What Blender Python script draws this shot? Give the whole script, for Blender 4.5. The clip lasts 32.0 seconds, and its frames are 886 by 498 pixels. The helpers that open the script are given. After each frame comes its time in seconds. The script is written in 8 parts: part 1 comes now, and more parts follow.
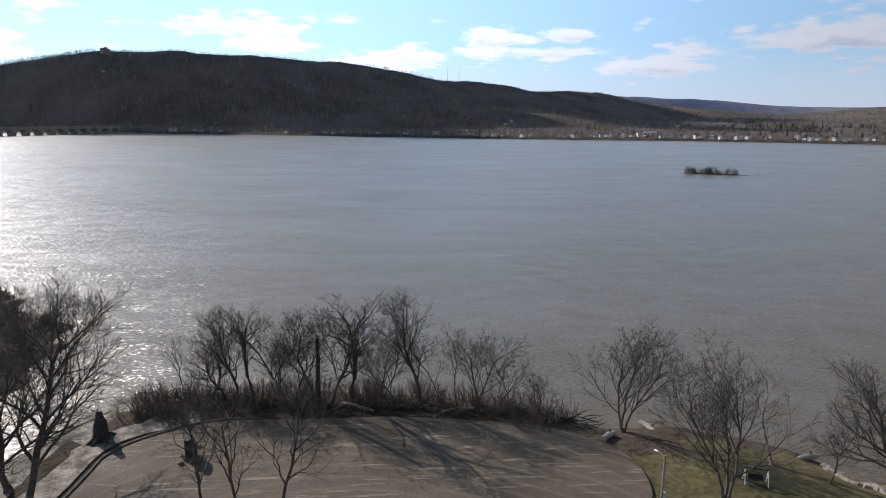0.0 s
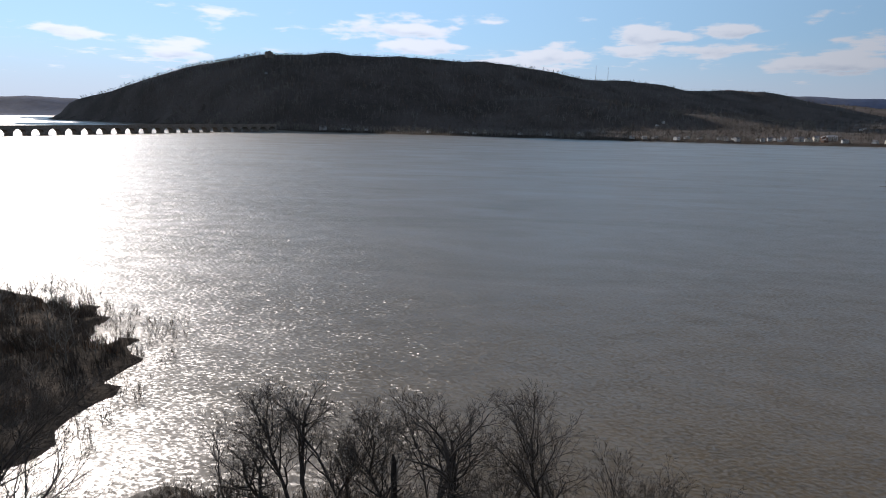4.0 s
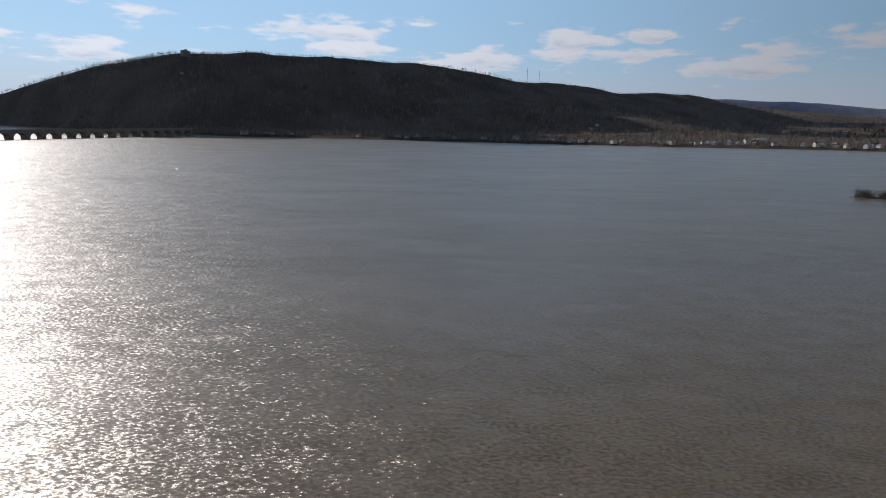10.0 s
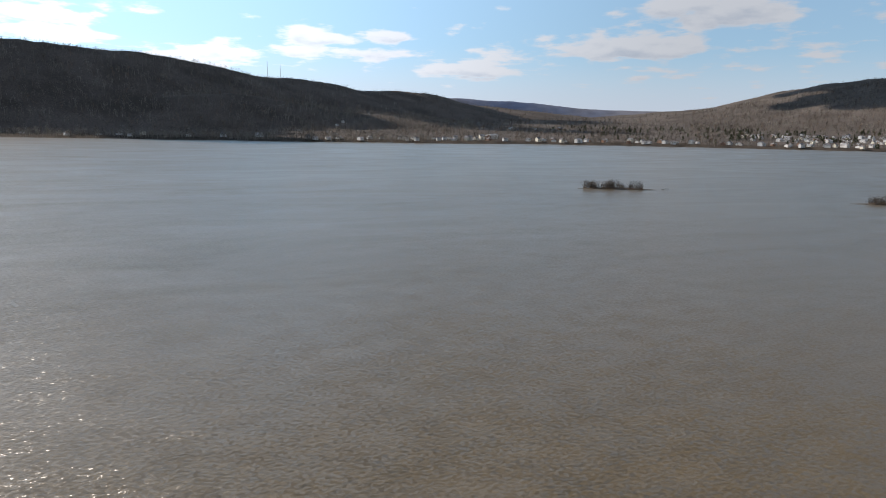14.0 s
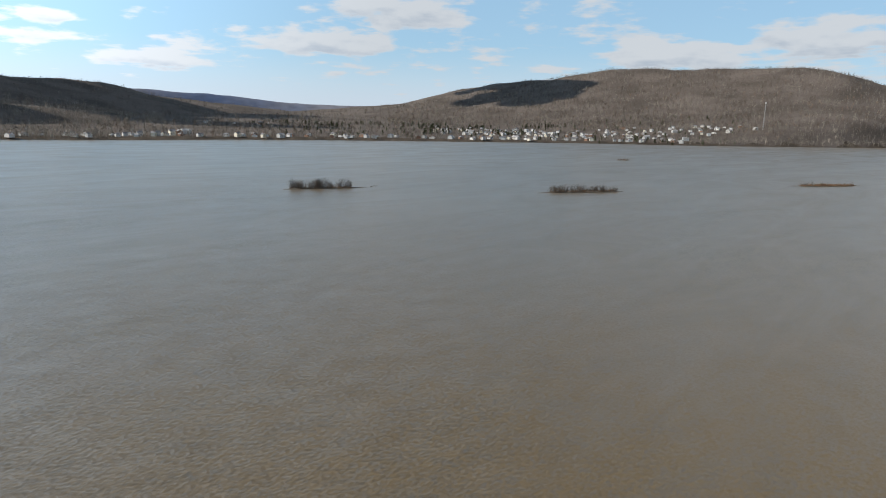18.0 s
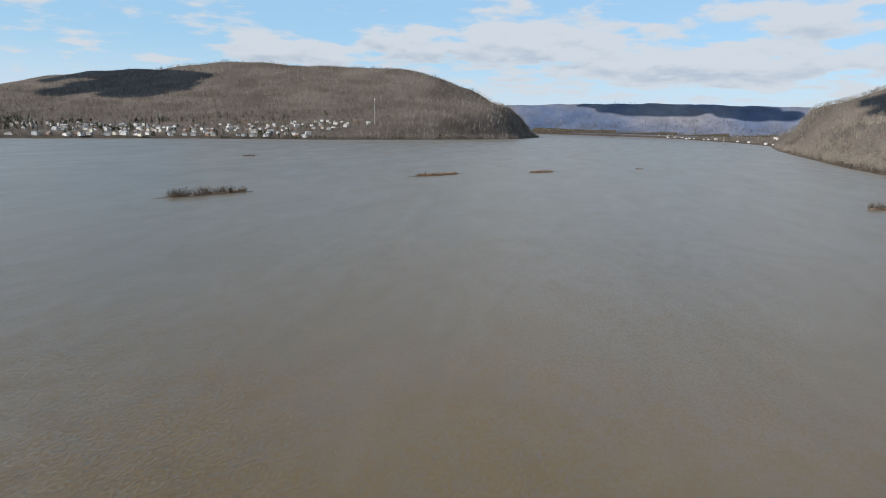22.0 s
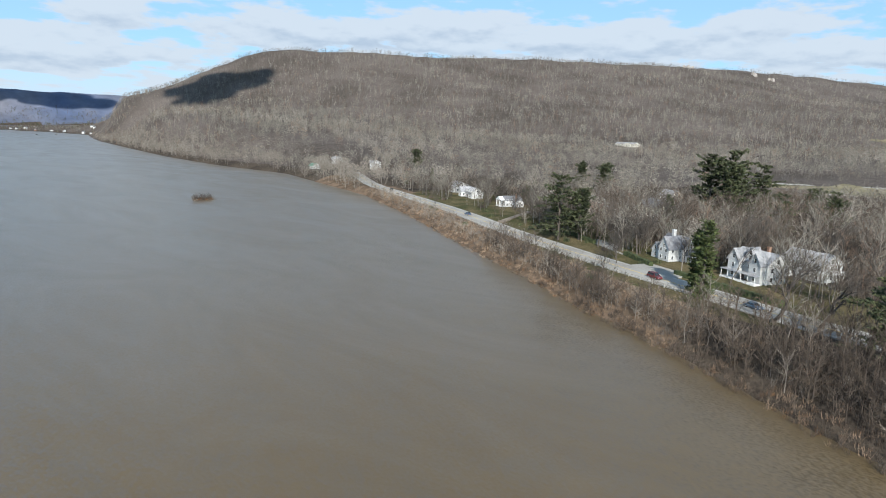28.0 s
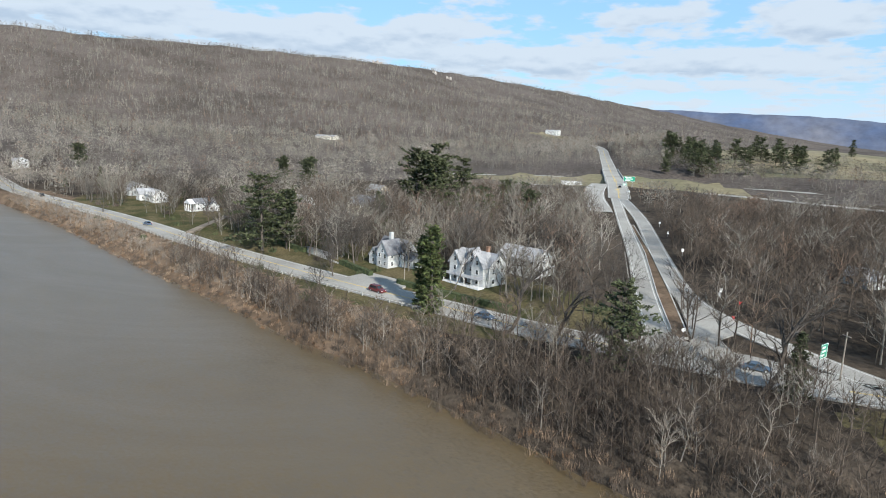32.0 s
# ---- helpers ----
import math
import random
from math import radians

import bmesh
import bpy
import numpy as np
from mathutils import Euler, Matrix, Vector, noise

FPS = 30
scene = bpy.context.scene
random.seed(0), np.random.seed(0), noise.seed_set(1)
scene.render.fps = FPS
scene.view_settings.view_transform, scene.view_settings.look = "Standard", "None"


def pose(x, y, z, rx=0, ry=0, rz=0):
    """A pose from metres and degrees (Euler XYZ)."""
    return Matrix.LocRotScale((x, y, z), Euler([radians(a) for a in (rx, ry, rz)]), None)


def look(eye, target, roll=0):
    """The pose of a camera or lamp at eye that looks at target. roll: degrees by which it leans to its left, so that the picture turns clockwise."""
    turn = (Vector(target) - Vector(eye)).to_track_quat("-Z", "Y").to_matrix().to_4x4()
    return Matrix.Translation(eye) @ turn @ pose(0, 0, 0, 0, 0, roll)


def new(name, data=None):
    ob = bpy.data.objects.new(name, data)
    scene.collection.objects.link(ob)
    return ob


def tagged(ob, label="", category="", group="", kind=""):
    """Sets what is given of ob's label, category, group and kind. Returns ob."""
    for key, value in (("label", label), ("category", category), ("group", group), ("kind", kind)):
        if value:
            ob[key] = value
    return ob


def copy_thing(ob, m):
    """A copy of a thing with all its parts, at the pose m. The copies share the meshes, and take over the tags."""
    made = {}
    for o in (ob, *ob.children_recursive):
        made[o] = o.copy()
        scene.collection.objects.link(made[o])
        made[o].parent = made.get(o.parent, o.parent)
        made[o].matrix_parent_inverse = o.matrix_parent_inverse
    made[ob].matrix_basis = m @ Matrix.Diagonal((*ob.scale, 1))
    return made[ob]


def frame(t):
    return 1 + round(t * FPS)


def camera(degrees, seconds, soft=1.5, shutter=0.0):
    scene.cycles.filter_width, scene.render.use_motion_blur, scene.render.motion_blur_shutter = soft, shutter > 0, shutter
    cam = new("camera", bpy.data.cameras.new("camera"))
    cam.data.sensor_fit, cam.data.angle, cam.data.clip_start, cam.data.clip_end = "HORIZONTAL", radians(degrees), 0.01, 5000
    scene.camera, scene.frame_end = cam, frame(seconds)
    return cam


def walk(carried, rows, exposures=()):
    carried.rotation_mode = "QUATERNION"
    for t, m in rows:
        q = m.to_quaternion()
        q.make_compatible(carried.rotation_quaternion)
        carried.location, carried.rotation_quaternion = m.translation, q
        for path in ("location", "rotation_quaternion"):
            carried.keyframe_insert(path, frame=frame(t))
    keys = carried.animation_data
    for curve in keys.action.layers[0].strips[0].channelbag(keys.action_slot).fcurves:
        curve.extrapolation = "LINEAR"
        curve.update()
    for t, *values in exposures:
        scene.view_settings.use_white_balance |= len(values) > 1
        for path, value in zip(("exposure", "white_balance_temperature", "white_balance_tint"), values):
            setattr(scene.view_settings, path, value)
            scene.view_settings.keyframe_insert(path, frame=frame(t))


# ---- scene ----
cam = camera(70.42, 32.0, soft=1.0)
PATH = [  # seconds, eye x, y, z, heading from north, pitch, lean
    (0, 122.15, -98.91, 40.21, -85.854, -11.971, 0.614),
    (0.5, 118.61, -98.68, 40.02, -85.810, -11.950, 0.568),
    (1, 114.83, -98.40, 39.86, -85.798, -11.948, 0.611),
    (1.5, 111.03, -98.29, 39.76, -85.760, -11.957, 0.647),
    (2, 107.13, -98.13, 39.67, -85.734, -11.948, 0.660),
    (2.5, 103.12, -97.91, 39.62, -85.717, -11.950, 0.641),
    (3, 98.90, -97.84, 39.63, -88.983, -11.970, 0.677),
    (3.5, 94.46, -98.18, 39.59, -94.119, -12.032, 0.772),
    (4, 90.11, -98.80, 39.64, -98.529, -12.097, 0.902),
    (4.5, 85.89, -99.62, 39.74, -102.169, -12.129, 0.866),
    (6.5, 65.89, -100.17, 41.82, -104.943, -12.122, 1.072),
    (7, 61.84, -100.82, 42.26, -103.985, -12.096, 1.037),
    (7.5, 57.08, -101.10, 42.42, -102.714, -12.087, 1.037),
    (8, 52.41, -101.75, 42.41, -100.073, -12.019, 1.114),
    (8.5, 47.81, -102.60, 42.25, -98.090, -11.988, 1.065),
    (9, 43.08, -103.57, 42.00, -96.357, -11.929, 0.993),
    (9.5, 38.14, -104.43, 41.71, -94.558, -11.870, 0.897),
    (10, 33.19, -105.01, 41.43, -92.457, -11.829, 0.850),
    (10.5, 28.41, -105.08, 41.21, -89.511, -11.826, 0.914),
    (11, 23.99, -104.45, 41.04, -86.756, -11.807, 1.000),
    (11.5, 19.74, -103.62, 40.86, -84.216, -11.834, 1.066),
    (12, 15.43, -102.96, 40.74, -81.739, -11.800, 1.055),
    (12.5, 11.31, -102.11, 40.70, -79.350, -11.811, 1.103),
    (13, 7.38, -101.04, 40.64, -76.963, -11.782, 1.105),
    (13.5, 3.45, -100.01, 40.54, -73.798, -11.751, 1.108),
    (14, -0.47, -98.95, 40.47, -69.977, -11.710, 1.134),
    (14.5, -4.25, -97.60, 40.41, -66.198, -11.676, 1.231),
    (15, -7.59, -95.75, 40.47, -62.471, -11.648, 1.259),
    (15.5, -11.05, -93.58, 40.56, -58.949, -11.634, 1.295),
    (17.5, -23.98, -83.61, 40.85, -47.027, -11.658, 1.428),
    (18, -26.77, -81.08, 40.91, -43.728, -11.664, 1.431),
    (18.5, -29.41, -78.27, 40.91, -40.333, -11.641, 1.518),
    (19, -31.84, -75.25, 40.83, -36.927, -11.614, 1.588),
    (19.5, -33.92, -72.02, 40.74, -33.312, -11.589, 1.627),
    (20, -35.86, -68.67, 40.60, -29.601, -11.519, 1.672),
    (20.5, -37.74, -65.26, 40.51, -25.547, -11.471, 1.736),
    (21, -39.20, -61.88, 40.54, -20.757, -11.401, 1.703),
    (21.5, -40.54, -58.27, 40.63, -15.773, -11.345, 1.726),
    (22, -41.32, -54.38, 40.68, -10.782, -11.253, 1.748),
    (22.5, -41.57, -50.66, 40.80, -5.679, -11.174, 1.703),
    (23, -41.58, -47.43, 41.04, 0.000, -11.078, 1.675),
    (23.5, -41.40, -44.37, 41.16, 6.285, -10.969, 1.674),
    (24, -40.86, -40.76, 41.26, 12.599, -10.833, 1.667),
    (24.5, -39.79, -37.27, 41.46, 18.830, -10.746, 1.568),
    (25, -38.52, -34.55, 41.80, 24.915, -10.661, 1.503),
    (25.5, -36.78, -32.16, 42.22, 30.761, -10.627, 1.418),
    (27.5, -28.69, -19.99, 44.06, 43.486, -10.643, 1.428),
    (28, -26.41, -17.16, 44.07, 45.381, -10.663, 1.511),
    (28.5, -23.84, -14.56, 43.97, 49.494, -10.623, 1.525),
    (29, -21.23, -11.97, 43.81, 52.605, -10.603, 1.606),
    (29.5, -18.03, -9.72, 43.59, 53.525, -10.643, 1.665),
    (30, -14.86, -7.32, 43.54, 57.207, -10.628, 1.686),
    (30.5, -11.55, -5.00, 43.73, 61.058, -10.628, 1.767),
    (31, -8.02, -3.17, 43.87, 64.725, -10.612, 1.772),
    (31.5, -4.05, -1.40, 43.99, 68.338, -10.598, 1.849),
    (32, -0.00, 0.00, 44.26, 72.050, -10.576, 1.903),
]


def gaze(x, y, z, heading, pitch, lean):
    h, p = radians(heading), radians(pitch)
    way = Vector((math.sin(h) * math.cos(p), math.cos(h) * math.cos(p), math.sin(p)))
    return look((x, y, z), Vector((x, y, z)) + way, lean)


EXPOSURES = [(t, s, 6150 if t < 5 else 5850 if t < 10 else 6450 if t < 23 else 6000 if t < 25 else 5900, 17 if t < 15 else 11 if t < 25 else 8) for t, s in ((0, 0.08), (2.5, 0.08), (4, -0.5), (6.5, -1.5), (8, -1.62), (9, -1.25), (10.5, -0.56), (12, -0.1), (13, 0.0), (15.5, 0.18), (20, 0.3), (24, 0.38), (28, 0.48), (32, 0.52))]
walk(cam, [(r[0], gaze(*r[1:])) for r in PATH], EXPOSURES)

# ---- daylight: a low winter sun in the south-west, broken cloud ----
SUN_AZ, SUN_EL = -134.0, 29.5
world = bpy.data.worlds.new("sky")
scene.world = world
world.use_nodes = True


def wire(tree, kind, ins=None, **props):
    n = tree.nodes.new(kind)
    if "operation" in props:
        n.operation = props["operation"]
    if "data_type" in props:
        n.data_type = props["data_type"]
    if "smooth" in props:
        n.interpolation_type = 'SMOOTHSTEP'
    for k, v in (ins or {}).items():
        if isinstance(v, bpy.types.NodeSocket):
            tree.links.new(v, n.inputs[k])
        else:
            n.inputs[k].default_value = v
    return n


CLOUDS = ((-128.8, 5.7, 2.4, 0.8), (-121.8, 4.6, 4.4, 1.1), (-102.6, 7.0, 5.4, 0.9), (-101.0, 5.6, 4.7, 0.8), (-90.5, 4.8, 6.0, 1.1), (-81.0, 6.7, 4.4, 0.9), (-75.0, 6.9, 2.2, 0.7), (-79.6, 5.4, 6.4, 0.6), (-67.8, 4.3, 5.2, 1.3),
          (-54.5, 6.2, 9.5, 1.4), (-47.5, 9.0, 9.0, 1.5), (-25.2, 5.7, 6.5, 1.4), (-14.0, 6.6, 6.0, 1.5), (-4.0, 6.8, 9.0, 2.0), (10.0, 5.2, 14.0, 1.7), (18.0, 8.2, 5.0, 1.6), (31.0, 8.0, 7.0, 1.8), (43.0, 8.4, 9.0, 2.3),
          (60.0, 7.6, 11.0, 2.0), (70.0, 8.4, 7.0, 1.5), (79.0, 6.4, 11.0, 1.5), (88.0, 9.9, 5.0, 1.3), (94.0, 6.2, 10.0, 1.3), (101.0, 9.0, 5.0, 1.6))  # bearing, height, half width, half height


def build_sky():
    t = world.node_tree
    t.nodes.clear()
    sky = wire(t, "ShaderNodeTexSky")
    sky.sky_type, sky.sun_disc, sky.sun_elevation, sky.sun_rotation = "NISHITA", False, radians(SUN_EL), radians(SUN_AZ)
    sky.altitude, sky.air_density, sky.dust_density, sky.ozone_density = 100, 1.0, 0.2, 2.6
    co = wire(t, "ShaderNodeTexCoord")
    s = wire(t, "ShaderNodeSeparateXYZ", {0: co.outputs["Generated"]})
    rich = wire(t, "ShaderNodeHueSaturation", {"Hue": 0.515, "Saturation": 1.1, "Value": 1.12, "Color": sky.outputs[0]})

    def calc(op, a, b=0.0, c=0.0):
        return wire(t, "ShaderNodeMath", {0: a, 1: b, 2: c}, operation=op).outputs[0]

    def ramp(v, a, b, lo, hi, soft=True):
        return wire(t, "ShaderNodeMapRange", {0: v, 1: a, 2: b, 3: lo, 4: hi}, **({"smooth": True} if soft else {})).outputs[0]

    bearing = calc("MULTIPLY", calc("ARCTAN2", s.outputs[0], s.outputs[1]), 57.2958)
    height = calc("MULTIPLY", calc("ARCSINE", s.outputs[2]), 57.2958)
    # the cloud layer drawn out towards the horizon
    inv = calc("DIVIDE", 1.0, calc("ADD", calc("MAXIMUM", s.outputs[2], 0.0), 0.085))
    layer = wire(t, "ShaderNodeCombineXYZ", {0: calc("MULTIPLY", s.outputs[0], inv), 1: calc("MULTIPLY", s.outputs[1], inv), 2: 3.7})
    puffs = wire(t, "ShaderNodeTexNoise", {"Vector": layer.outputs[0], "Scale": 2.3, "Detail": 6.0, "Roughness": 0.56}).outputs["Fac"]
    flat = wire(t, "ShaderNodeCombineXYZ", {0: bearing, 1: calc("MULTIPLY", height, 2.6), 2: 0.0})
    rag = wire(t, "ShaderNodeTexNoise", {"Vector": flat.outputs[0], "Scale": 0.31, "Detail": 5.0, "Roughness": 0.5}).outputs["Fac"]
    lift = wire(t, "ShaderNodeVectorMath", {0: flat.outputs[0], 1: (0.0, 1.5, 0.0)}, operation="ADD")
    rag_up = wire(t, "ShaderNodeTexNoise", {"Vector": lift.outputs[0], "Scale": 0.31, "Detail": 4.0, "Roughness": 0.5}).outputs["Fac"]
    # the larger heaps, each with a lit top and a grey base
    plain = wire(t, "ShaderNodeCombineXYZ", {0: bearing, 1: height, 2: 0.0}).outputs[0]
    heap, belly = 0.0, 0.0
    for az, el, w, h in CLOUDS:
        q = wire(t, "ShaderNodeVectorMath", {0: plain, 1: (1 / w, 1 / h, 0), 2: (-az / w, -el / h, 0)}, operation="MULTIPLY_ADD").outputs[0]
        n = wire(t, "ShaderNodeVectorMath", {0: q}, operation="LENGTH").outputs["Value"]
        one = ramp(n, 0.0, 1.35, 1.0, 0.0)
        low = wire(t, "ShaderNodeVectorMath", {0: q, 1: (0, -1, 0)}, operation="DOT_PRODUCT").outputs["Value"]
        belly = calc("MULTIPLY_ADD", one, low, belly)
        heap = calc("MAXIMUM", heap, one)
    # small cloud thickens towards the north and east and along the horizon, blue stays higher up
    more = ramp(bearing, -80.0, 20.0, -0.12, 0.05)
    band = calc("MULTIPLY", ramp(height, 0.8, 4.5, 0.0, 1.0), ramp(height, 6.0, 13.0, 1.0, 0.25))
    # higher up the west is clear, the east stays broken cloud as far as the zenith
    open_sky = calc("MAXIMUM", ramp(bearing, -70.0, 0.0, 1.0, 0.0), ramp(height, 38.0, 60.0, 0.0, 1.0))
    high = calc("MULTIPLY", ramp(height, 11.0, 22.0, 0.0, 1.0), calc("MULTIPLY_ADD", open_sky, -0.34, 0.12))
    loose = calc("ADD", calc("ADD", puffs, high), calc("MULTIPLY_ADD", band, 0.13, more))
    both = calc("ADD", calc("MULTIPLY", heap, 0.42), calc("MULTIPLY_ADD", calc("SUBTRACT", rag, 0.5), 0.75, loose))
    cover = ramp(both, 0.59, 0.79, 0.0, 0.94)
    grey = calc("ADD", calc("MULTIPLY", belly, 0.85), calc("MULTIPLY", calc("SUBTRACT", rag_up, rag), 1.5))
    thick = calc("MULTIPLY", ramp(grey, -0.12, 0.62, 0.0, 1.0), ramp(both, 0.68, 0.86, 0.1, 1.0))
    tone = wire(t, "ShaderNodeMix", {0: thick, 6: (5.2, 5.5, 5.75, 1), 7: (3.7, 4.2, 4.8, 1)}, data_type="RGBA")
    # cloud and milk shine brighter towards the sun
    e0, a0 = radians(SUN_EL), radians(SUN_AZ)
    to_sun = wire(t, "ShaderNodeVectorMath", {0: co.outputs["Generated"], 1: (math.sin(a0) * math.cos(e0), math.cos(a0) * math.cos(e0), math.sin(e0))}, operation="DOT_PRODUCT").outputs["Value"]
    glow, glow2 = ramp(to_sun, 0.1, 1.0, 1.0, 2.55), ramp(to_sun, 0.1, 1.0, 1.0, 2.35)
    tone = wire(t, "ShaderNodeVectorMath", {0: tone.outputs[2], "Scale": glow}, operation="SCALE")
    milk = wire(t, "ShaderNodeVectorMath", {0: (5.0, 5.7, 6.5), "Scale": ramp(to_sun, 0.1, 1.0, 1.0, 1.75)}, operation="SCALE")
    fade = calc("MULTIPLY", glow2, ramp(s.outputs[2], 0.20, 0.62, 1.0, 0.22, False))
    blue = wire(t, "ShaderNodeVectorMath", {0: (3.05, 5.05, 6.55), "Scale": fade}, operation="SCALE")
    clear = wire(t, "ShaderNodeMix", {0: 0.72, 6: rich.outputs[0], 7: blue.outputs[0]}, data_type="RGBA")
    # thin milk along the horizon
    pale = wire(t, "ShaderNodeMix", {0: ramp(s.outputs[2], 0.0, 0.115, 0.9, 0.0), 6: clear.outputs[2], 7: milk.outputs[0]}, data_type="RGBA")
    mix = wire(t, "ShaderNodeMix", {0: cover, 6: pale.outputs[2], 7: tone.outputs[0]}, data_type="RGBA")
    bg = wire(t, "ShaderNodeBackground", {"Color": mix.outputs[2], "Strength": 0.1})
    wire(t, "ShaderNodeOutputWorld", {"Surface": bg.outputs[0]})


build_sky()
sun_lamp = bpy.data.lights.new("sun", "SUN")
sun_lamp.energy, sun_lamp.angle, sun_lamp.color = 5.0, radians(0.6), (1.0, 0.91, 0.77)
sun = new("sun", sun_lamp)
a_, e_ = radians(SUN_AZ), radians(SUN_EL)
SUN_DIR = Vector((math.sin(a_) * math.cos(e_), math.cos(a_) * math.cos(e_), math.sin(e_)))
sun.matrix_world = look(SUN_DIR * 1000, (0, 0, 0))

# ---- materials ----


def surf(name, a, b, scale=1.0, rough=0.8, bump=0.0, fine=9.0, dist=0.05, metal=0.0, island=0.0, rand=0.0, stretch=(1, 1, 1),
         world_space=False, low=0.38, high=0.62, spec=0.5, grain=0.28):
    """Two tones in patches, a finer grain over them, and a relief from the grain."""
    m = bpy.data.materials.new(name)
    m.use_nodes = True
    t = m.node_tree
    t.nodes.clear()
    src = wire(t, "ShaderNodeNewGeometry").outputs["Position"] if world_space else wire(t, "ShaderNodeTexCoord").outputs["Object"]
    mp = wire(t, "ShaderNodeMapping", {"Vector": src, "Scale": stretch})
    n1 = wire(t, "ShaderNodeTexNoise", {"Vector": mp.outputs[0], "Scale": scale, "Detail": 4.0, "Roughness": 0.6})
    n2 = wire(t, "ShaderNodeTexNoise", {"Vector": mp.outputs[0], "Scale": scale * fine, "Detail": 3.0, "Roughness": 0.65})
    f = wire(t, "ShaderNodeMapRange", {0: n1.outputs["Fac"], 1: low, 2: high, 3: 0.0, 4: 1.0})
    col = wire(t, "ShaderNodeMix", {0: f.outputs[0], 6: (*a, 1), 7: (*b, 1)}, data_type="RGBA")
    g = wire(t, "ShaderNodeMapRange", {0: n2.outputs["Fac"], 1: 0.25, 2: 0.75, 3: 1 - grain, 4: 1 + grain})
    value = g.outputs[0]
    if island:
        r = wire(t, "ShaderNodeMapRange", {0: wire(t, "ShaderNodeNewGeometry").outputs["Random Per Island"], 1: 0, 2: 1, 3: 1 - island, 4: 1 + island})
        value = wire(t, "ShaderNodeMath", {0: value, 1: r.outputs[0]}, operation="MULTIPLY").outputs[0]
    if rand:
        r = wire(t, "ShaderNodeMapRange", {0: wire(t, "ShaderNodeObjectInfo").outputs["Random"], 1: 0, 2: 1, 3: 1 - rand, 4: 1 + rand})
        value = wire(t, "ShaderNodeMath", {0: value, 1: r.outputs[0]}, operation="MULTIPLY").outputs[0]
    hsv = wire(t, "ShaderNodeHueSaturation", {"Value": value, "Color": col.outputs[2]})
    bs = wire(t, "ShaderNodeBsdfPrincipled", {"Base Color": hsv.outputs[0], "Roughness": rough, "Metallic": metal, "Specular IOR Level": spec})
    if bump:
        bp = wire(t, "ShaderNodeBump", {"Strength": bump, "Distance": dist, "Height": n2.outputs["Fac"]})
        t.links.new(bp.outputs[0], bs.inputs["Normal"])
    wire(t, "ShaderNodeOutputMaterial", {"Surface": bs.outputs[0]})
    return m


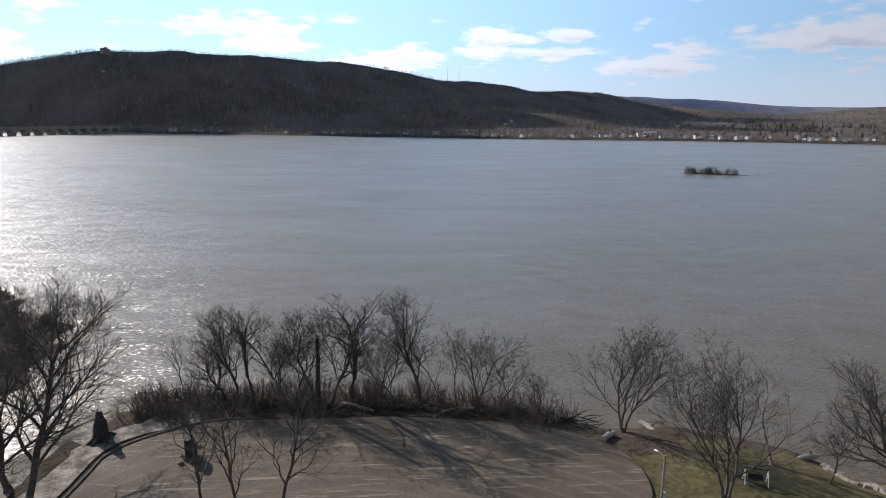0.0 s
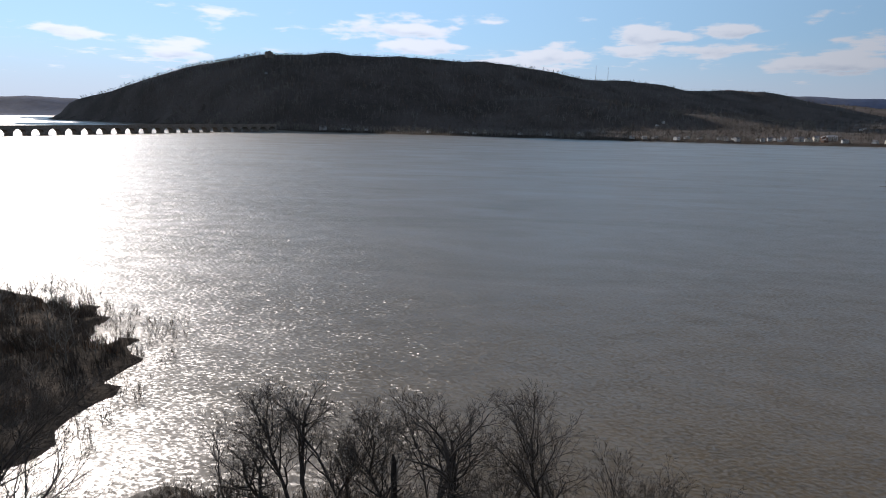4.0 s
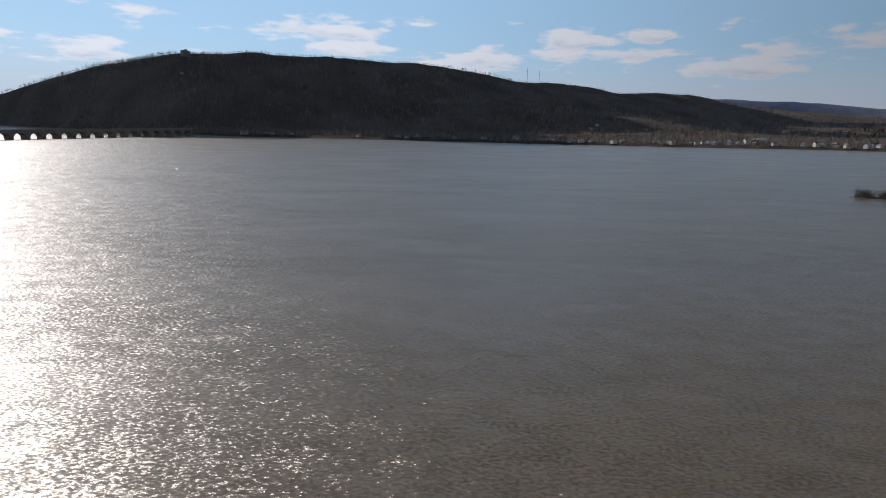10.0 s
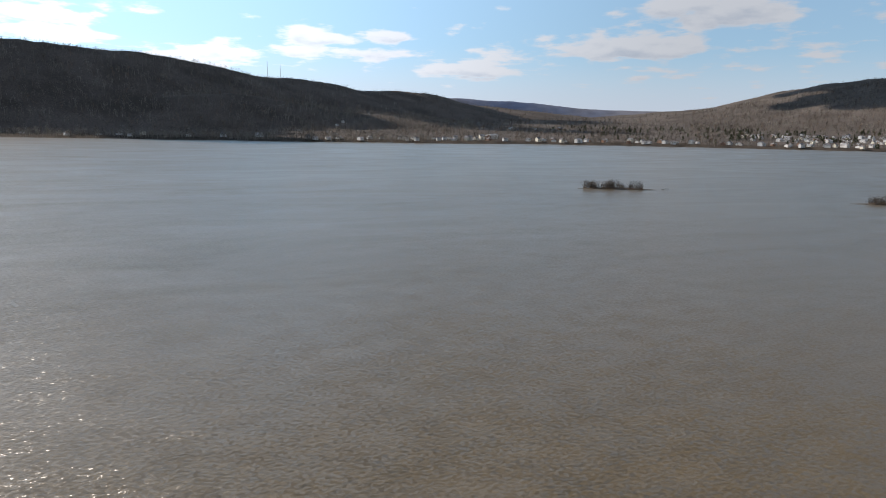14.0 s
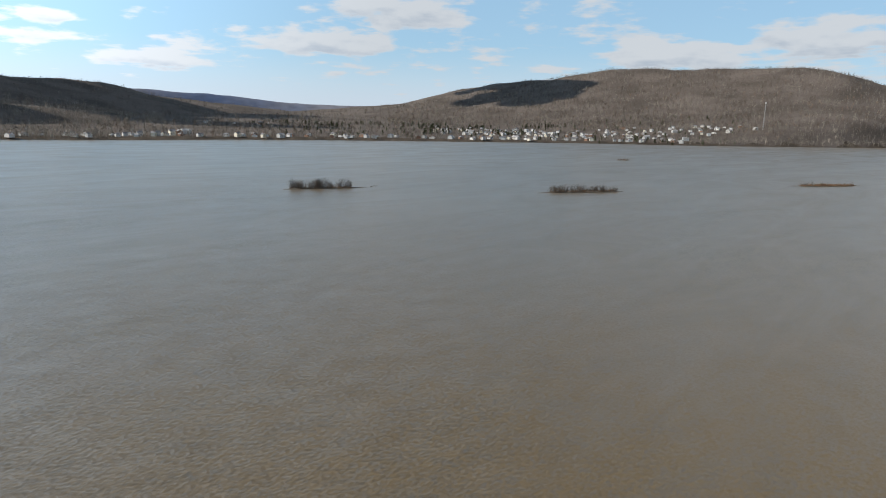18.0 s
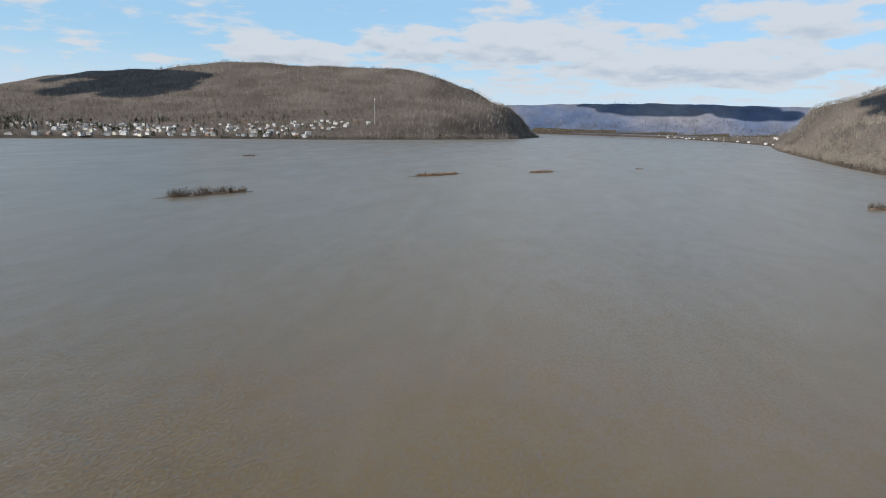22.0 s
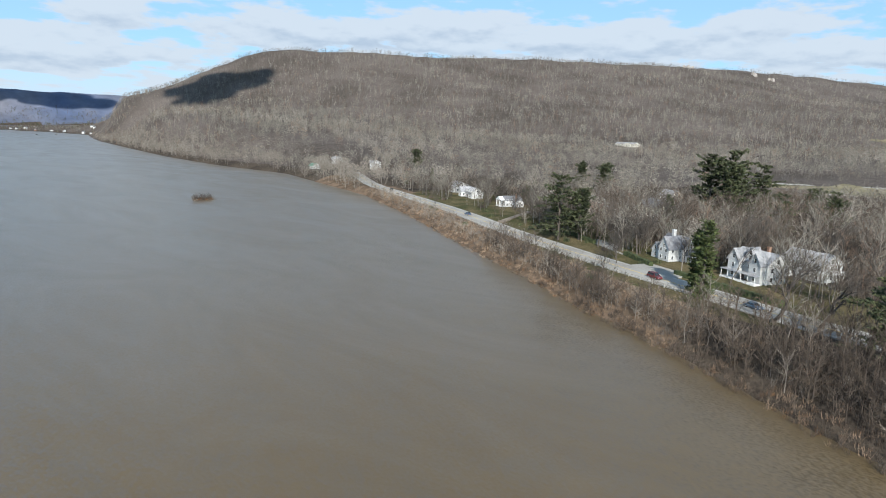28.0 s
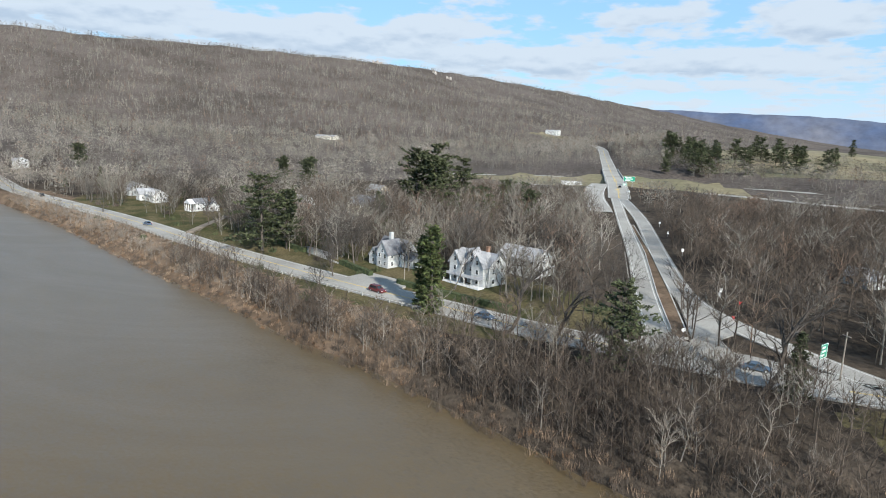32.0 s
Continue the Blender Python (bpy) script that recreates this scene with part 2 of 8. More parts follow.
def water_material():
    m = bpy.data.materials.new("muddy_river_water")
    m.use_nodes = True
    t = m.node_tree
    t.nodes.clear()
    pos = wire(t, "ShaderNodeNewGeometry").outputs["Position"]
    mp = wire(t, "ShaderNodeMapping", {"Vector": pos, "Rotation": (0, 0, radians(20)), "Scale": (1.0, 0.35, 1.0)})
    drift = wire(t, "ShaderNodeTexNoise", {"Vector": mp.outputs[0], "Scale": 0.005, "Detail": 4.0, "Roughness": 0.5})
    f = wire(t, "ShaderNodeMapRange", {0: drift.outputs["Fac"], 1: 0.36, 2: 0.66, 3: 0.0, 4: 1.0})
    col = wire(t, "ShaderNodeMix", {0: f.outputs[0], 6: (0.102, 0.069, 0.028, 1), 7: (0.117, 0.082, 0.037, 1)}, data_type="RGBA")
    # small wind ripples over a longer swell; the wind ruffles some stretches more than others
    wind = wire(t, "ShaderNodeTexNoise", {"Vector": mp.outputs[0], "Scale": 0.006, "Detail": 4.0})
    st = wire(t, "ShaderNodeMapRange", {0: wind.outputs["Fac"], 1: 0.34, 2: 0.66, 3: 0.75, 4: 1.15})
    sp = wire(t, "ShaderNodeSeparateXYZ", {0: pos})
    lee = wire(t, "ShaderNodeMapRange", {0: sp.outputs[1], 1: -120.0, 2: 200.0, 3: 1.1, 4: 0.32})
    st = wire(t, "ShaderNodeMath", {0: st.outputs[0], 1: lee.outputs[0]}, operation="MULTIPLY")
    mp2 = wire(t, "ShaderNodeMapping", {"Vector": pos, "Rotation": (0, 0, radians(-35)), "Scale": (1.0, 0.6, 1.0)})
    w1 = wire(t, "ShaderNodeTexNoise", {"Vector": mp2.outputs[0], "Scale": 2.2, "Detail": 3.0, "Roughness": 0.62})
    w2 = wire(t, "ShaderNodeTexNoise", {"Vector": mp2.outputs[0], "Scale": 0.22, "Detail": 1.0})

    def ripple(amount):
        both = wire(t, "ShaderNodeVectorMath", {0: w1.outputs["Color"], 1: (0.5, 0.5, 0.5)}, operation="SUBTRACT")
        slow = wire(t, "ShaderNodeVectorMath", {0: w2.outputs["Color"], 1: (0.5, 0.5, 0.5)}, operation="SUBTRACT")
        half = wire(t, "ShaderNodeVectorMath", {0: slow.outputs[0], "Scale": 0.22}, operation="SCALE")
        tot = wire(t, "ShaderNodeVectorMath", {0: both.outputs[0], 1: half.outputs[0]}, operation="ADD")
        k = wire(t, "ShaderNodeMath", {0: st.outputs[0], 1: amount}, operation="MULTIPLY")
        tilt = wire(t, "ShaderNodeVectorMath", {0: tot.outputs[0], "Scale": k.outputs[0]}, operation="SCALE")
        flat = wire(t, "ShaderNodeVectorMath", {0: tilt.outputs[0], 1: (1.0, 1.0, 0.0)}, operation="MULTIPLY")
        up = wire(t, "ShaderNodeVectorMath", {0: flat.outputs[0], 1: (0.0, 0.0, 1.0)}, operation="ADD")
        return wire(t, "ShaderNodeVectorMath", {0: up.outputs[0]}, operation="NORMALIZE").outputs[0]

    calm = wire(t, "ShaderNodeBsdfPrincipled", {"Base Color": col.outputs[2], "Roughness": 0.32, "IOR": 1.80, "Normal": ripple(0.6), "Coat Weight": 0.95, "Coat Roughness": 0.62, "Coat IOR": 1.6})
    ruffled = wire(t, "ShaderNodeBsdfPrincipled", {"Base Color": col.outputs[2], "Roughness": 0.26, "IOR": 1.36, "Normal": ripple(2.2)})
    # slick streaks drawn out along the current
    slick = wire(t, "ShaderNodeTexNoise", {"Vector": mp.outputs[0], "Scale": 0.035, "Detail": 5.0, "Roughness": 0.6, "Distortion": 0.8})
    share = wire(t, "ShaderNodeMapRange", {0: slick.outputs["Fac"], 1: 0.32, 2: 0.68, 3: 0.61, 4: 0.41})
    bs = wire(t, "ShaderNodeMixShader", {0: share.outputs[0], 1: calm.outputs[0], 2: ruffled.outputs[0]})
    wire(t, "ShaderNodeOutputMaterial", {"Surface": bs.outputs[0]})
    return m


WATER = water_material()
FLOOR = surf("leaf_litter_woods_floor", (0.045, 0.036, 0.028), (0.092, 0.073, 0.056), 0.035, 0.95, 0.8, 14, 0.8, world_space=True, spec=0.08, grain=0.45)
HILLSIDE = surf("bare_hardwood_hillside", (0.078, 0.065, 0.056), (0.128, 0.107, 0.094), 0.007, 0.95, 0.6, 44, 1.2, world_space=True, spec=0.1, grain=0.55)
GRASS = surf("winter_lawn", (0.058, 0.060, 0.025), (0.135, 0.110, 0.060), 0.09, 0.95, 0.6, 16, 0.15, world_space=True, spec=0.08, grain=0.45)
FAIRWAY = surf("golf_fairway", (0.130, 0.120, 0.060), (0.250, 0.205, 0.115), 0.012, 0.95, 0.3, 12, 0.2, world_space=True)
BANK = surf("dry_riverbank_weeds", (0.095, 0.067, 0.045), (0.200, 0.142, 0.098), 0.11, 0.95, 0.6, 9, 0.3, world_space=True, spec=0.1)
MUD = surf("tracked_mud", (0.150, 0.120, 0.092), (0.270, 0.225, 0.180), 0.09, 0.8, 0.7, 7, 0.12, stretch=(1, 0.22, 1), world_space=True)
SILT = surf("dried_silt", (0.11, 0.095, 0.078), (0.36, 0.325, 0.28), 0.5, 0.9, 0.8, 6, 0.2, world_space=True, spec=0.15, grain=0.4)
ASPHALT = surf("worn_asphalt", (0.290, 0.276, 0.252), (0.380, 0.364, 0.334), 0.06, 0.85, 0.15, 40, 0.01, world_space=True)
# distance haze painted in as blue; its patches stand for cloud shade
HAZE_BLUE = surf("haze_blue_ridge", (0.045, 0.074, 0.150), (0.140, 0.142, 0.172), 0.0013, 1.0, 0.4, 10, 8.0, world_space=True)
STONE = surf("weathered_sandstone", (0.20, 0.17, 0.14), (0.30, 0.26, 0.22), 0.15, 0.9, 0.5, 8, 0.08)
CONCRETE = surf("pale_concrete", (0.42, 0.41, 0.39), (0.52, 0.51, 0.49), 0.3, 0.85, 0.3, 9, 0.02)

# ---- mesh helpers ----


class Build:
    """Collects vertices and faces for one mesh."""

    def __init__(self):
        self.v, self.f = [], []

    def add(self, verts, faces):
        o = len(self.v)
        self.v.extend([tuple(p) for p in verts])
        self.f.extend([tuple(i + o for i in q) for q in faces])
        return self

    def box(self, x0, y0, z0, x1, y1, z1, m=None):
        p = [Vector(q) for q in ((x0, y0, z0), (x1, y0, z0), (x1, y1, z0), (x0, y1, z0), (x0, y0, z1), (x1, y0, z1), (x1, y1, z1), (x0, y1, z1))]
        if m is not None:
            p = [m @ q for q in p]
        return self.add(p, [(3, 2, 1, 0), (4, 5, 6, 7), (0, 1, 5, 4), (1, 2, 6, 5), (2, 3, 7, 6), (3, 0, 4, 7)])

    def prism(self, outline, z0, z1, m=None):
        """An upright prism on an outline of (x, y), counter-clockwise."""
        n = len(outline)
        p = [Vector((x, y, z0)) for x, y in outline] + [Vector((x, y, z1)) for x, y in outline]
        if m is not None:
            p = [m @ q for q in p]
        return self.add(p, [tuple(reversed(range(n))), tuple(range(n, 2 * n))] + [(i, (i + 1) % n, n + (i + 1) % n, n + i) for i in range(n)])

    def tube(self, path, radii, sides=6):
        """A tapered round bar along a path."""
        pts = [Vector(p) for p in path]
        rings = []
        for i, p in enumerate(pts):
            d = (pts[min(i + 1, len(pts) - 1)] - pts[max(i - 1, 0)]).normalized()
            u = d.cross(Vector((0.31, 0.17, 0.93)) if abs(d.z) < 0.9 else Vector((1, 0.2, 0))).normalized()
            w = d.cross(u)
            rings.append([p + (u * math.cos(k * math.tau / sides) + w * math.sin(k * math.tau / sides)) * radii[i] for k in range(sides)])
        n = len(pts)
        faces = [(i * sides + k, i * sides + (k + 1) % sides, (i + 1) * sides + (k + 1) % sides, (i + 1) * sides + k) for i in range(n - 1) for k in range(sides)]
        faces += [tuple(reversed(range(sides))), tuple(range((n - 1) * sides, n * sides))]
        return self.add([q for r in rings for q in r], faces)

    def mesh(self, name, *mats, smooth=False):
        me = bpy.data.meshes.new(name)
        me.from_pydata(self.v, [], self.f)
        for m in mats:
            me.materials.append(m)
        if smooth:
            me.shade_smooth()
        return me


def part(name, b, material, parent, label=""):
    ob = new(name, b if isinstance(b, bpy.types.Mesh) else b.mesh(name, material))
    ob.parent = parent
    return tagged(ob, label)


def thing(name, label, category, m=None, group="", kind=""):
    ob = new(name)
    ob.empty_display_size = 0.2
    if m is not None:
        ob.matrix_basis = m
    return tagged(ob, label, category, group, kind)


def raw_mesh(name, verts, faces, mats, mat_index=None, smooth=False):
    """A mesh from arrays: verts (n, 3), faces (m, 3 or 4)."""
    me = bpy.data.meshes.new(name)
    verts, faces = np.asarray(verts, np.float32), np.asarray(faces, np.int32)
    k = faces.shape[1]
    me.vertices.add(len(verts))
    me.vertices.foreach_set("co", verts.ravel())
    me.loops.add(faces.size)
    me.loops.foreach_set("vertex_index", faces.ravel())
    me.polygons.add(len(faces))
    me.polygons.foreach_set("loop_start", np.arange(0, faces.size, k, dtype=np.int32))
    if mat_index is not None:
        me.polygons.foreach_set("material_index", np.asarray(mat_index, np.int32))
    for m in mats:
        me.materials.append(m)
    me.update(calc_edges=True)
    if smooth:
        me.shade_smooth()
    return me


# ---- the lie of the land ----
def polar(cx, cy, cz, rows):
    """Crest points from bearing, rise and distance, seen from a place."""
    return [(cx + r * math.sin(radians(a)), cy + r * math.cos(radians(a)), cz + r * math.tan(radians(e))) for a, e, r in rows]


def along(poly, X, Y):
    """Distance of points to a polyline, and the third value of the polyline at the nearest place."""
    best = np.full(X.shape, 1e9)
    val = np.zeros(X.shape)
    for (x0, y0, *v0), (x1, y1, *v1) in zip(poly[:-1], poly[1:]):
        dx, dy = x1 - x0, y1 - y0
        t = np.clip(((X - x0) * dx + (Y - y0) * dy) / (dx * dx + dy * dy), 0, 1)
        d = np.hypot(X - x0 - t * dx, Y - y0 - t * dy)
        k = d < best
        best = np.where(k, d, best)
        if v0:
            val = np.where(k, v0[0] + t * (v1[0] - v0[0]), val)
    return best, val


def soft_along(poly, X, Y):
    """Distance to a crest line, and its height weighted towards its nearest stretches, so that the flanks have no steps."""
    best, top, low = np.full(X.shape, 1e9), np.zeros(X.shape), np.zeros(X.shape)
    for (x0, y0, h0), (x1, y1, h1) in zip(poly[:-1], poly[1:]):
        dx, dy = x1 - x0, y1 - y0
        t = np.clip(((X - x0) * dx + (Y - y0) * dy) / (dx * dx + dy * dy), 0, 1)
        d = np.hypot(X - x0 - t * dx, Y - y0 - t * dy)
        w = 1.0 / (d * d + 400.0) ** 2
        best, top, low = np.minimum(best, d), top + w * (h0 + t * (h1 - h0)), low + w
    return best, top / low


def inside(poly, X, Y):
    c = np.zeros(X.shape, bool)
    for (x0, y0), (x1, y1) in zip(poly, poly[1:] + poly[:1]):
        if y0 != y1:
            c ^= ((y0 > Y) != (y1 > Y)) & (X < (x1 - x0) * (Y - y0) / (y1 - y0) + x0)
    return c


def smooth01(t):
    t = np.clip(t, 0, 1)
    return t * t * (3 - 2 * t)


EAST = [(64, -146), (47, -142), (41, -139), (35, -136), (36, -125), (34, -112), (36, -98), (39, -86), (44, -78), (48, -71), (47, -63), (54, -50), (61, -47),
        (66, -30), (71, -12), (76, 0), (85, 16), (102, 47), (112, 71), (124, 92), (149, 142), (196, 230), (236, 315), (296, 519), (294, 653), (318, 861),
        (400, 1300), (460, 1608), (640, 2300), (635, 2760), (520, 3600), (470, 4000), (800, 4350), (4800, 4350), (4800, -4800), (300, -4800), (200, -146)]
SPIT = [(60, -158), (37, -155), (27, -156), (14, -159), (2, -163), (-6, -166), (-4, -174), (-20, -186), (-21, -193), (-26, -212), (-20, -260), (20, -420), (60, -900), (280, -900), (280, -158)]
WEST = [(-4800, -4300), (-2900, -2500), (-2150, -2000), (-2000, -1880), (-1790, -1511), (-1600, -1178), (-1330, -800), (-1178, -560), (-1135, -330), (-1090, -156), (-1040, 40), (-1010, 250),
        (-995, 420), (-950, 580), (-884, 734), (-720, 1050), (-552, 1245), (-393, 1545), (-205, 2010), (-150, 2500), (-175, 2900), (-320, 3050), (-700, 3300), (-700, 3700), (-100, 4120), (200, 4330), (520, 4450), (900, 4600), (900, 4800), (-4800, 4800)]
LANDS = [EAST, SPIT, WEST]
UPPER_SHORE = [(640, 2300), (635, 2760), (520, 3600), (470, 4000)]
FAR_SHORE = [(-700, 3700), (-100, 4120), (200, 4330), (520, 4450)]
BLUE = polar(63, -100, 42, [(-130, 0.1, 4000), (-127.4, 0.1, 3600), (-125.2, 0.6, 3200), (-122.7, 2.2, 2800), (-119, 3.75, 2380), (-114.3, 4.85, 2080), (-108.4, 5.16, 1950), (-103.5, 4.93, 1980), (-98.6, 4.8, 2050),
                            (-93.7, 4.46, 2150), (-90.8, 4.0, 2240), (-86.6, 3.23, 2340), (-82, 3.0, 2450), (-78, 2.35, 2600), (-72.4, 2.2, 2750), (-69, 1.4, 2900), (-64, 0.9, 3100), (-60, 0.6, 3300)])
SPUR = [(-1622, -359, 25), (-1634, -268, 60), (-1640, -201, 85), (-1642, -52, 98), (-1660, 60, 84), (-1700, 200, 62), (-1760, 420, 50)]
COVE = polar(-31, -74, 41, [(-50, 1.1, 3500), (-47.9, 1.29, 3400), (-42.5, 2.67, 3300), (-39, 3.35, 3200), (-34.1, 3.72, 3050), (-31.6, 4.3, 2960), (-29.2, 4.63, 2900), (-22, 4.6, 2750), (-15.3, 4.66, 2650),
                            (-12.4, 4.3, 2600), (-9, 3.09, 2600), (-7.4, 2.08, 2620), (-6.1, 1.0, 2650), (-4.6, 0.0, 2700)])
SECOND = polar(-26, -17, 44, [(18.6, 0.0, 1650), (20.4, 1.48, 1700), (22.1, 2.8, 1760), (26.1, 4.81, 1850), (29.3, 6.35, 1900), (33, 6.6, 1920), (44.7, 6.42, 1960), (55.5, 6.33, 2080), (64.8, 5.8, 2300),
                              (71.2, 5.25, 2560), (77.3, 4.4, 2900), (84.7, 3.2, 3500), (90, 2.3, 3900)])
FAR_RIDGES = [polar(0, -60, 44, [(-14, 1.7, 4550), (-6.6, 1.75, 4500), (1.9, 2.1, 4500), (8.4, 2.22, 4500), (17.9, 2.08, 4550), (30, 2.0, 4600)]),
              polar(0, -60, 44, [(-74, 1.9, 4400), (-68.6, 1.74, 4450), (-63, 1.5, 4500), (-57.7, 1.0, 4500), (-50, 0.9, 4500), (-40, 0.8, 4500)]),
              polar(63, -100, 44, [(-150, 0.8, 4500), (-138.7, 0.75, 4500), (-135, 0.65, 4500), (-132.1, 0.86, 4500), (-127.2, 0.73, 4450), (-120, 0.7, 4300)]),
              polar(0, 0, 44, [(80, 2.8, 4450), (90.8, 2.42, 4450), (94, 2.34, 4400), (102, 2.08, 4400), (106.4, 1.75, 4400), (125, 1.4, 4400)])]
LOWLAND = polar(0, -60, 44, [(-7, -0.5, 4100), (0, -0.36, 4150), (8, -0.28, 4200), (14, -0.34, 4230), (20, -0.42, 4230)])
FAR_RIDGES.append(LOWLAND)
RIVER_ROAD = [(330, 455, 5), (285, 380, 4.6), (255, 326, 4.5), (205, 206, 4.5), (175, 145, 4.5), (157, 103.5, 4.5), (144, 71, 4.5), (134.5, 44.7, 4.5), (125, 18.6, 4.5), (119, -8, 4.5), (114, -30, 4.5), (114, -56, 4.5), (124, -72, 4.5), (150, -86, 4.5), (240, -104, 4.6)]
VALLEY_ROAD_N = [(128, -5, 4.5), (168, -1.5, 4.5), (226, 2.5, 4.6), (318, 11, 5), (400, 19, 7.5)]
VALLEY_ROAD_S = [(118, -41, 4.5), (131, -30.5, 4.5), (150, -18.5, 4.5), (172, -11, 4.5), (227, -5.5, 4.6), (322, 2.5, 5), (400, 15, 7.5)]
VALLEY_ROAD_UP = [(400, 17, 7.5), (440, 20, 9.5), (500, 25, 11.5), (580, 33, 13), (800, 54, 19), (1000, 74, 26), (1130, 100, 30)]
CROSS_A = [(517, 165, 9), (560, 105, 8.6), (590, 56, 7.6), (590, 16, 7.6), (580, -25, 8), (545, -65, 8.6), (525, -102, 9), (500, -160, 9), (450, -300, 9)]
CROSS_B = [(474, 122, 6.8), (488, 92, 6.4), (500, 54, 5.6), (506, 20, 5.6), (498, -25, 6.4), (465, -70, 7.4), (430, -110, 8), (410, -150, 8), (370, -290, 9)]
VERGE = [(x, y) for x, y, _ in CROSS_A[:6]] + [(x, y) for x, y, _ in CROSS_B[5::-1]]
RAMP = [(335, 23, 6.0), (365, 27, 6.6), (400, 32, 7.5), (440, 35, 9.5), (474, 34, 10.7)]
ROADS = [(RAMP, 6.5), (RIVER_ROAD, 5.4), (VALLEY_ROAD_N, 3.0), (VALLEY_ROAD_S, 3.4), (VALLEY_ROAD_UP, 7.0), (CROSS_A, 5.5), (CROSS_B, 5.5)]


def hump(t, bend=1.7):
    return np.clip(1 - t, 0, 1) ** bend


def ground(X, Y, lumps=True):
    """Height of the ground above the river."""
    X, Y = np.asarray(X, float), np.asarray(Y, float)
    Z = np.full(X.shape, -40.0)
    shore = {}
    for k, poly in enumerate(LANDS):
        d, _ = along(poly + poly[:1], X, Y)
        shore[k] = np.where(inside(poly, X, Y), d, -d)
    # east bank: the steep river bank, the flat with its road, and the low landing by the creek
    d = shore[0]
    lift = smooth01((Y + 62) / 45.0)
    bank = (1 - lift) * 1.5 * smooth01(d / 5) + lift * (4.5 * smooth01((d + 1) / 17.0))
    flat = np.clip(d - 45, 0, 4000) * 0.010 * lift
    flat += 34 * np.exp(-((X - 1000) / 420) ** 2 - ((Y + 190) / 230) ** 2)
    flat += 14 * smooth01((X - 620) / 500) * lift
    east = bank + flat
    east = np.where(d < 0, np.maximum(d * 0.35, -6) - 0.05, east)
    Z = np.maximum(Z, east)
    d = shore[1] + 2.2 * np.sin(X * 0.42 + 1.7 * np.sin(Y * 0.31)) + 1.2 * np.sin(Y * 0.9 + X * 0.37)
    Z = np.maximum(Z, np.where(d < 0, np.maximum(d * 0.35, -6) - 0.05, 1.6 * smooth01(d / 6) + 0.004 * d))
    d = shore[2]
    north = smooth01((Y - 3100) / 300)
    rise = 4 * smooth01(d / 14) + np.clip(d - 60, 0, 2400) * 0.027 * smooth01((Y + 700) / 500) * (1 - north) + np.clip(d, 0, 900) * 0.02 * north
    Z = np.maximum(Z, np.where(d < 0, np.maximum(d * 0.35, -6) - 0.05, rise))
    land = np.maximum.reduce([shore[0], shore[1], shore[2]])
    edge = smooth01((land - 4) / 90.0)
    for crest, width, bend in ((BLUE, 520, 1.12), (SPUR, 250, 1.3), (COVE, 1250, 1.7), (SECOND, 1320, 1.7)):
        r, h = soft_along(crest, X, Y)
        r = np.sqrt(r * r + 3600) - 60
        Z = np.maximum(Z, np.where(land > 0, (h - 9) * hump(r / width, bend) * edge + 4 * edge, Z))
    for crest in FAR_RIDGES:
        r, h = along(crest, X, Y)
        r = np.sqrt(r * r + 8100) - 90
        Z = np.maximum(Z, np.where((land > 0) | (np.hypot(X, Y) > 3900), h * hump(r / 330) - 1, Z))
    if lumps:
        n = np.sin(X * 0.021 + 1.3 * np.sin(Y * 0.013)) * np.sin(Y * 0.017 + 1.1 * np.sin(X * 0.009))
        m = np.sin(X * 0.061 + 2 * np.sin(Y * 0.033)) * np.sin(Y * 0.053 + X * 0.011)
        Z = Z + np.clip((Z - 12) * 0.03, 0, 4) * (n + 0.25 * m)
        Z = Z + 0.25 * m * smooth01((land - 3) / 20) * smooth01((Z - 2) / 2)
    lot = [(120, -138), (62, -136), (50, -133), (43, -124), (43, -98), (45, -84), (52, -73), (60, -69), (74, -74), (120, -78)]
    r, _ = along(lot + lot[:1], X, Y)
    w = np.where(inside(lot, X, Y), 1.0, 1 - smooth01(r / 5.0)) * np.where(land > 1, 1, 0)
    Z = Z * (1 - w) + np.minimum(Z, 1.35) * w
    for line, half in ROADS:
        r, h = along(line, X, Y)
        w = 1 - smooth01((r - half - 1.5) / 12.0)
        w = np.where(land > 1, w, 0)
        Z = Z * (1 - w) + (h - 0.3) * w
    return Z


def axis(fine0, fine1, step, reach, grow):
    a = list(np.arange(fine0, fine1 + 0.1, step))
    s = step
    while a[-1] < reach:
        s = min(s * grow, 42)
        a.append(a[-1] + s)
    s = step
    while a[0] > -reach:
        s = min(s * grow, 42)
        a.insert(0, a[0] - s)
    return np.array(a)


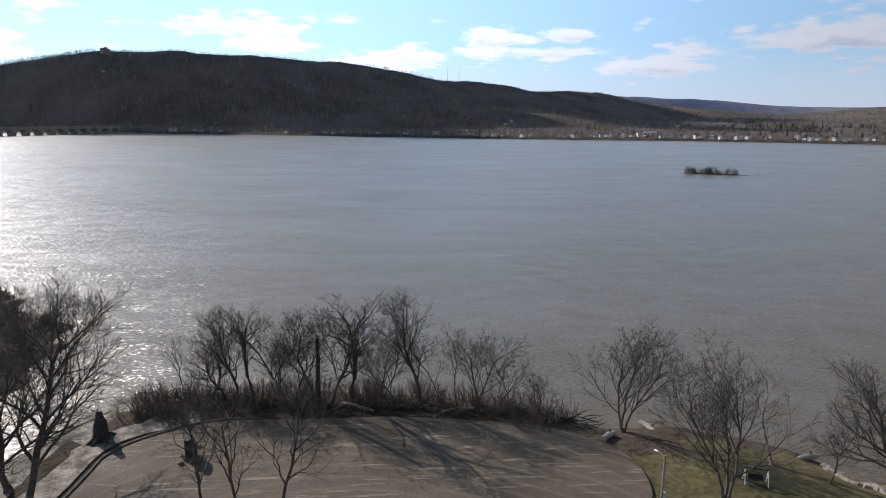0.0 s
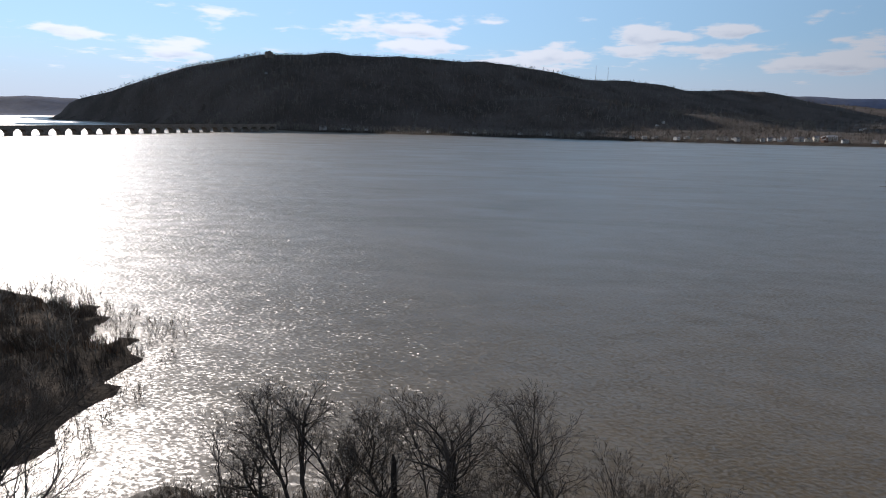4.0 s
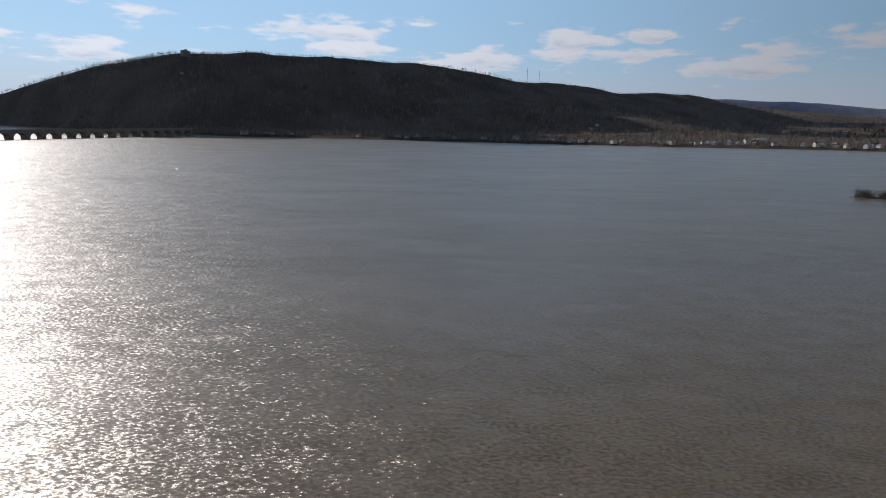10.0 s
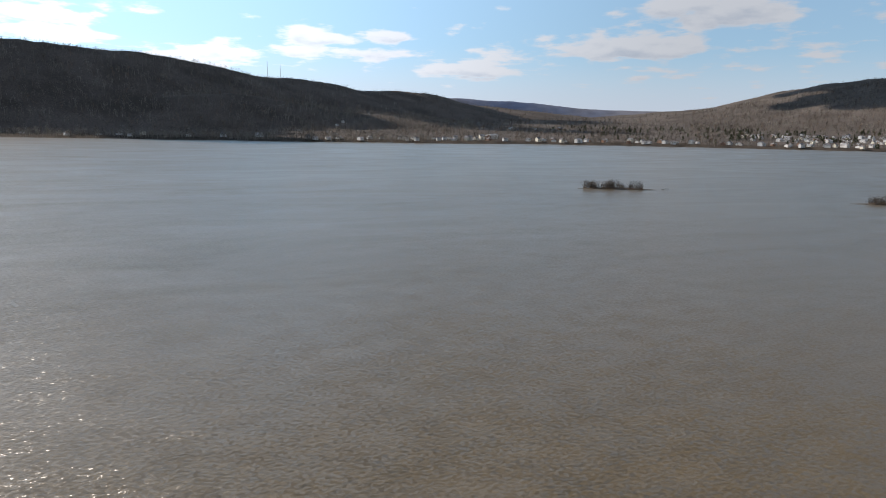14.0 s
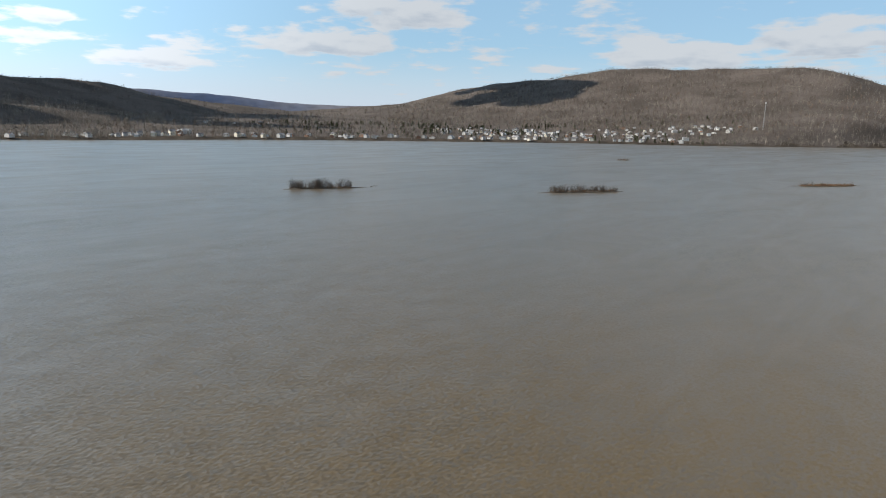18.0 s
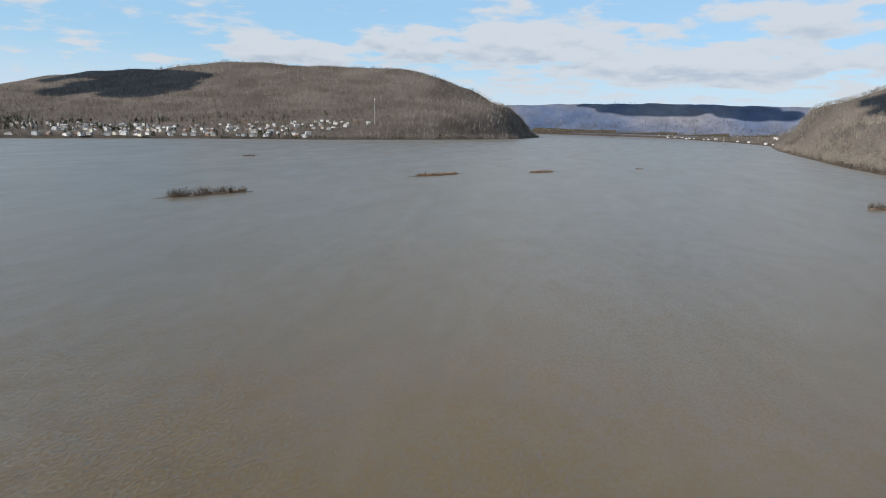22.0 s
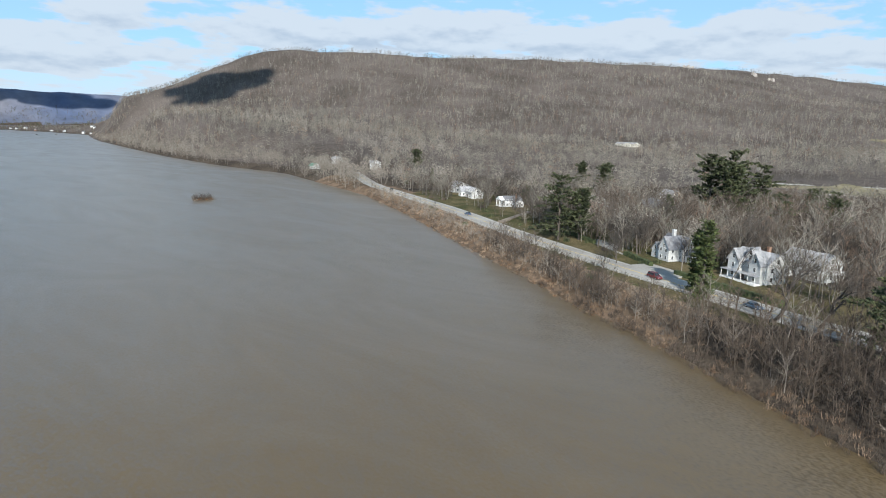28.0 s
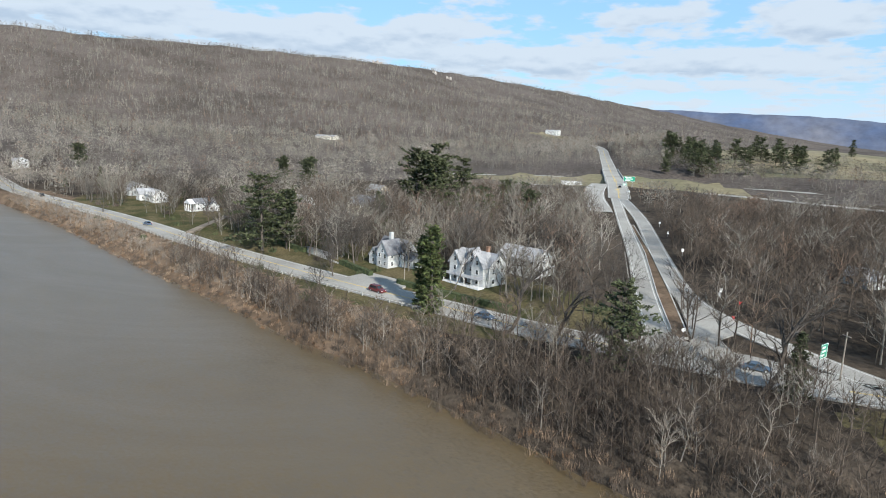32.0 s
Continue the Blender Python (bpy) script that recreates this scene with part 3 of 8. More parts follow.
def build_ground():
    gx, gy = axis(-30, 260, 2.8, 4780, 1.16), axis(-225, 350, 3.2, 4780, 1.16)
    X, Y = np.meshgrid(gx, gy)
    Z = ground(X, Y)
    ny, nx = X.shape
    i = np.arange(nx * ny).reshape(ny, nx)
    quads = np.stack([i[:-1, :-1], i[:-1, 1:], i[1:, 1:], i[1:, :-1]], -1).reshape(-1, 4)
    keep = (Z.ravel()[quads].max(1) > -1.6) & (np.hypot(X, Y).ravel()[quads].max(1) < 4790)
    quads = quads[keep]
    cx, cy, cz = (A.ravel()[quads].mean(1) for A in (X, Y, Z))
    de, _ = along(EAST + EAST[:1], cx, cy)
    idx = np.zeros(len(quads), int)
    idx[(np.hypot(cx, cy) > 480) & (cz > 4.5)] = 1
    # land beyond 3950 m takes the painted haze tone
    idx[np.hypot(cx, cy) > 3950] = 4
    idx[(along(LOWLAND, cx, cy)[0] < 130) & (cz < 28)] = 0
    idx[(de < 26) & (cy > 36) & (cx < 300) & (cx > 60) & (cy < 420)] = 3
    lawn = inside([(57, -78), (84, -83), (110, -80), (111, -45), (104, -30), (86, -34), (72, -36), (61, -47), (55, -60)], cx, cy)
    yards = (along([(140, 30), (168, 92), (208, 160), (262, 262)], cx, cy)[0] < 24)
    golf = (np.hypot((cx - 1010) / 1.3, cy + 210) < 310) & (cy < -50)
    idx[lawn | yards] = 2
    idx[golf | inside(VERGE, cx, cy) | (np.hypot(cx - 1440, cy - 217) < 50)] = 5
    used = np.unique(quads)
    remap = np.full(nx * ny, -1)
    remap[used] = np.arange(len(used))
    v = np.stack([X.ravel(), Y.ravel(), Z.ravel()], 1)[used]
    ob = new("ground", raw_mesh("ground", v, remap[quads], [FLOOR, HILLSIDE, GRASS, BANK, HAZE_BLUE, FAIRWAY], idx, smooth=True))
    tagged(ob, "winter valley ground with brown woods floor and lawns", "ground", kind="structure")


build_ground()
n_ = 96
ring = [(4790 * math.cos(k * math.tau / n_), 4790 * math.sin(k * math.tau / n_), 0.0) for k in range(n_)]
tagged(new("water", Build().add(ring + [(x, y, -9.0) for x, y, _ in ring], [tuple(range(n_)), tuple(reversed(range(n_, 2 * n_)))]
                                + [(k, n_ + k, n_ + (k + 1) % n_, (k + 1) % n_) for k in range(n_)]).mesh("water", WATER)),
       "wide muddy brown river in flood, lightly ruffled", "river", kind="structure")


# ---- unseen clouds added to cast shade on the hills ----
CLOUD_WHITE = surf("cloud_white", (0.80, 0.80, 0.80), (0.88, 0.88, 0.88), 0.004, 1.0, 0, 5, world_space=True, grain=0.05)


def cloud(x, y, z, long_, wide, thick, turn, seed):
    """An unseen flat-based heap of cloud, set between the sun and x, y, z."""
    rnd = random.Random(seed)
    c = Vector((x, y, z)) + SUN_DIR * ((1150 - z) / SUN_DIR.z)
    bm = bmesh.new()
    for k in range(14):
        a, q = rnd.random() * 6.28, math.sqrt(rnd.random()) * 0.8
        r = rnd.uniform(0.26, 0.5)
        m = pose(math.cos(a) * q * long_, math.sin(a) * q * wide, rnd.uniform(0.1, 0.5) * thick)
        bmesh.ops.create_icosphere(bm, subdivisions=3, radius=1.0, matrix=m @ Matrix.Diagonal((r * long_, r * wide, thick * rnd.uniform(0.5, 0.9), 1)))
    for v in bm.verts:
        n = math.sin(v.co.x * 0.031 + seed) * math.sin(v.co.y * 0.037) + 0.5 * math.sin(v.co.x * 0.09 + v.co.z * 0.05) * math.sin(v.co.y * 0.083)
        v.co += v.normal * n * 16
        v.co.z = max(v.co.z, -thick * 0.12)
    me = bpy.data.meshes.new("cloud")
    bm.to_mesh(me)
    bm.free()
    me.materials.append(CLOUD_WHITE)
    me.shade_smooth()
    ob = new("cloud", me)
    ob.matrix_basis = pose(*c, 0, 0, turn)
    tagged(ob, "white flat-based cloud, out of view, added to shade the hills", "cloud", group="clouds over the valley", kind="structure")


cloud(-1610, 2070, 115, 330, 250, 60, 40, 1)
cloud(-1860, 2400, 140, 300, 200, 50, 40, 2)
cloud(680, 1500, 140, 170, 120, 24, -10, 3)
cloud(740, 4330, 110, 620, 190, 40, -6, 4)
# unseen clouds added so that the western mountain lies in the shade
for x, y, long_, wide, turn, seed in ((-2050, -760, 560, 480, 20, 5), (-2000, -150, 560, 460, 60, 6), (-2250, -1350, 520, 420, 10, 7), (-1560, -420, 300, 260, 40, 8), (-1620, -900, 300, 220, 70, 9), (-2150, 380, 460, 330, 30, 10), (-1330, -330, 200, 170, 40, 11), (-1800, -1200, 330, 260, 40, 12), (-1750, -1420, 300, 240, 30, 13), (-1480, -1150, 220, 180, 50, 14), (-2300, -1800, 460, 380, 30, 15), (-2720, -2180, 420, 330, 20, 16), (-1400, -780, 190, 160, 40, 17), (-2260, 960, 340, 270, 30, 18), (-1620, 560, 200, 130, 60, 19)):
    cloud(x, y, 100, long_, wide, 70, turn, seed)

# ---- roads ----
def resample(line, step):
    pts = [Vector(p) for p in line]
    out = []
    for i in range(len(pts) - 1):
        p0, p1, p2, p3 = pts[max(i - 1, 0)], pts[i], pts[i + 1], pts[min(i + 2, len(pts) - 1)]
        n = max(1, int((p2 - p1).length / step))
        for k in range(n):
            t = k / n
            out.append(0.5 * (2 * p1 + (p2 - p0) * t + (2 * p0 - 5 * p1 + 4 * p2 - p3) * t * t + (3 * p1 - p0 - 3 * p2 + p3) * t ** 3))
    return out + [pts[-1]]


def ribbon(line, o0, o1, dz, thick=0.25, step=6.0):
    """A strip along a line, from offset o0 to o1 to its right, with thickness."""
    b, pts = Build(), resample(line, step)
    rows = []
    for i, p in enumerate(pts):
        d = pts[min(i + 1, len(pts) - 1)] - pts[max(i - 1, 0)]
        r = Vector((d.y, -d.x, 0)).normalized()
        rows.append([p + r * o0 + Vector((0, 0, dz)), p + r * o1 + Vector((0, 0, dz))])
    n = len(rows)
    v = [q for r in rows for q in r] + [q - Vector((0, 0, thick)) for r in rows for q in r]
    f = [(2 * i, 2 * i + 1, 2 * i + 3, 2 * i + 2) for i in range(n - 1)]
    f += [(2 * n + 2 * i, 2 * n + 2 * i + 2, 2 * i + 2, 2 * i) for i in range(n - 1)] + [(2 * i + 1, 2 * i + 3, 2 * n + 2 * i + 3, 2 * n + 2 * i + 1) for i in range(n - 1)]
    f = [tuple(reversed(q)) for q in f]
    return b.add(v, f)


PAINT_W = surf("white_road_paint", (0.62, 0.62, 0.60), (0.74, 0.74, 0.72), 0.8, 0.7, 0.1, 9, 0.005)
PAINT_Y = surf("yellow_road_paint", (0.62, 0.42, 0.07), (0.70, 0.50, 0.12), 0.8, 0.7, 0.1, 9, 0.005)


def road(name, line, half, label, centre="yellow"):
    ob = new(name, ribbon(line, -half, half, 0.0).mesh(name, ASPHALT))
    tagged(ob, label, "road", kind="structure")
    for o in (-half + 0.7, half - 0.7):
        part("edge_line", ribbon(line, o - 0.09, o + 0.09, 0.006, 0.004), PAINT_W, ob)
    if centre:
        for o in (-0.17, 0.17):
            part("centre_line", ribbon(line, o - 0.07, o + 0.07, 0.006, 0.004), PAINT_Y, ob)
    return ob


road("river_road", RIVER_ROAD, 5.3, "pale worn asphalt road along the river bank")
road("valley_road_outbound", VALLEY_ROAD_N, 2.9, "pale asphalt carriageway of a divided road", "")
road("valley_road_inbound", VALLEY_ROAD_S, 3.3, "pale asphalt carriageway joining the river road", "")
up_road = road("valley_road", VALLEY_ROAD_UP, 6.6, "pale asphalt road climbing up the valley")
# yellow hatching between the two directions, before and on the overpass
for k in range(34):
    (x0, y0, z0), (x1, y1, z1) = next((a, b) for a, b in zip(VALLEY_ROAD_UP, VALLEY_ROAD_UP[1:]) if b[0] > 404 + k * 4)
    f = (404 + k * 4 - x0) / (x1 - x0)
    x, y, z = x0 + f * (x1 - x0), y0 + f * (y1 - y0), z0 + f * (z1 - z0)
    w = 0.7 + 0.9 * min(1, k / 8, (33 - k) / 10)
    part("hatch_bar", Build().add([(x - 1.6, y - w, z + 0.03), (x - 0.5, y - w, z + 0.05), (x + 1.7, y + w, z + 0.08), (x + 0.6, y + w, z + 0.05)], [(0, 1, 2, 3)]), PAINT_Y, up_road)
road("highway_far_side", CROSS_A, 5.2, "pale highway carriageway on a low embankment", "")
road("highway_near_side", CROSS_B, 5.2, "pale highway carriageway on a low embankment", "")

# ---- trees ----
BARK = surf("grey_brown_bark", (0.060, 0.050, 0.042), (0.115, 0.096, 0.080), 1.2, 0.95, 0.5, 6, 0.03, rand=0.2)
BARK_PALE = surf("pale_sycamore_bark", (0.21, 0.185, 0.155), (0.37, 0.335, 0.29), 0.9, 0.9, 0.4, 6, 0.03, rand=0.15)
TWIGS = surf("bare_winter_twigs", (0.046, 0.039, 0.034), (0.088, 0.074, 0.063), 0.5, 0.95, 0, 5, rand=0.2)
WOODS = surf("bare_woods", (0.140, 0.125, 0.104), (0.252, 0.228, 0.193), 0.012, 0.95, 0, 30, island=0.34, grain=0.15, world_space=True)
WOODS_RED = surf("russet_woods", (0.150, 0.098, 0.070), (0.215, 0.150, 0.108), 0.05, 0.95, 0, 20, island=0.25, world_space=True)
BRUSH = surf("dry_bank_brush", (0.205, 0.140, 0.092), (0.360, 0.262, 0.182), 0.05, 0.95, 0, 20, island=0.35, world_space=True)
BRUSH_GREY = surf("grey_bank_saplings", (0.150, 0.126, 0.105), (0.285, 0.250, 0.210), 0.05, 0.95, 0, 20, island=0.3, world_space=True)
THICKET = surf("dark_brown_thicket", (0.058, 0.044, 0.034), (0.118, 0.092, 0.071), 0.06, 0.95, 0, 20, island=0.4, world_space=True)
NEEDLES = surf("dark_pine_needles", (0.040, 0.052, 0.022), (0.098, 0.108, 0.048), 0.6, 0.9, 0, 6, island=0.4, rand=0.15)
IVY = surf("ivy_leaves", (0.042, 0.062, 0.018), (0.120, 0.140, 0.045), 0.7, 0.8, 0, 6, island=0.45)


def tube_tris(path, radii, sides):
    """Triangles of a tapered bar along a path, open at its ends."""
    P = np.asarray(path, float)
    n = len(P)
    D = np.empty_like(P)
    D[1:-1] = P[2:] - P[:-2]
    D[0], D[-1] = P[1] - P[0], P[-1] - P[-2]
    D /= np.linalg.norm(D, axis=1)[:, None] + 1e-9
    ref = np.where(np.abs(D[:, 2:3]) < 0.9, np.array([[0.1, 0.2, 1.0]]), np.array([[1.0, 0.2, 0.1]]))
    U = np.cross(D, ref)
    U /= np.linalg.norm(U, axis=1)[:, None] + 1e-9
    V = np.cross(D, U)
    a = np.arange(sides) * math.tau / sides
    R = np.asarray(radii, float)[:, None, None]
    ring = P[:, None, :] + R * (np.cos(a)[None, :, None] * U[:, None, :] + np.sin(a)[None, :, None] * V[:, None, :])
    i = np.arange(n - 1)[:, None] * sides
    k = np.arange(sides)[None, :]
    k2 = (k + 1) % sides
    q = np.stack([i + k, i + k2, i + sides + k2, i + sides + k], -1).reshape(-1, 4)
    return ring.reshape(-1, 3), np.concatenate([q[:, [0, 1, 2]], q[:, [0, 2, 3]]])


def join(pieces):
    vs, fs, o = [], [], 0
    for v, f in pieces:
        vs.append(v)
        fs.append(f + o)
        o += len(v)
    return np.concatenate(vs), np.concatenate(fs)


def turn_from(d, angle, roll):
    d = Vector(d)
    s = d.orthogonal().normalized()
    s.rotate(Matrix.Rotation(roll, 3, d))
    return (d * math.cos(angle) + s * math.sin(angle)).normalized()


def grow(seed, height, kids=(7, 6, 5, 6), trunk=0.34, girth=0.0135, open_=0.85, stems=1, wob=0.17, lift=0.06, thin=0.55, least=0.012, sides=(7, 5, 4, 3, 3)):
    """A bare hardwood: trunk pieces and crown pieces."""
    rnd = random.Random(seed)
    wood, crown = [], []

    def branch(p, d, length, r, level):
        if level == 4:  # a twig: one slender blade
            e = p + d * length
            w = d.orthogonal().normalized() * max(r * 0.7, least)
            w.rotate(Matrix.Rotation(rnd.random() * 3.1, 3, d))
            crown.append((np.array([p - w, p + w, e]), np.array([[0, 1, 2]])))
            for u in (0.25, 0.45, 0.7):
                q = p + d * (length * u)
                x = q + turn_from(d, rnd.uniform(0.35, 0.8), rnd.random() * 6.28) * (length * rnd.uniform(0.35, 0.6))
                crown.append((np.array([q - w * 0.7, q + w * 0.7, x]), np.array([[0, 1, 2]])))
            return
        n = (6, 5, 3, 1)[level]
        pts, rad = [Vector(p)], [r]
        for k in range(n):
            d = (d + Vector((rnd.gauss(0, wob), rnd.gauss(0, wob), rnd.gauss(0, wob * 0.5) + (lift if level else 0)))).normalized()
            pts.append(pts[-1] + d * (length / n))
            rad.append(max(r * (1 - (0.55 if level == 0 else 0.72) * (k + 1) / n), least * 0.7))
        (wood if level == 0 else crown).append(tube_tris(pts, rad, sides[level]))
        if level >= len(kids):
            return
        spin = rnd.random() * 6.28
        for c in range(kids[level]):
            t = (trunk + (1 - trunk) * (c + rnd.random()) / kids[level]) if level == 0 else 0.25 + 0.75 * (c + rnd.random()) / kids[level]
            t = min(t, 0.999)
            f = t * n
            k = int(f)
            q = pts[k].lerp(pts[k + 1], f - k)
            dd = (pts[k + 1] - pts[k]).normalized()
            ang = rnd.uniform(0.45, 0.95) * open_ * (1.15 - 0.35 * t)
            ln = (height * rnd.uniform(0.36, 0.52) * (1.12 - 0.45 * t)) if level == 0 else length * rnd.uniform(0.42, 0.62) * (1.25 - 0.5 * t)
            branch(q, turn_from(dd, ang, spin + c * 2.4 + rnd.uniform(-0.4, 0.4)), ln, max((rad[k] * thin if level else rad[k] * 0.6), least), level + 1)

    for s in range(stems):
        a = s * math.tau / max(stems, 1) + rnd.random()
        lean = 0.0 if stems == 1 else rnd.uniform(0.05, 0.17)
        d = Vector((math.sin(a) * lean + rnd.gauss(0, 0.03), math.cos(a) * lean + rnd.gauss(0, 0.03), 1)).normalized()
        off = Vector((math.sin(a), math.cos(a), 0)) * (0.0 if stems == 1 else height * girth * 0.8)
        branch(off + Vector((0, 0, -0.3)), d, height * (0.80 if stems == 1 else rnd.uniform(0.68, 0.8)), height * girth / (stems ** 0.45), 0)
    # flare at the foot
    wood.append(tube_tris([(0, 0, -0.4), (0, 0, 0.15), (0, 0, 0.6)], [height * girth * 1.7, height * girth * 1.35, height * girth * 0.95], 8))
    return wood, crown


def tree_meshes(seed, height, bark=None, **kw):
    wood, crown = grow(seed, height, **kw)
    v, f = join(wood)
    a = raw_mesh("trunk", v, f, [bark or BARK], smooth=True)
    v, f = join(crown)
    return a, raw_mesh("crown", v, f, [bark if bark is BARK_PALE else TWIGS])


TREE_KINDS = {}


def plant(kind, x, y, scale=1.0, turn=0.0, z=None, label="", lean=(0, 0), group="bare trees", name="tree"):
    """A tree of a kind: trunk and crown share their meshes with the others of the kind."""
    a, b = TREE_KINDS[kind]
    z = float(ground(np.array([x]), np.array([y]))[0]) if z is None else z
    ob = thing(name, label, "tree", pose(x, y, z, lean[0], lean[1], turn) @ Matrix.Scale(scale, 4), group)
    part("trunk", a, None, ob)
    part("crown", b, None, ob)
    return ob


def scatter(name, templates, X, Y, S, mats, label, category, seed=1, z=None, mat_of=None):
    """Many trees or shrubs in one mesh."""
    rs = np.random.RandomState(seed)
    Z = ground(X, Y) if z is None else z
    pick = rs.randint(0, len(templates), len(X))
    vs, fs, ms, o = [], [], [], 0
    for k, (v, f) in enumerate(templates):
        sel = np.where(pick == k)[0]
        if not len(sel):
            continue
        a = rs.rand(len(sel)) * 6.283
        c, s = np.cos(a)[:, None], np.sin(a)[:, None]
        sc = S[sel][:, None]
        x = (v[None, :, 0] * c - v[None, :, 1] * s) * sc * rs.uniform(0.85, 1.2, (len(sel), 1)) + X[sel][:, None]
        y = (v[None, :, 0] * s + v[None, :, 1] * c) * sc + Y[sel][:, None]
        zz = v[None, :, 2] * sc + Z[sel][:, None]
        vs.append(np.stack([x, y, zz], -1).reshape(-1, 3))
        fs.append((f[None] + (np.arange(len(sel)) * len(v))[:, None, None] + o).reshape(-1, 3))
        ms.append(np.repeat(mat_of[sel] if mat_of is not None else np.zeros(len(sel), int), len(f)))
        o += len(sel) * len(v)
    me = raw_mesh(name, np.concatenate(vs), np.concatenate(fs), mats, np.concatenate(ms))
    return tagged(new(name, me), label, category, kind="stuff")


def spike_tree(seed, height, branches, r, low=0.30):
    """A far-off bare tree: a thin stem and a rounded haze of short twigs."""
    rnd = random.Random(seed)
    out = [tube_tris([(0, 0, -1), (rnd.gauss(0, 0.3), rnd.gauss(0, 0.3), height * 0.72)], [r * 0.75, r * 0.25], 3)]
    for b in range(branches):
        t = rnd.random() ** 0.8
        a, q = rnd.random() * 6.283, math.sqrt(rnd.random())
        wide = height * 0.33 * math.sin(math.pi * (0.16 + 0.78 * t)) ** 0.65
        p = np.array([math.cos(a) * q * wide, math.sin(a) * q * wide, height * (low + (0.92 - low) * t)])
        d = np.array([math.cos(a) * q * 0.8 + rnd.gauss(0, 0.5), math.sin(a) * q * 0.8 + rnd.gauss(0, 0.5), rnd.uniform(-0.1, 0.9)])
        d /= np.linalg.norm(d)
        s = np.cross(d, [rnd.gauss(0, 1), rnd.gauss(0, 1), rnd.gauss(0, 0.6)])
        s *= r * rnd.uniform(0.7, 1.5) / (np.linalg.norm(s) + 1e-6)
        out.append((np.array([p + s, p - s, p + d * height * rnd.uniform(0.09, 0.17)]), np.array([[0, 1, 2]])))
    return join(out)


def shrub(seed, height, stems, twigs, r):
    rnd = random.Random(seed)
    out = []
    for s in range(stems):
        a, lean = rnd.random() * 6.28, rnd.uniform(0.05, 0.75)
        d = Vector((math.cos(a) * lean, math.sin(a) * lean, 1)).normalized()
        p0 = Vector((rnd.gauss(0, 0.35), rnd.gauss(0, 0.35), -0.2))
        ln = height * rnd.uniform(0.6, 1.05)
        p1 = p0 + d * ln * 0.5
        p2 = p1 + (d + Vector((rnd.gauss(0, 0.2), rnd.gauss(0, 0.2), 0.1))).normalized() * ln * 0.5
        out.append(tube_tris([p0, p1, p2], [r, r * 0.7, r * 0.25], 3))
        for k in range(twigs):
            t = rnd.uniform(0.25, 0.95)
            q = p0.lerp(p1, t * 2) if t < 0.5 else p1.lerp(p2, t * 2 - 1)
            e = q + turn_from(d, rnd.uniform(0.3, 0.9), rnd.random() * 6.28) * ln * rnd.uniform(0.2, 0.42)
            out.append(tube_tris([q, e], [r * 0.5, r * 0.15], 3))
    return join(out)


def blades(seed, height, n, r):
    """A tuft of dry stems: slender blades."""
    rnd = random.Random(seed)
    out = []
    for k in range(n):
        a, lean = rnd.random() * 6.28, rnd.uniform(0.0, 0.6)
        p = np.array([rnd.gauss(0, 0.4), rnd.gauss(0, 0.4), -0.15])
        e = p + np.array([math.cos(a) * lean, math.sin(a) * lean, 1.0]) * height * rnd.uniform(0.5, 1.1)
        s = np.array([math.cos(a + 1.6), math.sin(a + 1.6), 0]) * r
        out.append((np.array([p - s, p + s, e]), np.array([[0, 1, 2]])))
    return join(out)


def conifer_pieces(seed, height, whorls=26, per=5, spread=0.27, bare=0.12, droop=-0.12, tufts=9, tuft=0.62, taper=0.62, uneven=0.3):
    """An evergreen: trunk, and limbs that carry flat sprays of needles."""
    rnd = random.Random(seed)
    wood = [tube_tris([(0, 0, -0.4), (0, 0, height * 0.5), (rnd.gauss(0, 0.2), rnd.gauss(0, 0.2), height)], [height * 0.02, height * 0.013, 0.03], 6)]
    leaf = []
    for w in range(whorls):
        t = bare + (1 - bare) * (w / whorls) ** 0.95
        reach = height * spread * (1 - t) ** taper * rnd.uniform(1 - uneven, 1 + uneven * 0.6) + 0.35
        for b in range(per):
            if rnd.random() < 0.05 + uneven * 0.3:
                continue
            a = w * 1.9 + b * math.tau / per + rnd.uniform(-0.35, 0.35)
            ln = reach * rnd.uniform(0.55, 1.15)
            p = np.array([0, 0, height * t])
            e = p + np.array([math.cos(a) * ln, math.sin(a) * ln, ln * (droop + 0.25 * t + rnd.gauss(0, 0.08))])
            wood.append(tube_tris([p, e], [0.07 * (1.1 - t), 0.02], 3))
            m = max(3, int(tufts * (0.35 + ln / (height * spread))))
            for k in range(m):
                f = 0.2 + 0.85 * (k + rnd.random()) / m
                side = rnd.gauss(0, 0.16) * ln * (1.1 - 0.5 * f)
                c = p + (e - p) * f + np.array([-math.sin(a) * side, math.cos(a) * side, rnd.gauss(0, 0.18)])
                for j in range(4):
                    aa = a + rnd.gauss(0, 1.3)
                    d = np.array([math.cos(aa), math.sin(aa), rnd.uniform(-0.15, 0.8)]) * tuft * rnd.uniform(0.6, 1.3)
                    s = np.array([-math.sin(aa), math.cos(aa), rnd.gauss(0, 0.6)]) * tuft * 0.34
                    leaf.append((np.array([c - d * 0.3 - s, c - d * 0.3 + s, c + d]), np.array([[0, 1, 2]])))
    return wood, leaf


def add_conifer_kind(key, seed, height, needle=None, **kw):
    wood, leaf = conifer_pieces(seed, height, **kw)
    v, f = join(wood)
    v2, f2 = join(leaf)
    TREE_KINDS[key] = (raw_mesh("trunk", v, f, [BARK]), raw_mesh("crown", v2, f2, [needle or NEEDLES]))


# ---- the stone arch railway bridge ----
BR0, BR1, SPANS = Vector((-646.6, -890.8, 0)), Vector((-1070.0, -709.4, 0)), 19
BR_STEP = (BR1 - BR0) / SPANS


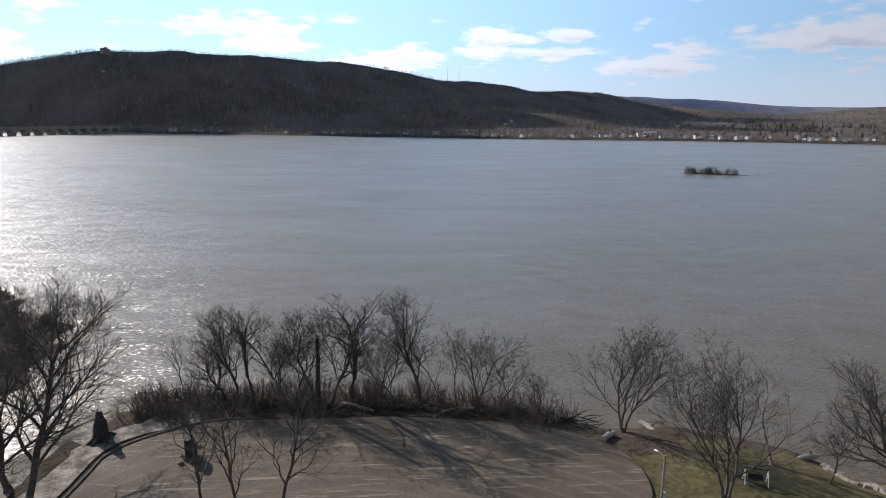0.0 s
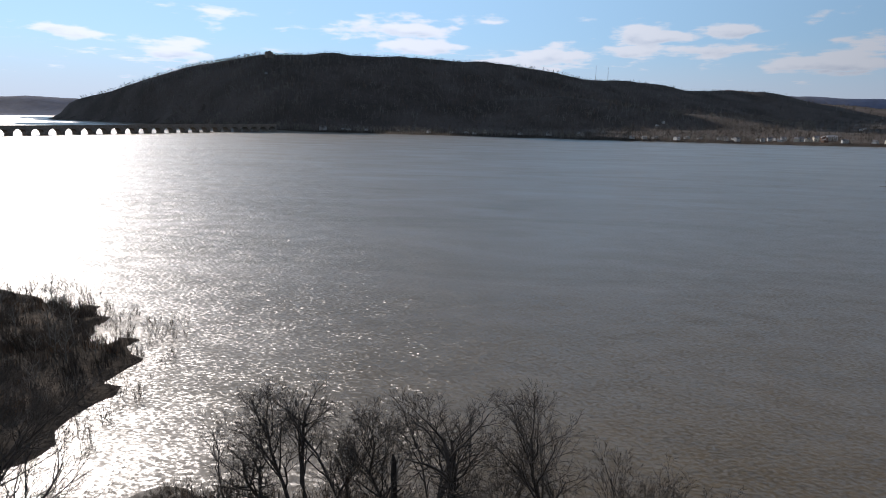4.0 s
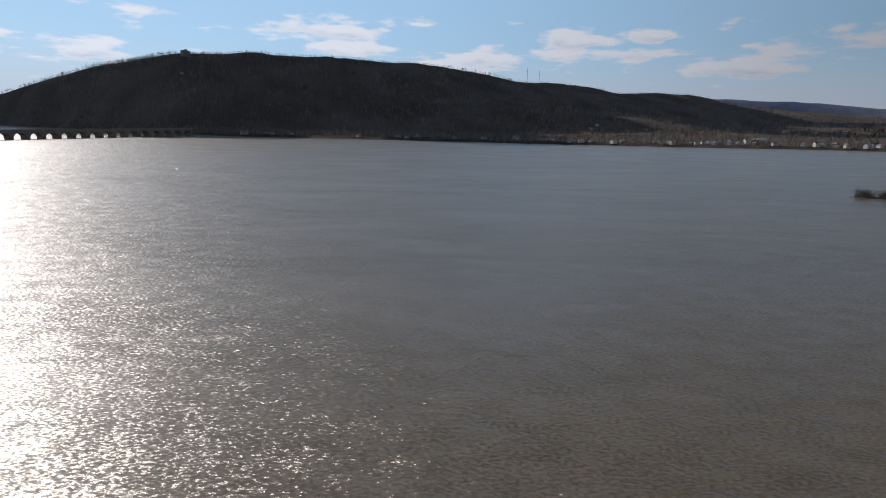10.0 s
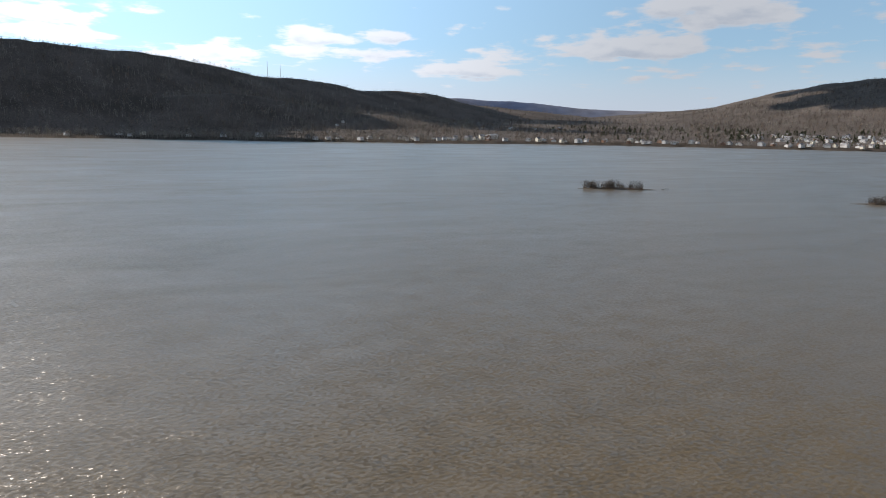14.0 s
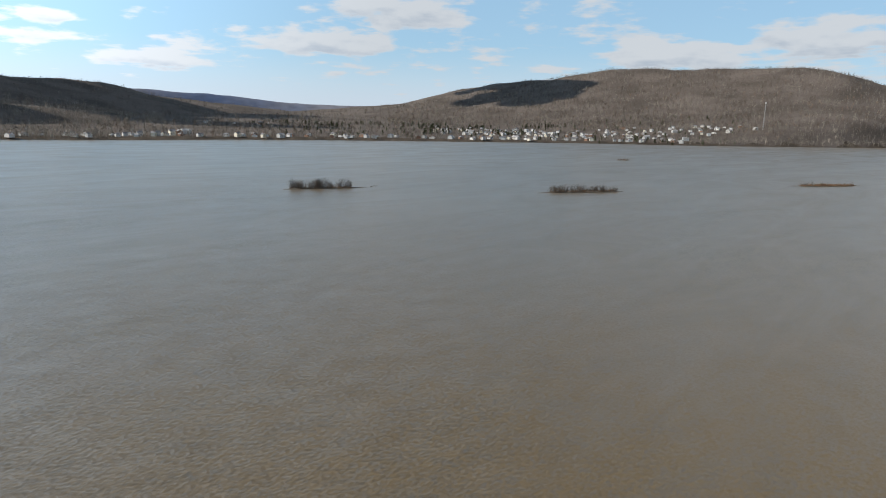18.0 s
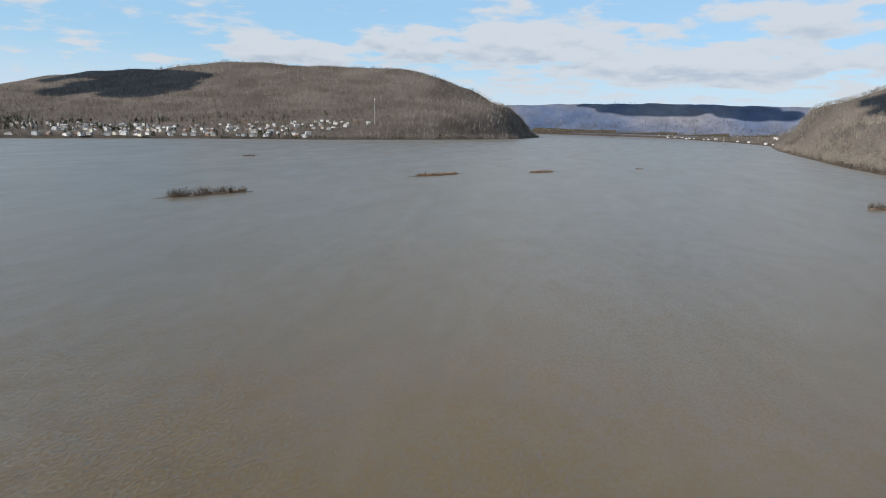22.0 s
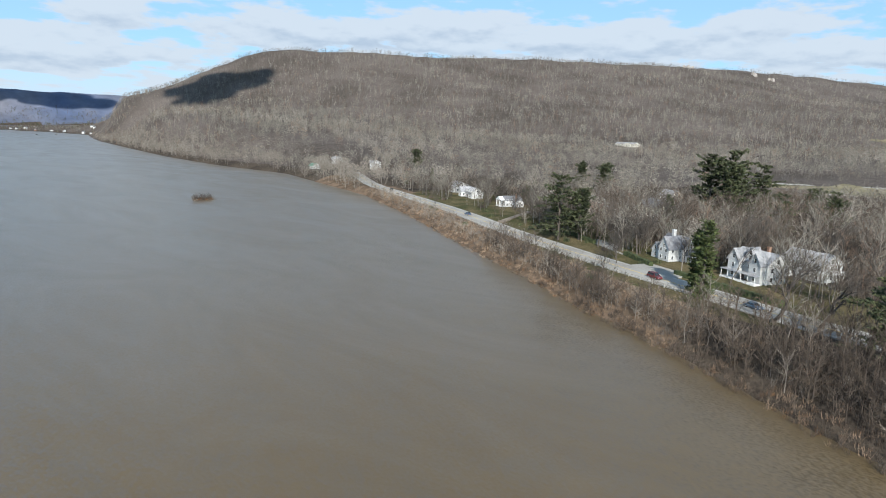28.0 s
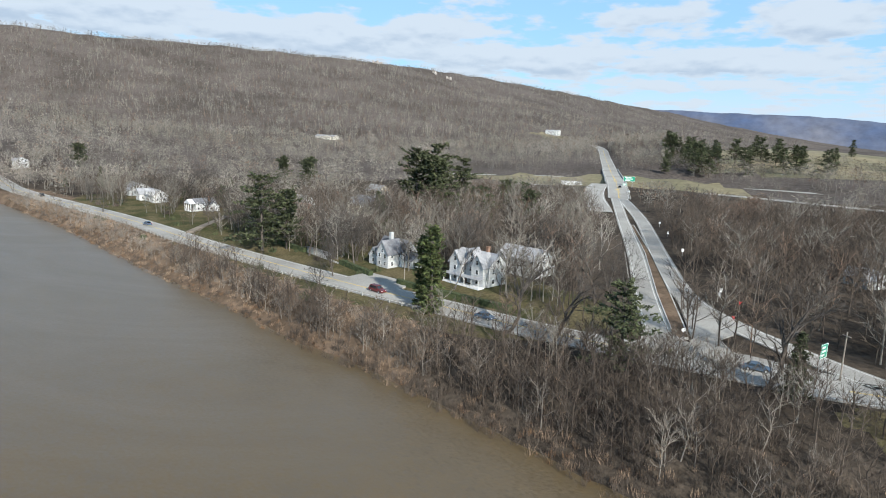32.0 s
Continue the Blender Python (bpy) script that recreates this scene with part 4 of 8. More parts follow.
def stone_bridge():
    L = BR_STEP.length
    ob = thing("stone_arch_bridge", "long dark sandstone railway viaduct of many low arches", "bridge",
               pose(BR0.x, BR0.y, 0, 0, 0, math.degrees(math.atan2(BR_STEP.y, BR_STEP.x))))
    top, half, r, spring, k = 13.4, 7.6, 9.3, 2.6, 12
    arc = [(L / 2 - r * math.cos(math.pi * i / k), spring + 7.2 * math.sin(math.pi * i / k)) for i in range(k + 1)]
    out = [(0, -3), (arc[0][0], -3)] + arc + [(arc[-1][0], -3), (L, -3), (L, top), (0, top)]
    b = Build()
    n = len(out)
    # one face of the span in strips, then the other, then the soffit
    face = [(0, 1, 2, n - 1)] + [(2 + i, 3 + i, n - 1) for i in range(k // 2)] + [(n - 1, 2 + k // 2, n - 2)] + [(2 + i, 3 + i, n - 2) for i in range(k // 2, k)] + [(n - 2, 2 + k, 3 + k, n - 3 - 1 + 0)]
    face[-1] = (2 + k, 3 + k, 4 + k, n - 2)
    v = [(x, -half, z) for x, z in out] + [(x, half, z) for x, z in out]
    f = face + [tuple(reversed([i + n for i in q])) for q in face] + [(i, i + n, i + 1 + n, i + 1) for i in range(1, 3 + k)] + [(n - 1, n - 2, 2 * n - 2, 2 * n - 1)]
    b.add(v, f)
    # cutwater of the pier
    for s in (-1, 1):
        o = [(-2.7, s * half), (2.7, s * half), (0, s * (half + 2.6))]
        b.prism(o if s > 0 else [(-2.7, -half), (0, -half - 2.6), (2.7, -half)], -3, 5.2)
    span = b.mesh("arch_span", STONE)
    para = Build().box(0, -half - 0.35, top, L, -half + 0.35, top + 1.1).box(0, half - 0.35, top, L, half + 0.35, top + 1.1).box(0, -half - 0.3, top - 0.5, L, -half, top - 0.1).mesh("parapet", STONE)
    for i in range(-22, 25):
        for nm, me in (("arch_span", span), ("parapet", para)):
            o = new(nm, me)
            o.parent, o.matrix_basis = ob, pose((i - 0.5) * L, 0, 0)
    # a few light goods wagons standing on the deck near the far bank
    return ob


stone_bridge()


def far_bridge():
    """The motorway bridge downstream: slim deck on paired piers."""
    a, b = Vector((-2080, -4000, 0)), Vector((-3300, -2850, 0))
    d = (b - a)
    ob = thing("highway_bridge", "distant slim highway bridge on tall paired piers", "bridge", pose(a.x, a.y, 0, 0, 0, math.degrees(math.atan2(d.y, d.x))))
    L = d.length
    part("deck", Build().box(0, -11, 17, L, 11, 20.5), CONCRETE, ob)
    for i in range(1, int(L / 70)):
        for s in (-7, 7):
            part("pier", Build().box(i * 70 - 1.6, s - 2.2, -3, i * 70 + 1.6, s + 2.2, 17), CONCRETE, ob)
        part("pier_cap", Build().box(i * 70 - 2.0, -11, 14.5, i * 70 + 2.0, 11, 17), CONCRETE, ob)


far_bridge()

# ---- islets in the river ----
SOIL = surf("islet_soil", (0.07, 0.052, 0.036), (0.13, 0.10, 0.07), 0.3, 0.95, 0.5, 7, 0.2)
REED = surf("brown_reeds", (0.120, 0.066, 0.034), (0.200, 0.120, 0.065), 0.2, 0.95, 0, 20, island=0.35)
SHRUBS = [shrub(40 + i, 2.6, 9, 5, 0.035) for i in range(4)]
TUFTS = [blades(60 + i, 1.3, 40, 0.05) for i in range(4)]


def islet(x0, y0, x1, y1, width, brush, height, label, reeds=0.3, seed=1):
    rnd = random.Random(seed)
    c, d = Vector(((x0 + x1) / 2, (y0 + y1) / 2, 0)), Vector((x1 - x0, y1 - y0, 0))
    L = d.length
    ob = thing("islet", label, "island", pose(c.x, c.y, 0, 0, 0, math.degrees(math.atan2(d.y, d.x))), group="islets in the river")
    n, v = 26, []
    for ringr, z in ((1.08, -1.2), (1.0, 0.05), (0.72, 0.38), (0.3, 0.5)):
        for k in range(n):
            a = k * math.tau / n
            w = 1 + 0.16 * math.sin(3 * a + seed) + 0.1 * math.sin(7 * a + 2 * seed)
            v.append((math.cos(a) * L / 2 * ringr * w, math.sin(a) * width / 2 * ringr * w, z))
    f = [(r * n + k, r * n + (k + 1) % n, (r + 1) * n + (k + 1) % n, (r + 1) * n + k) for r in range(3) for k in range(n)] + [tuple(range(3 * n, 4 * n))]
    part("bank", Build().add(v, f), SOIL, ob)
    rs = np.random.RandomState(seed)
    for nm, count, tpl, sc, mat, lab in (("bushes", int(brush * 1.5 * (1 - reeds)), SHRUBS, height / 2.6, THICKET, "bare dark brown bushes"), ("reeds", int(brush * reeds * 3) + 10, TUFTS, 0.7 + 0.2 * height * reeds, REED, "rust-brown reeds")):
        count = max(count, 3)
        a, q = rs.rand(count) * 6.283, np.sqrt(rs.rand(count)) * 0.86
        X, Y = np.cos(a) * q * L / 2, np.sin(a) * q * width / 2
        b = scatter(nm, tpl, X, Y, sc * rs.uniform(0.45, 1.15, count), [mat], lab, "brush", seed, z=np.full(count, 0.3))
        b.parent = ob
        del b["category"]
    for k in range(3):
        p = Vector((rnd.uniform(-0.5, 0.6) * L, rnd.uniform(-0.5, 0.5) * width, 0.2))
        e = p + Vector((rnd.uniform(2, 5), rnd.uniform(-1.5, 1.5), rnd.uniform(0.1, 0.7)))
        part("driftwood", Build().tube([p, p.lerp(e, 0.5) + Vector((0, 0, 0.3)), e], [0.22, 0.17, 0.06], 6), BARK_PALE, ob, "bleached driftwood log")
    return ob


islet(-338, 112, -321, 156, 7, 55, 5.6, "low islet with bare grey-brown bushes and driftwood", 0.25, 3)
islet(-241, 226, -215, 277, 8, 70, 4.6, "low islet covered in reddish bare bushes", 0.4, 4)
islet(-386, 577, -378, 593, 5, 18, 2.6, "tiny far islet with low brush", 0.5, 5)
islet(-158, 420, -128, 470, 8, 70, 3.2, "flat islet of rust-brown reeds", 0.85, 6)
islet(-74, 517, -52, 545, 7, 40, 3.0, "small flat islet of brown reeds", 0.9, 7)
islet(30, 640, 40, 645, 3.5, 6, 1.0, "tiny reed tuft above the flood", 0.9, 8)
islet(130, 344, 145, 348, 8, 26, 4.6, "small islet with a clump of brown bushes", 0.4, 9)
islet(150, 3240, 190, 3260, 22, 16, 6.0, "distant low islet with bare trees", 0.1, 10)
islet(470, 2205, 478, 2215, 6, 6, 4.0, "distant small islet with one bush", 0.1, 11)
islet(540, 2290, 548, 2296, 6, 6, 3.0, "distant small islet with low brush", 0.1, 12)

# ---- woods, brush and single trees ----
HOUSE_LINE = [(140, 30), (168, 92), (208, 160), (262, 262)]
HOMES = ((159, 42), (175, 32), (171, 71), (241, 197), (259, 240), (276, 268), (229, 136), (262, 156), (262, 122), (318, 142))


def near_home(X, Y, gap=10.5):
    front = (along([(152, 62), (141, 40), (138, 28)], X, Y)[0] < 8) | (along([(175, 32), (156, 19)], X, Y)[0] < 7) | (along([(241, 197), (216, 176)], X, Y)[0] < 11) | (along([(259, 240), (230, 220)], X, Y)[0] < 12)
    return front | (np.minimum.reduce([np.hypot(X - a, Y - b) for a, b in HOMES]) < gap)


def free_ground(X, Y, gap=2.5, yards=True):
    ok = np.ones(X.shape, bool)
    for line, half in ROADS:
        ok &= along(line, X, Y)[0] > half + (8 if line in (CROSS_A, CROSS_B) else gap)
    ok &= ~((X > 36) & (X < 112) & (Y > -145) & (Y < -42))
    ok &= (np.hypot(X - 1445, Y - 217) > 48) & (np.hypot(X - 872, Y - 476) > 30)
    ok &= ~inside(VERGE, X, Y) & ~((along(CROSS_B, X, Y)[0] < 26) & (Y > -40))
    if yards:
        ok &= (along(HOUSE_LINE[1:], X, Y)[0] > 20) & ~near_home(X, Y, 10)
        ok &= ~((np.hypot((X - 1010) / 1.3, Y + 210) < 300) & (Y < -60))
        ok &= along([(140, 6), (330, 20)], X, Y)[0] > 5
    return ok & (ground(X, Y) > 0.9)


def low_by_highway(X, Y):
    """Only scrub grows between the valley floor woods and the highway."""
    d = along(CROSS_B, X, Y)[0]
    return np.where((X < 600) & (Y < 190) & (Y > -60), 0.36 + 0.64 * smooth01((d - 30) / 110), np.where((X < 600) & (Y < 100), 0.55 + 0.45 * smooth01((d - 20) / 70), 1.0))


def wedge(n, a0, a1, r0, r1, seed, cx=20, cy=-20, power=0.7):
    rs = np.random.RandomState(seed)
    a = np.radians(rs.uniform(a0, a1, n))
    r = (r0 ** (2 * power) + (r1 ** (2 * power) - r0 ** (2 * power)) * rs.rand(n)) ** (1 / (2 * power))
    return cx + r * np.sin(a), cy + r * np.cos(a), rs


def mid_tree(seed, height, limbs=7, twigs=9, r=0.05):
    rnd = random.Random(seed)
    top = Vector((rnd.gauss(0, 0.5), rnd.gauss(0, 0.5), height * 0.9))
    knee = Vector((rnd.gauss(0, 0.3), rnd.gauss(0, 0.3), height * 0.4))
    out = [tube_tris([(0, 0, -0.5), knee, top], [r * 3.4, r * 2.4, r * 0.5], 4)]
    for k in range(limbs):
        t = 0.25 + 0.6 * (k + rnd.random()) / limbs
        p = (knee * (t / 0.45)) if t < 0.45 else knee.lerp(top, (t - 0.45) / 0.55)
        d = turn_from(Vector((0, 0, 1)), rnd.uniform(0.6, 1.1), k * 2.4 + rnd.uniform(-0.4, 0.4))
        ln = height * rnd.uniform(0.32, 0.5) * (1.2 - 0.6 * t)
        m = p + d * ln * 0.5
        e = m + (d + Vector((0, 0, 0.45))).normalized() * ln * 0.55
        out.append(tube_tris([p, m, e], [r * 1.5, r, r * 0.3], 3))
        for j in range(twigs):
            u = rnd.uniform(0.15, 1.0)
            q = p.lerp(m, u * 2) if u < 0.5 else m.lerp(e, u * 2 - 1)
            dd = turn_from((d + Vector((0, 0, 0.3))).normalized(), rnd.uniform(0.2, 0.85), rnd.random() * 6.28)
            w = q + dd * ln * rnd.uniform(0.25, 0.55)
            s = dd.orthogonal().normalized() * r * 0.75
            s.rotate(Matrix.Rotation(rnd.random() * 3.1, 3, dd))
            out.append((np.array([q + s, q - s, w]), np.array([[0, 1, 2]])))
    return join(out)


MID = [mid_tree(100 + i, 15.0, 10, 20, 0.055) for i in range(7)]
FAR_E = [spike_tree(200 + i, 15.0, 50, 0.18) for i in range(6)]
FAR_S = [spike_tree(220 + i, 14.0, 12, 0.52) for i in range(6)]
FAR_W = [spike_tree(240 + i, 14.0, 13, 0.62, 0.2) for i in range(6)]
CREST = [spike_tree(280 + i, 12.0, 24, 0.55, 0.02) for i in range(5)]
FIR = [join(conifer_pieces(260 + i, 15.0, 7, 4, 0.26, 0.06, -0.1, 1, 2.6)[1]) for i in range(3)]


def tones(rs, n, share=0.06):
    return (rs.rand(n) < share).astype(int)


def by_crest(crest, X, Y):
    """Stunted trees along a crest."""
    return 0.45 + 0.55 * smooth01((along(crest, X, Y)[0] - 15) / 60)


# woods on the flat around the roads and behind the houses
X, Y, rs = wedge(2700, 18, 120, 95, 330, 31)
ok = free_ground(X, Y) & (along(EAST, X, Y)[0] > 24)
X, Y = X[ok], Y[ok]
scatter("near_woods", MID, X, Y, rs.uniform(0.6, 1.1, len(X)) * low_by_highway(X, Y), [WOODS, WOODS_RED, BRUSH_GREY, THICKET], "leafless grey-brown hardwood woods on the valley floor", "woods", 1, mat_of=np.where(Y < 8, rs.choice(4, len(X), p=(0.10, 0.04, 0.03, 0.83)), rs.choice(4, len(X), p=(0.30, 0.06, 0.12, 0.52))))
# yards: scattered single trees between the houses
X, Y, rs = wedge(4200, 20, 75, 110, 420, 32)
ok = free_ground(X, Y, yards=False) & (along(HOUSE_LINE, X, Y)[0] < 30) & ~near_home(X, Y, 7.5) & (along([(128, -5), (150, 45), (168, 92)], X, Y)[0] > 5) & (along(EAST, X, Y)[0] > 27)
ok &= along(RIVER_ROAD, X, Y)[0] > 13
X, Y = X[ok][:620], Y[ok][:620]
scatter("garden_trees", MID, X, Y, rs.uniform(0.4, 1.0, len(X)), [THICKET, WOODS], "small bare garden trees on the lawns", "trees", 2, mat_of=tones(rs, len(X), 0.5))
# farther flat and the foot of the mountain
X, Y, rs = wedge(5600, 8, 128, 330, 1000, 33, power=0.8)
ok = free_ground(X, Y)
X, Y = X[ok], Y[ok]
scatter("valley_woods", FAR_E, X, Y, rs.uniform(0.6, 1.1, len(X)) * low_by_highway(X, Y), [WOODS, WOODS_RED, BRUSH_GREY], "leafless woods across the valley floor", "woods", 3, mat_of=rs.choice(3, len(X), p=(0.88, 0.06, 0.06)))
X, Y, rs = wedge(900, 84, 112, 540, 900, 76)
ok = free_ground(X, Y, 4.0, False) & (np.hypot((X - 1010) / 1.3, Y + 210) > 235)
X, Y = X[ok], Y[ok]
scatter("golf_edge_woods", FAR_E, X, Y, rs.uniform(0.5, 1.0, len(X)), [WOODS, THICKET, WOODS_RED], "bare trees along the golf course", "woods", 28, mat_of=rs.choice(3, len(X), p=(0.5, 0.43, 0.07)))
# the eastern mountain
X, Y, rs = wedge(20000, 15, 98, 850, 2150, 34, power=0.8)
ok = free_ground(X, Y)
X, Y = X[ok], Y[ok]
scatter("mountain_woods_east", FAR_S, X, Y, rs.uniform(0.6, 1.1, len(X)) * by_crest(SECOND, X, Y), [WOODS, WOODS_RED, THICKET], "leafless woods covering the mountainside", "woods", 4, mat_of=rs.choice(3, len(X), p=(0.76, 0.07, 0.17)))
X, Y, rs = wedge(5200, 56, 101, 2100, 3300, 81, power=0.8)
ok = free_ground(X, Y)
X, Y = X[ok], Y[ok]
scatter("mountain_woods_far_east", FAR_S, X, Y, rs.uniform(0.6, 1.1, len(X)) * by_crest(SECOND, X, Y), [WOODS, THICKET], "leafless woods on the far end of the mountain", "woods", 33, mat_of=tones(rs, len(X), 0.2))
# the western shore and its mountains
X, Y, rs = wedge(11000, -130, -3, 1050, 3100, 35, 0, -50, 0.6)
ok = free_ground(X, Y, yards=False)
bearing, reach = np.degrees(np.arctan2(X + 31, Y + 74)), np.hypot(X + 31, Y + 74)
ok &= ~((bearing > -46) & (bearing < -14) & (reach < 1950) & (rs.rand(len(X)) < 0.45))
X, Y = X[ok], Y[ok]
scatter("mountain_woods_west", FAR_W, X, Y, rs.uniform(0.55, 1.1, len(X)) * np.minimum(by_crest(BLUE, X, Y), by_crest(COVE, X, Y)), [WOODS, WOODS_RED, THICKET], "leafless woods on the far shore and its mountains", "woods", 5, mat_of=rs.choice(3, len(X), p=(0.55, 0.05, 0.40)))


X, Y, rs = wedge(9500, -49, -3, 1500, 3000, 78, -31, -74, 0.8)
ok = free_ground(X, Y, yards=False) & (ground(X, Y) > 22)
X, Y = X[ok], Y[ok]
scatter("mountain_woods_north", FAR_W, X, Y, rs.uniform(0.6, 1.1, len(X)) * by_crest(COVE, X, Y), [WOODS, WOODS_RED, THICKET], "leafless woods on the mountain behind the far town", "woods", 30, mat_of=rs.choice(3, len(X), p=(0.42, 0.06, 0.52)))


def on_line(line, n, seed, o0, o1, side=1):
    rs = np.random.RandomState(seed)
    pts = np.array([(p[0], p[1]) for p in line], float)
    seg = np.hypot(*np.diff(pts, axis=0).T)
    s = np.r_[0, np.cumsum(seg)]
    u = rs.rand(n) * s[-1]
    k = np.clip(np.searchsorted(s, u) - 1, 0, len(seg) - 1)
    t = (u - s[k]) / seg[k]
    d = (pts[k + 1] - pts[k]) / seg[k][:, None]
    o = rs.uniform(o0, o1, n) * side
    p = pts[k] + d * (t * seg[k])[:, None] + np.stack([d[:, 1], -d[:, 0]], 1) * o[:, None]
    return p[:, 0], p[:, 1], rs


# crest trees that break the skyline
for nm, crest, n, tpl in (("crest_woods_west", BLUE, 1700, CREST), ("crest_woods_north", COVE, 1300, CREST), ("crest_woods_east", SECOND, 1800, CREST)):
    X, Y, rs = on_line(crest, n, 41, -20, 20)
    scatter(nm, tpl, X, Y, rs.uniform(0.2, 0.42, n), [THICKET], "bare trees along the mountain crest", "woods", 6)
# shore woods: the far bank, and the east bank upstream
X, Y, rs = on_line(WEST[5:12], 1400, 42, 1, 42, -1)
X2, Y2, rs2 = on_line(WEST[16:21], 700, 47, 3, 70, -1)
X3, Y3, rs3 = on_line(WEST[11:17], 420, 48, 2, 110, -1)
X, Y = np.r_[X, X2, X3], np.r_[Y, Y2, Y3]
scatter("far_shore_woods", FAR_W, X, Y, np.r_[rs.uniform(0.5, 0.95, 2100), rs.uniform(0.3, 0.6, 420)], [WOODS, BRUSH_GREY], "bare trees along the far river bank", "woods", 7, mat_of=tones(rs, len(X), 0.25))
# the shaded mountain face above the railway bridge
X, Y, rs = wedge(6500, -129, -68, 1250, 2250, 49, 63, -100, 0.8)
X2, Y2, _ = wedge(2600, -130, -111, 1350, 2350, 50, 63, -100, 0.8)
X, Y = np.r_[X, X2], np.r_[Y, Y2]
ok = free_ground(X, Y, yards=False) & (ground(X, Y) > 14)
X, Y = X[ok], Y[ok]
scatter("mountain_woods_south", FAR_W, X, Y, rs.uniform(0.6, 1.1, len(X)) * by_crest(BLUE, X, Y), [WOODS, WOODS_RED], "dense leafless woods on the shaded mountain face", "woods", 17, mat_of=tones(rs, len(X), 0.05))
X, Y, rs = on_line([(240, 335), (296, 519), (294, 653), (318, 861), (400, 1300), (460, 1600)], 900, 43, 1, 45)
scatter("shore_woods_upstream", FAR_E, X, Y, rs.uniform(0.4, 0.95, 900), [BRUSH_GREY, WOODS], "pale bare trees crowding the river bank upstream", "woods", 8, mat_of=tones(rs, 900, 0.4))
# bare trees between the houses of the far town
X, Y, rs = on_line(WEST[9:18], 3000, 71, 12, 640, -1)
scatter("town_trees", FAR_W, X, Y, rs.uniform(0.35, 0.8, len(X)), [WOODS, THICKET, WOODS_RED], "bare trees between the houses of the far town", "trees", 24, mat_of=rs.choice(3, len(X), p=(0.42, 0.5, 0.08)))
X, Y, rs = wedge(16, -60, -24, 1380, 2050, 72, -31, -74)
X, Y = np.repeat(X, 9) + rs.normal(0, 22, 144), np.repeat(Y, 9) + rs.normal(0, 22, 144)
scatter("tall_town_firs", FIR, X, Y, rs.uniform(0.4, 0.85, len(X)), [NEEDLES], "clumps of tall dark firs above the far town", "trees", 25)
# dark firs among the far town
X, Y, rs = wedge(300, -62, -20, 1250, 2000, 44, 0, -50)
ok = free_ground(X, Y, yards=False)
X, Y = X[ok], Y[ok]
scatter("town_firs", FIR, X, Y, rs.uniform(0.3, 0.65, len(X)), [NEEDLES], "dark firs between the houses of the far town", "trees", 9)

# ---- brush on the east bank ----
BANK_LINE = EAST[13:23]
BRUSHES = [shrub(300 + i, 3.0, 8, 3, 0.032) for i in range(6)]
WEEDS = [blades(320 + i, 1.5, 34, 0.035) for i in range(5)]
SAPLING = [mid_tree(340 + i, 7.0, 8, 17, 0.028) for i in range(6)]
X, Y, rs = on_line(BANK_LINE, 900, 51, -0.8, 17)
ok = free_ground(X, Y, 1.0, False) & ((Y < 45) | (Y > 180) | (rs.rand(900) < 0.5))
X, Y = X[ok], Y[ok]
# paler plants past Y 35; nearer, the thicket's shade is also coloured in
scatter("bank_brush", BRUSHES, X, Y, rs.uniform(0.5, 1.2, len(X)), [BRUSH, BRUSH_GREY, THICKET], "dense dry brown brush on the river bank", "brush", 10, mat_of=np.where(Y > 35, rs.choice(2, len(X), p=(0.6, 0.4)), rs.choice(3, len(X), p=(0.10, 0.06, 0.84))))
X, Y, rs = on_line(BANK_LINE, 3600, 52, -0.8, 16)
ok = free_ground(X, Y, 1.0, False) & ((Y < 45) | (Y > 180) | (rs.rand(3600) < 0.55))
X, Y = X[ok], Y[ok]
# same split: sunny bank in paler weeds, shaded stretch in darker tones
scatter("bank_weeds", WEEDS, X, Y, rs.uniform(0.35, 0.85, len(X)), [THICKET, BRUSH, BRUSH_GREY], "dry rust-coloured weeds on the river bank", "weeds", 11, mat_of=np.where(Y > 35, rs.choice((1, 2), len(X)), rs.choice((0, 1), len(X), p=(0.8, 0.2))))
X, Y, rs = on_line(BANK_LINE[:8], 380, 53, 0.5, 13)
ok = free_ground(X, Y, 1.0, False)
X, Y = X[ok], Y[ok]
scatter("bank_saplings", SAPLING, X, Y, rs.uniform(0.5, 1.25, len(X)), [THICKET, BRUSH_GREY], "thicket of grey bare saplings above the water", "saplings", 12, mat_of=tones(rs, len(X), 0.18))
X, Y, rs = on_line(BANK_LINE[4:], 320, 62, 0, 9)
ok = free_ground(X, Y, 1.0, False)
X, Y = X[ok], Y[ok]
scatter("pale_saplings", SAPLING, X, Y, rs.uniform(0.35, 0.8, len(X)), [BRUSH_GREY], "straw-pale thin saplings on the sunlit bank", "saplings", 22)
X, Y, rs = on_line([(80, -25), (92, 8), (104, 22)], 170, 54, -16, 14)
ok = free_ground(X, Y, 1.0, False)
X, Y = X[ok], Y[ok]
scatter("bank_thicket", SAPLING + BRUSHES, X, Y, rs.uniform(0.7, 1.5, len(X)), [THICKET, BRUSH_GREY], "tall tangled thicket between road and river", "thicket", 13, mat_of=tones(rs, len(X), 0.12))
X, Y, rs = on_line(RIVER_ROAD[5:13], 420, 73, 7, 30)
ok = free_ground(X, Y, 2.0, False) & (Y < 40) & (along(EAST, X, Y)[0] > 1.5)
X, Y = X[ok], Y[ok]
scatter("roadside_thicket", SAPLING + BRUSHES, X, Y, rs.uniform(0.7, 1.5, len(X)), [THICKET, WOODS, BRUSH_GREY], "tall tangled thicket between road and river", "thicket", 26, mat_of=rs.choice(3, len(X), p=(0.78, 0.14, 0.08)))
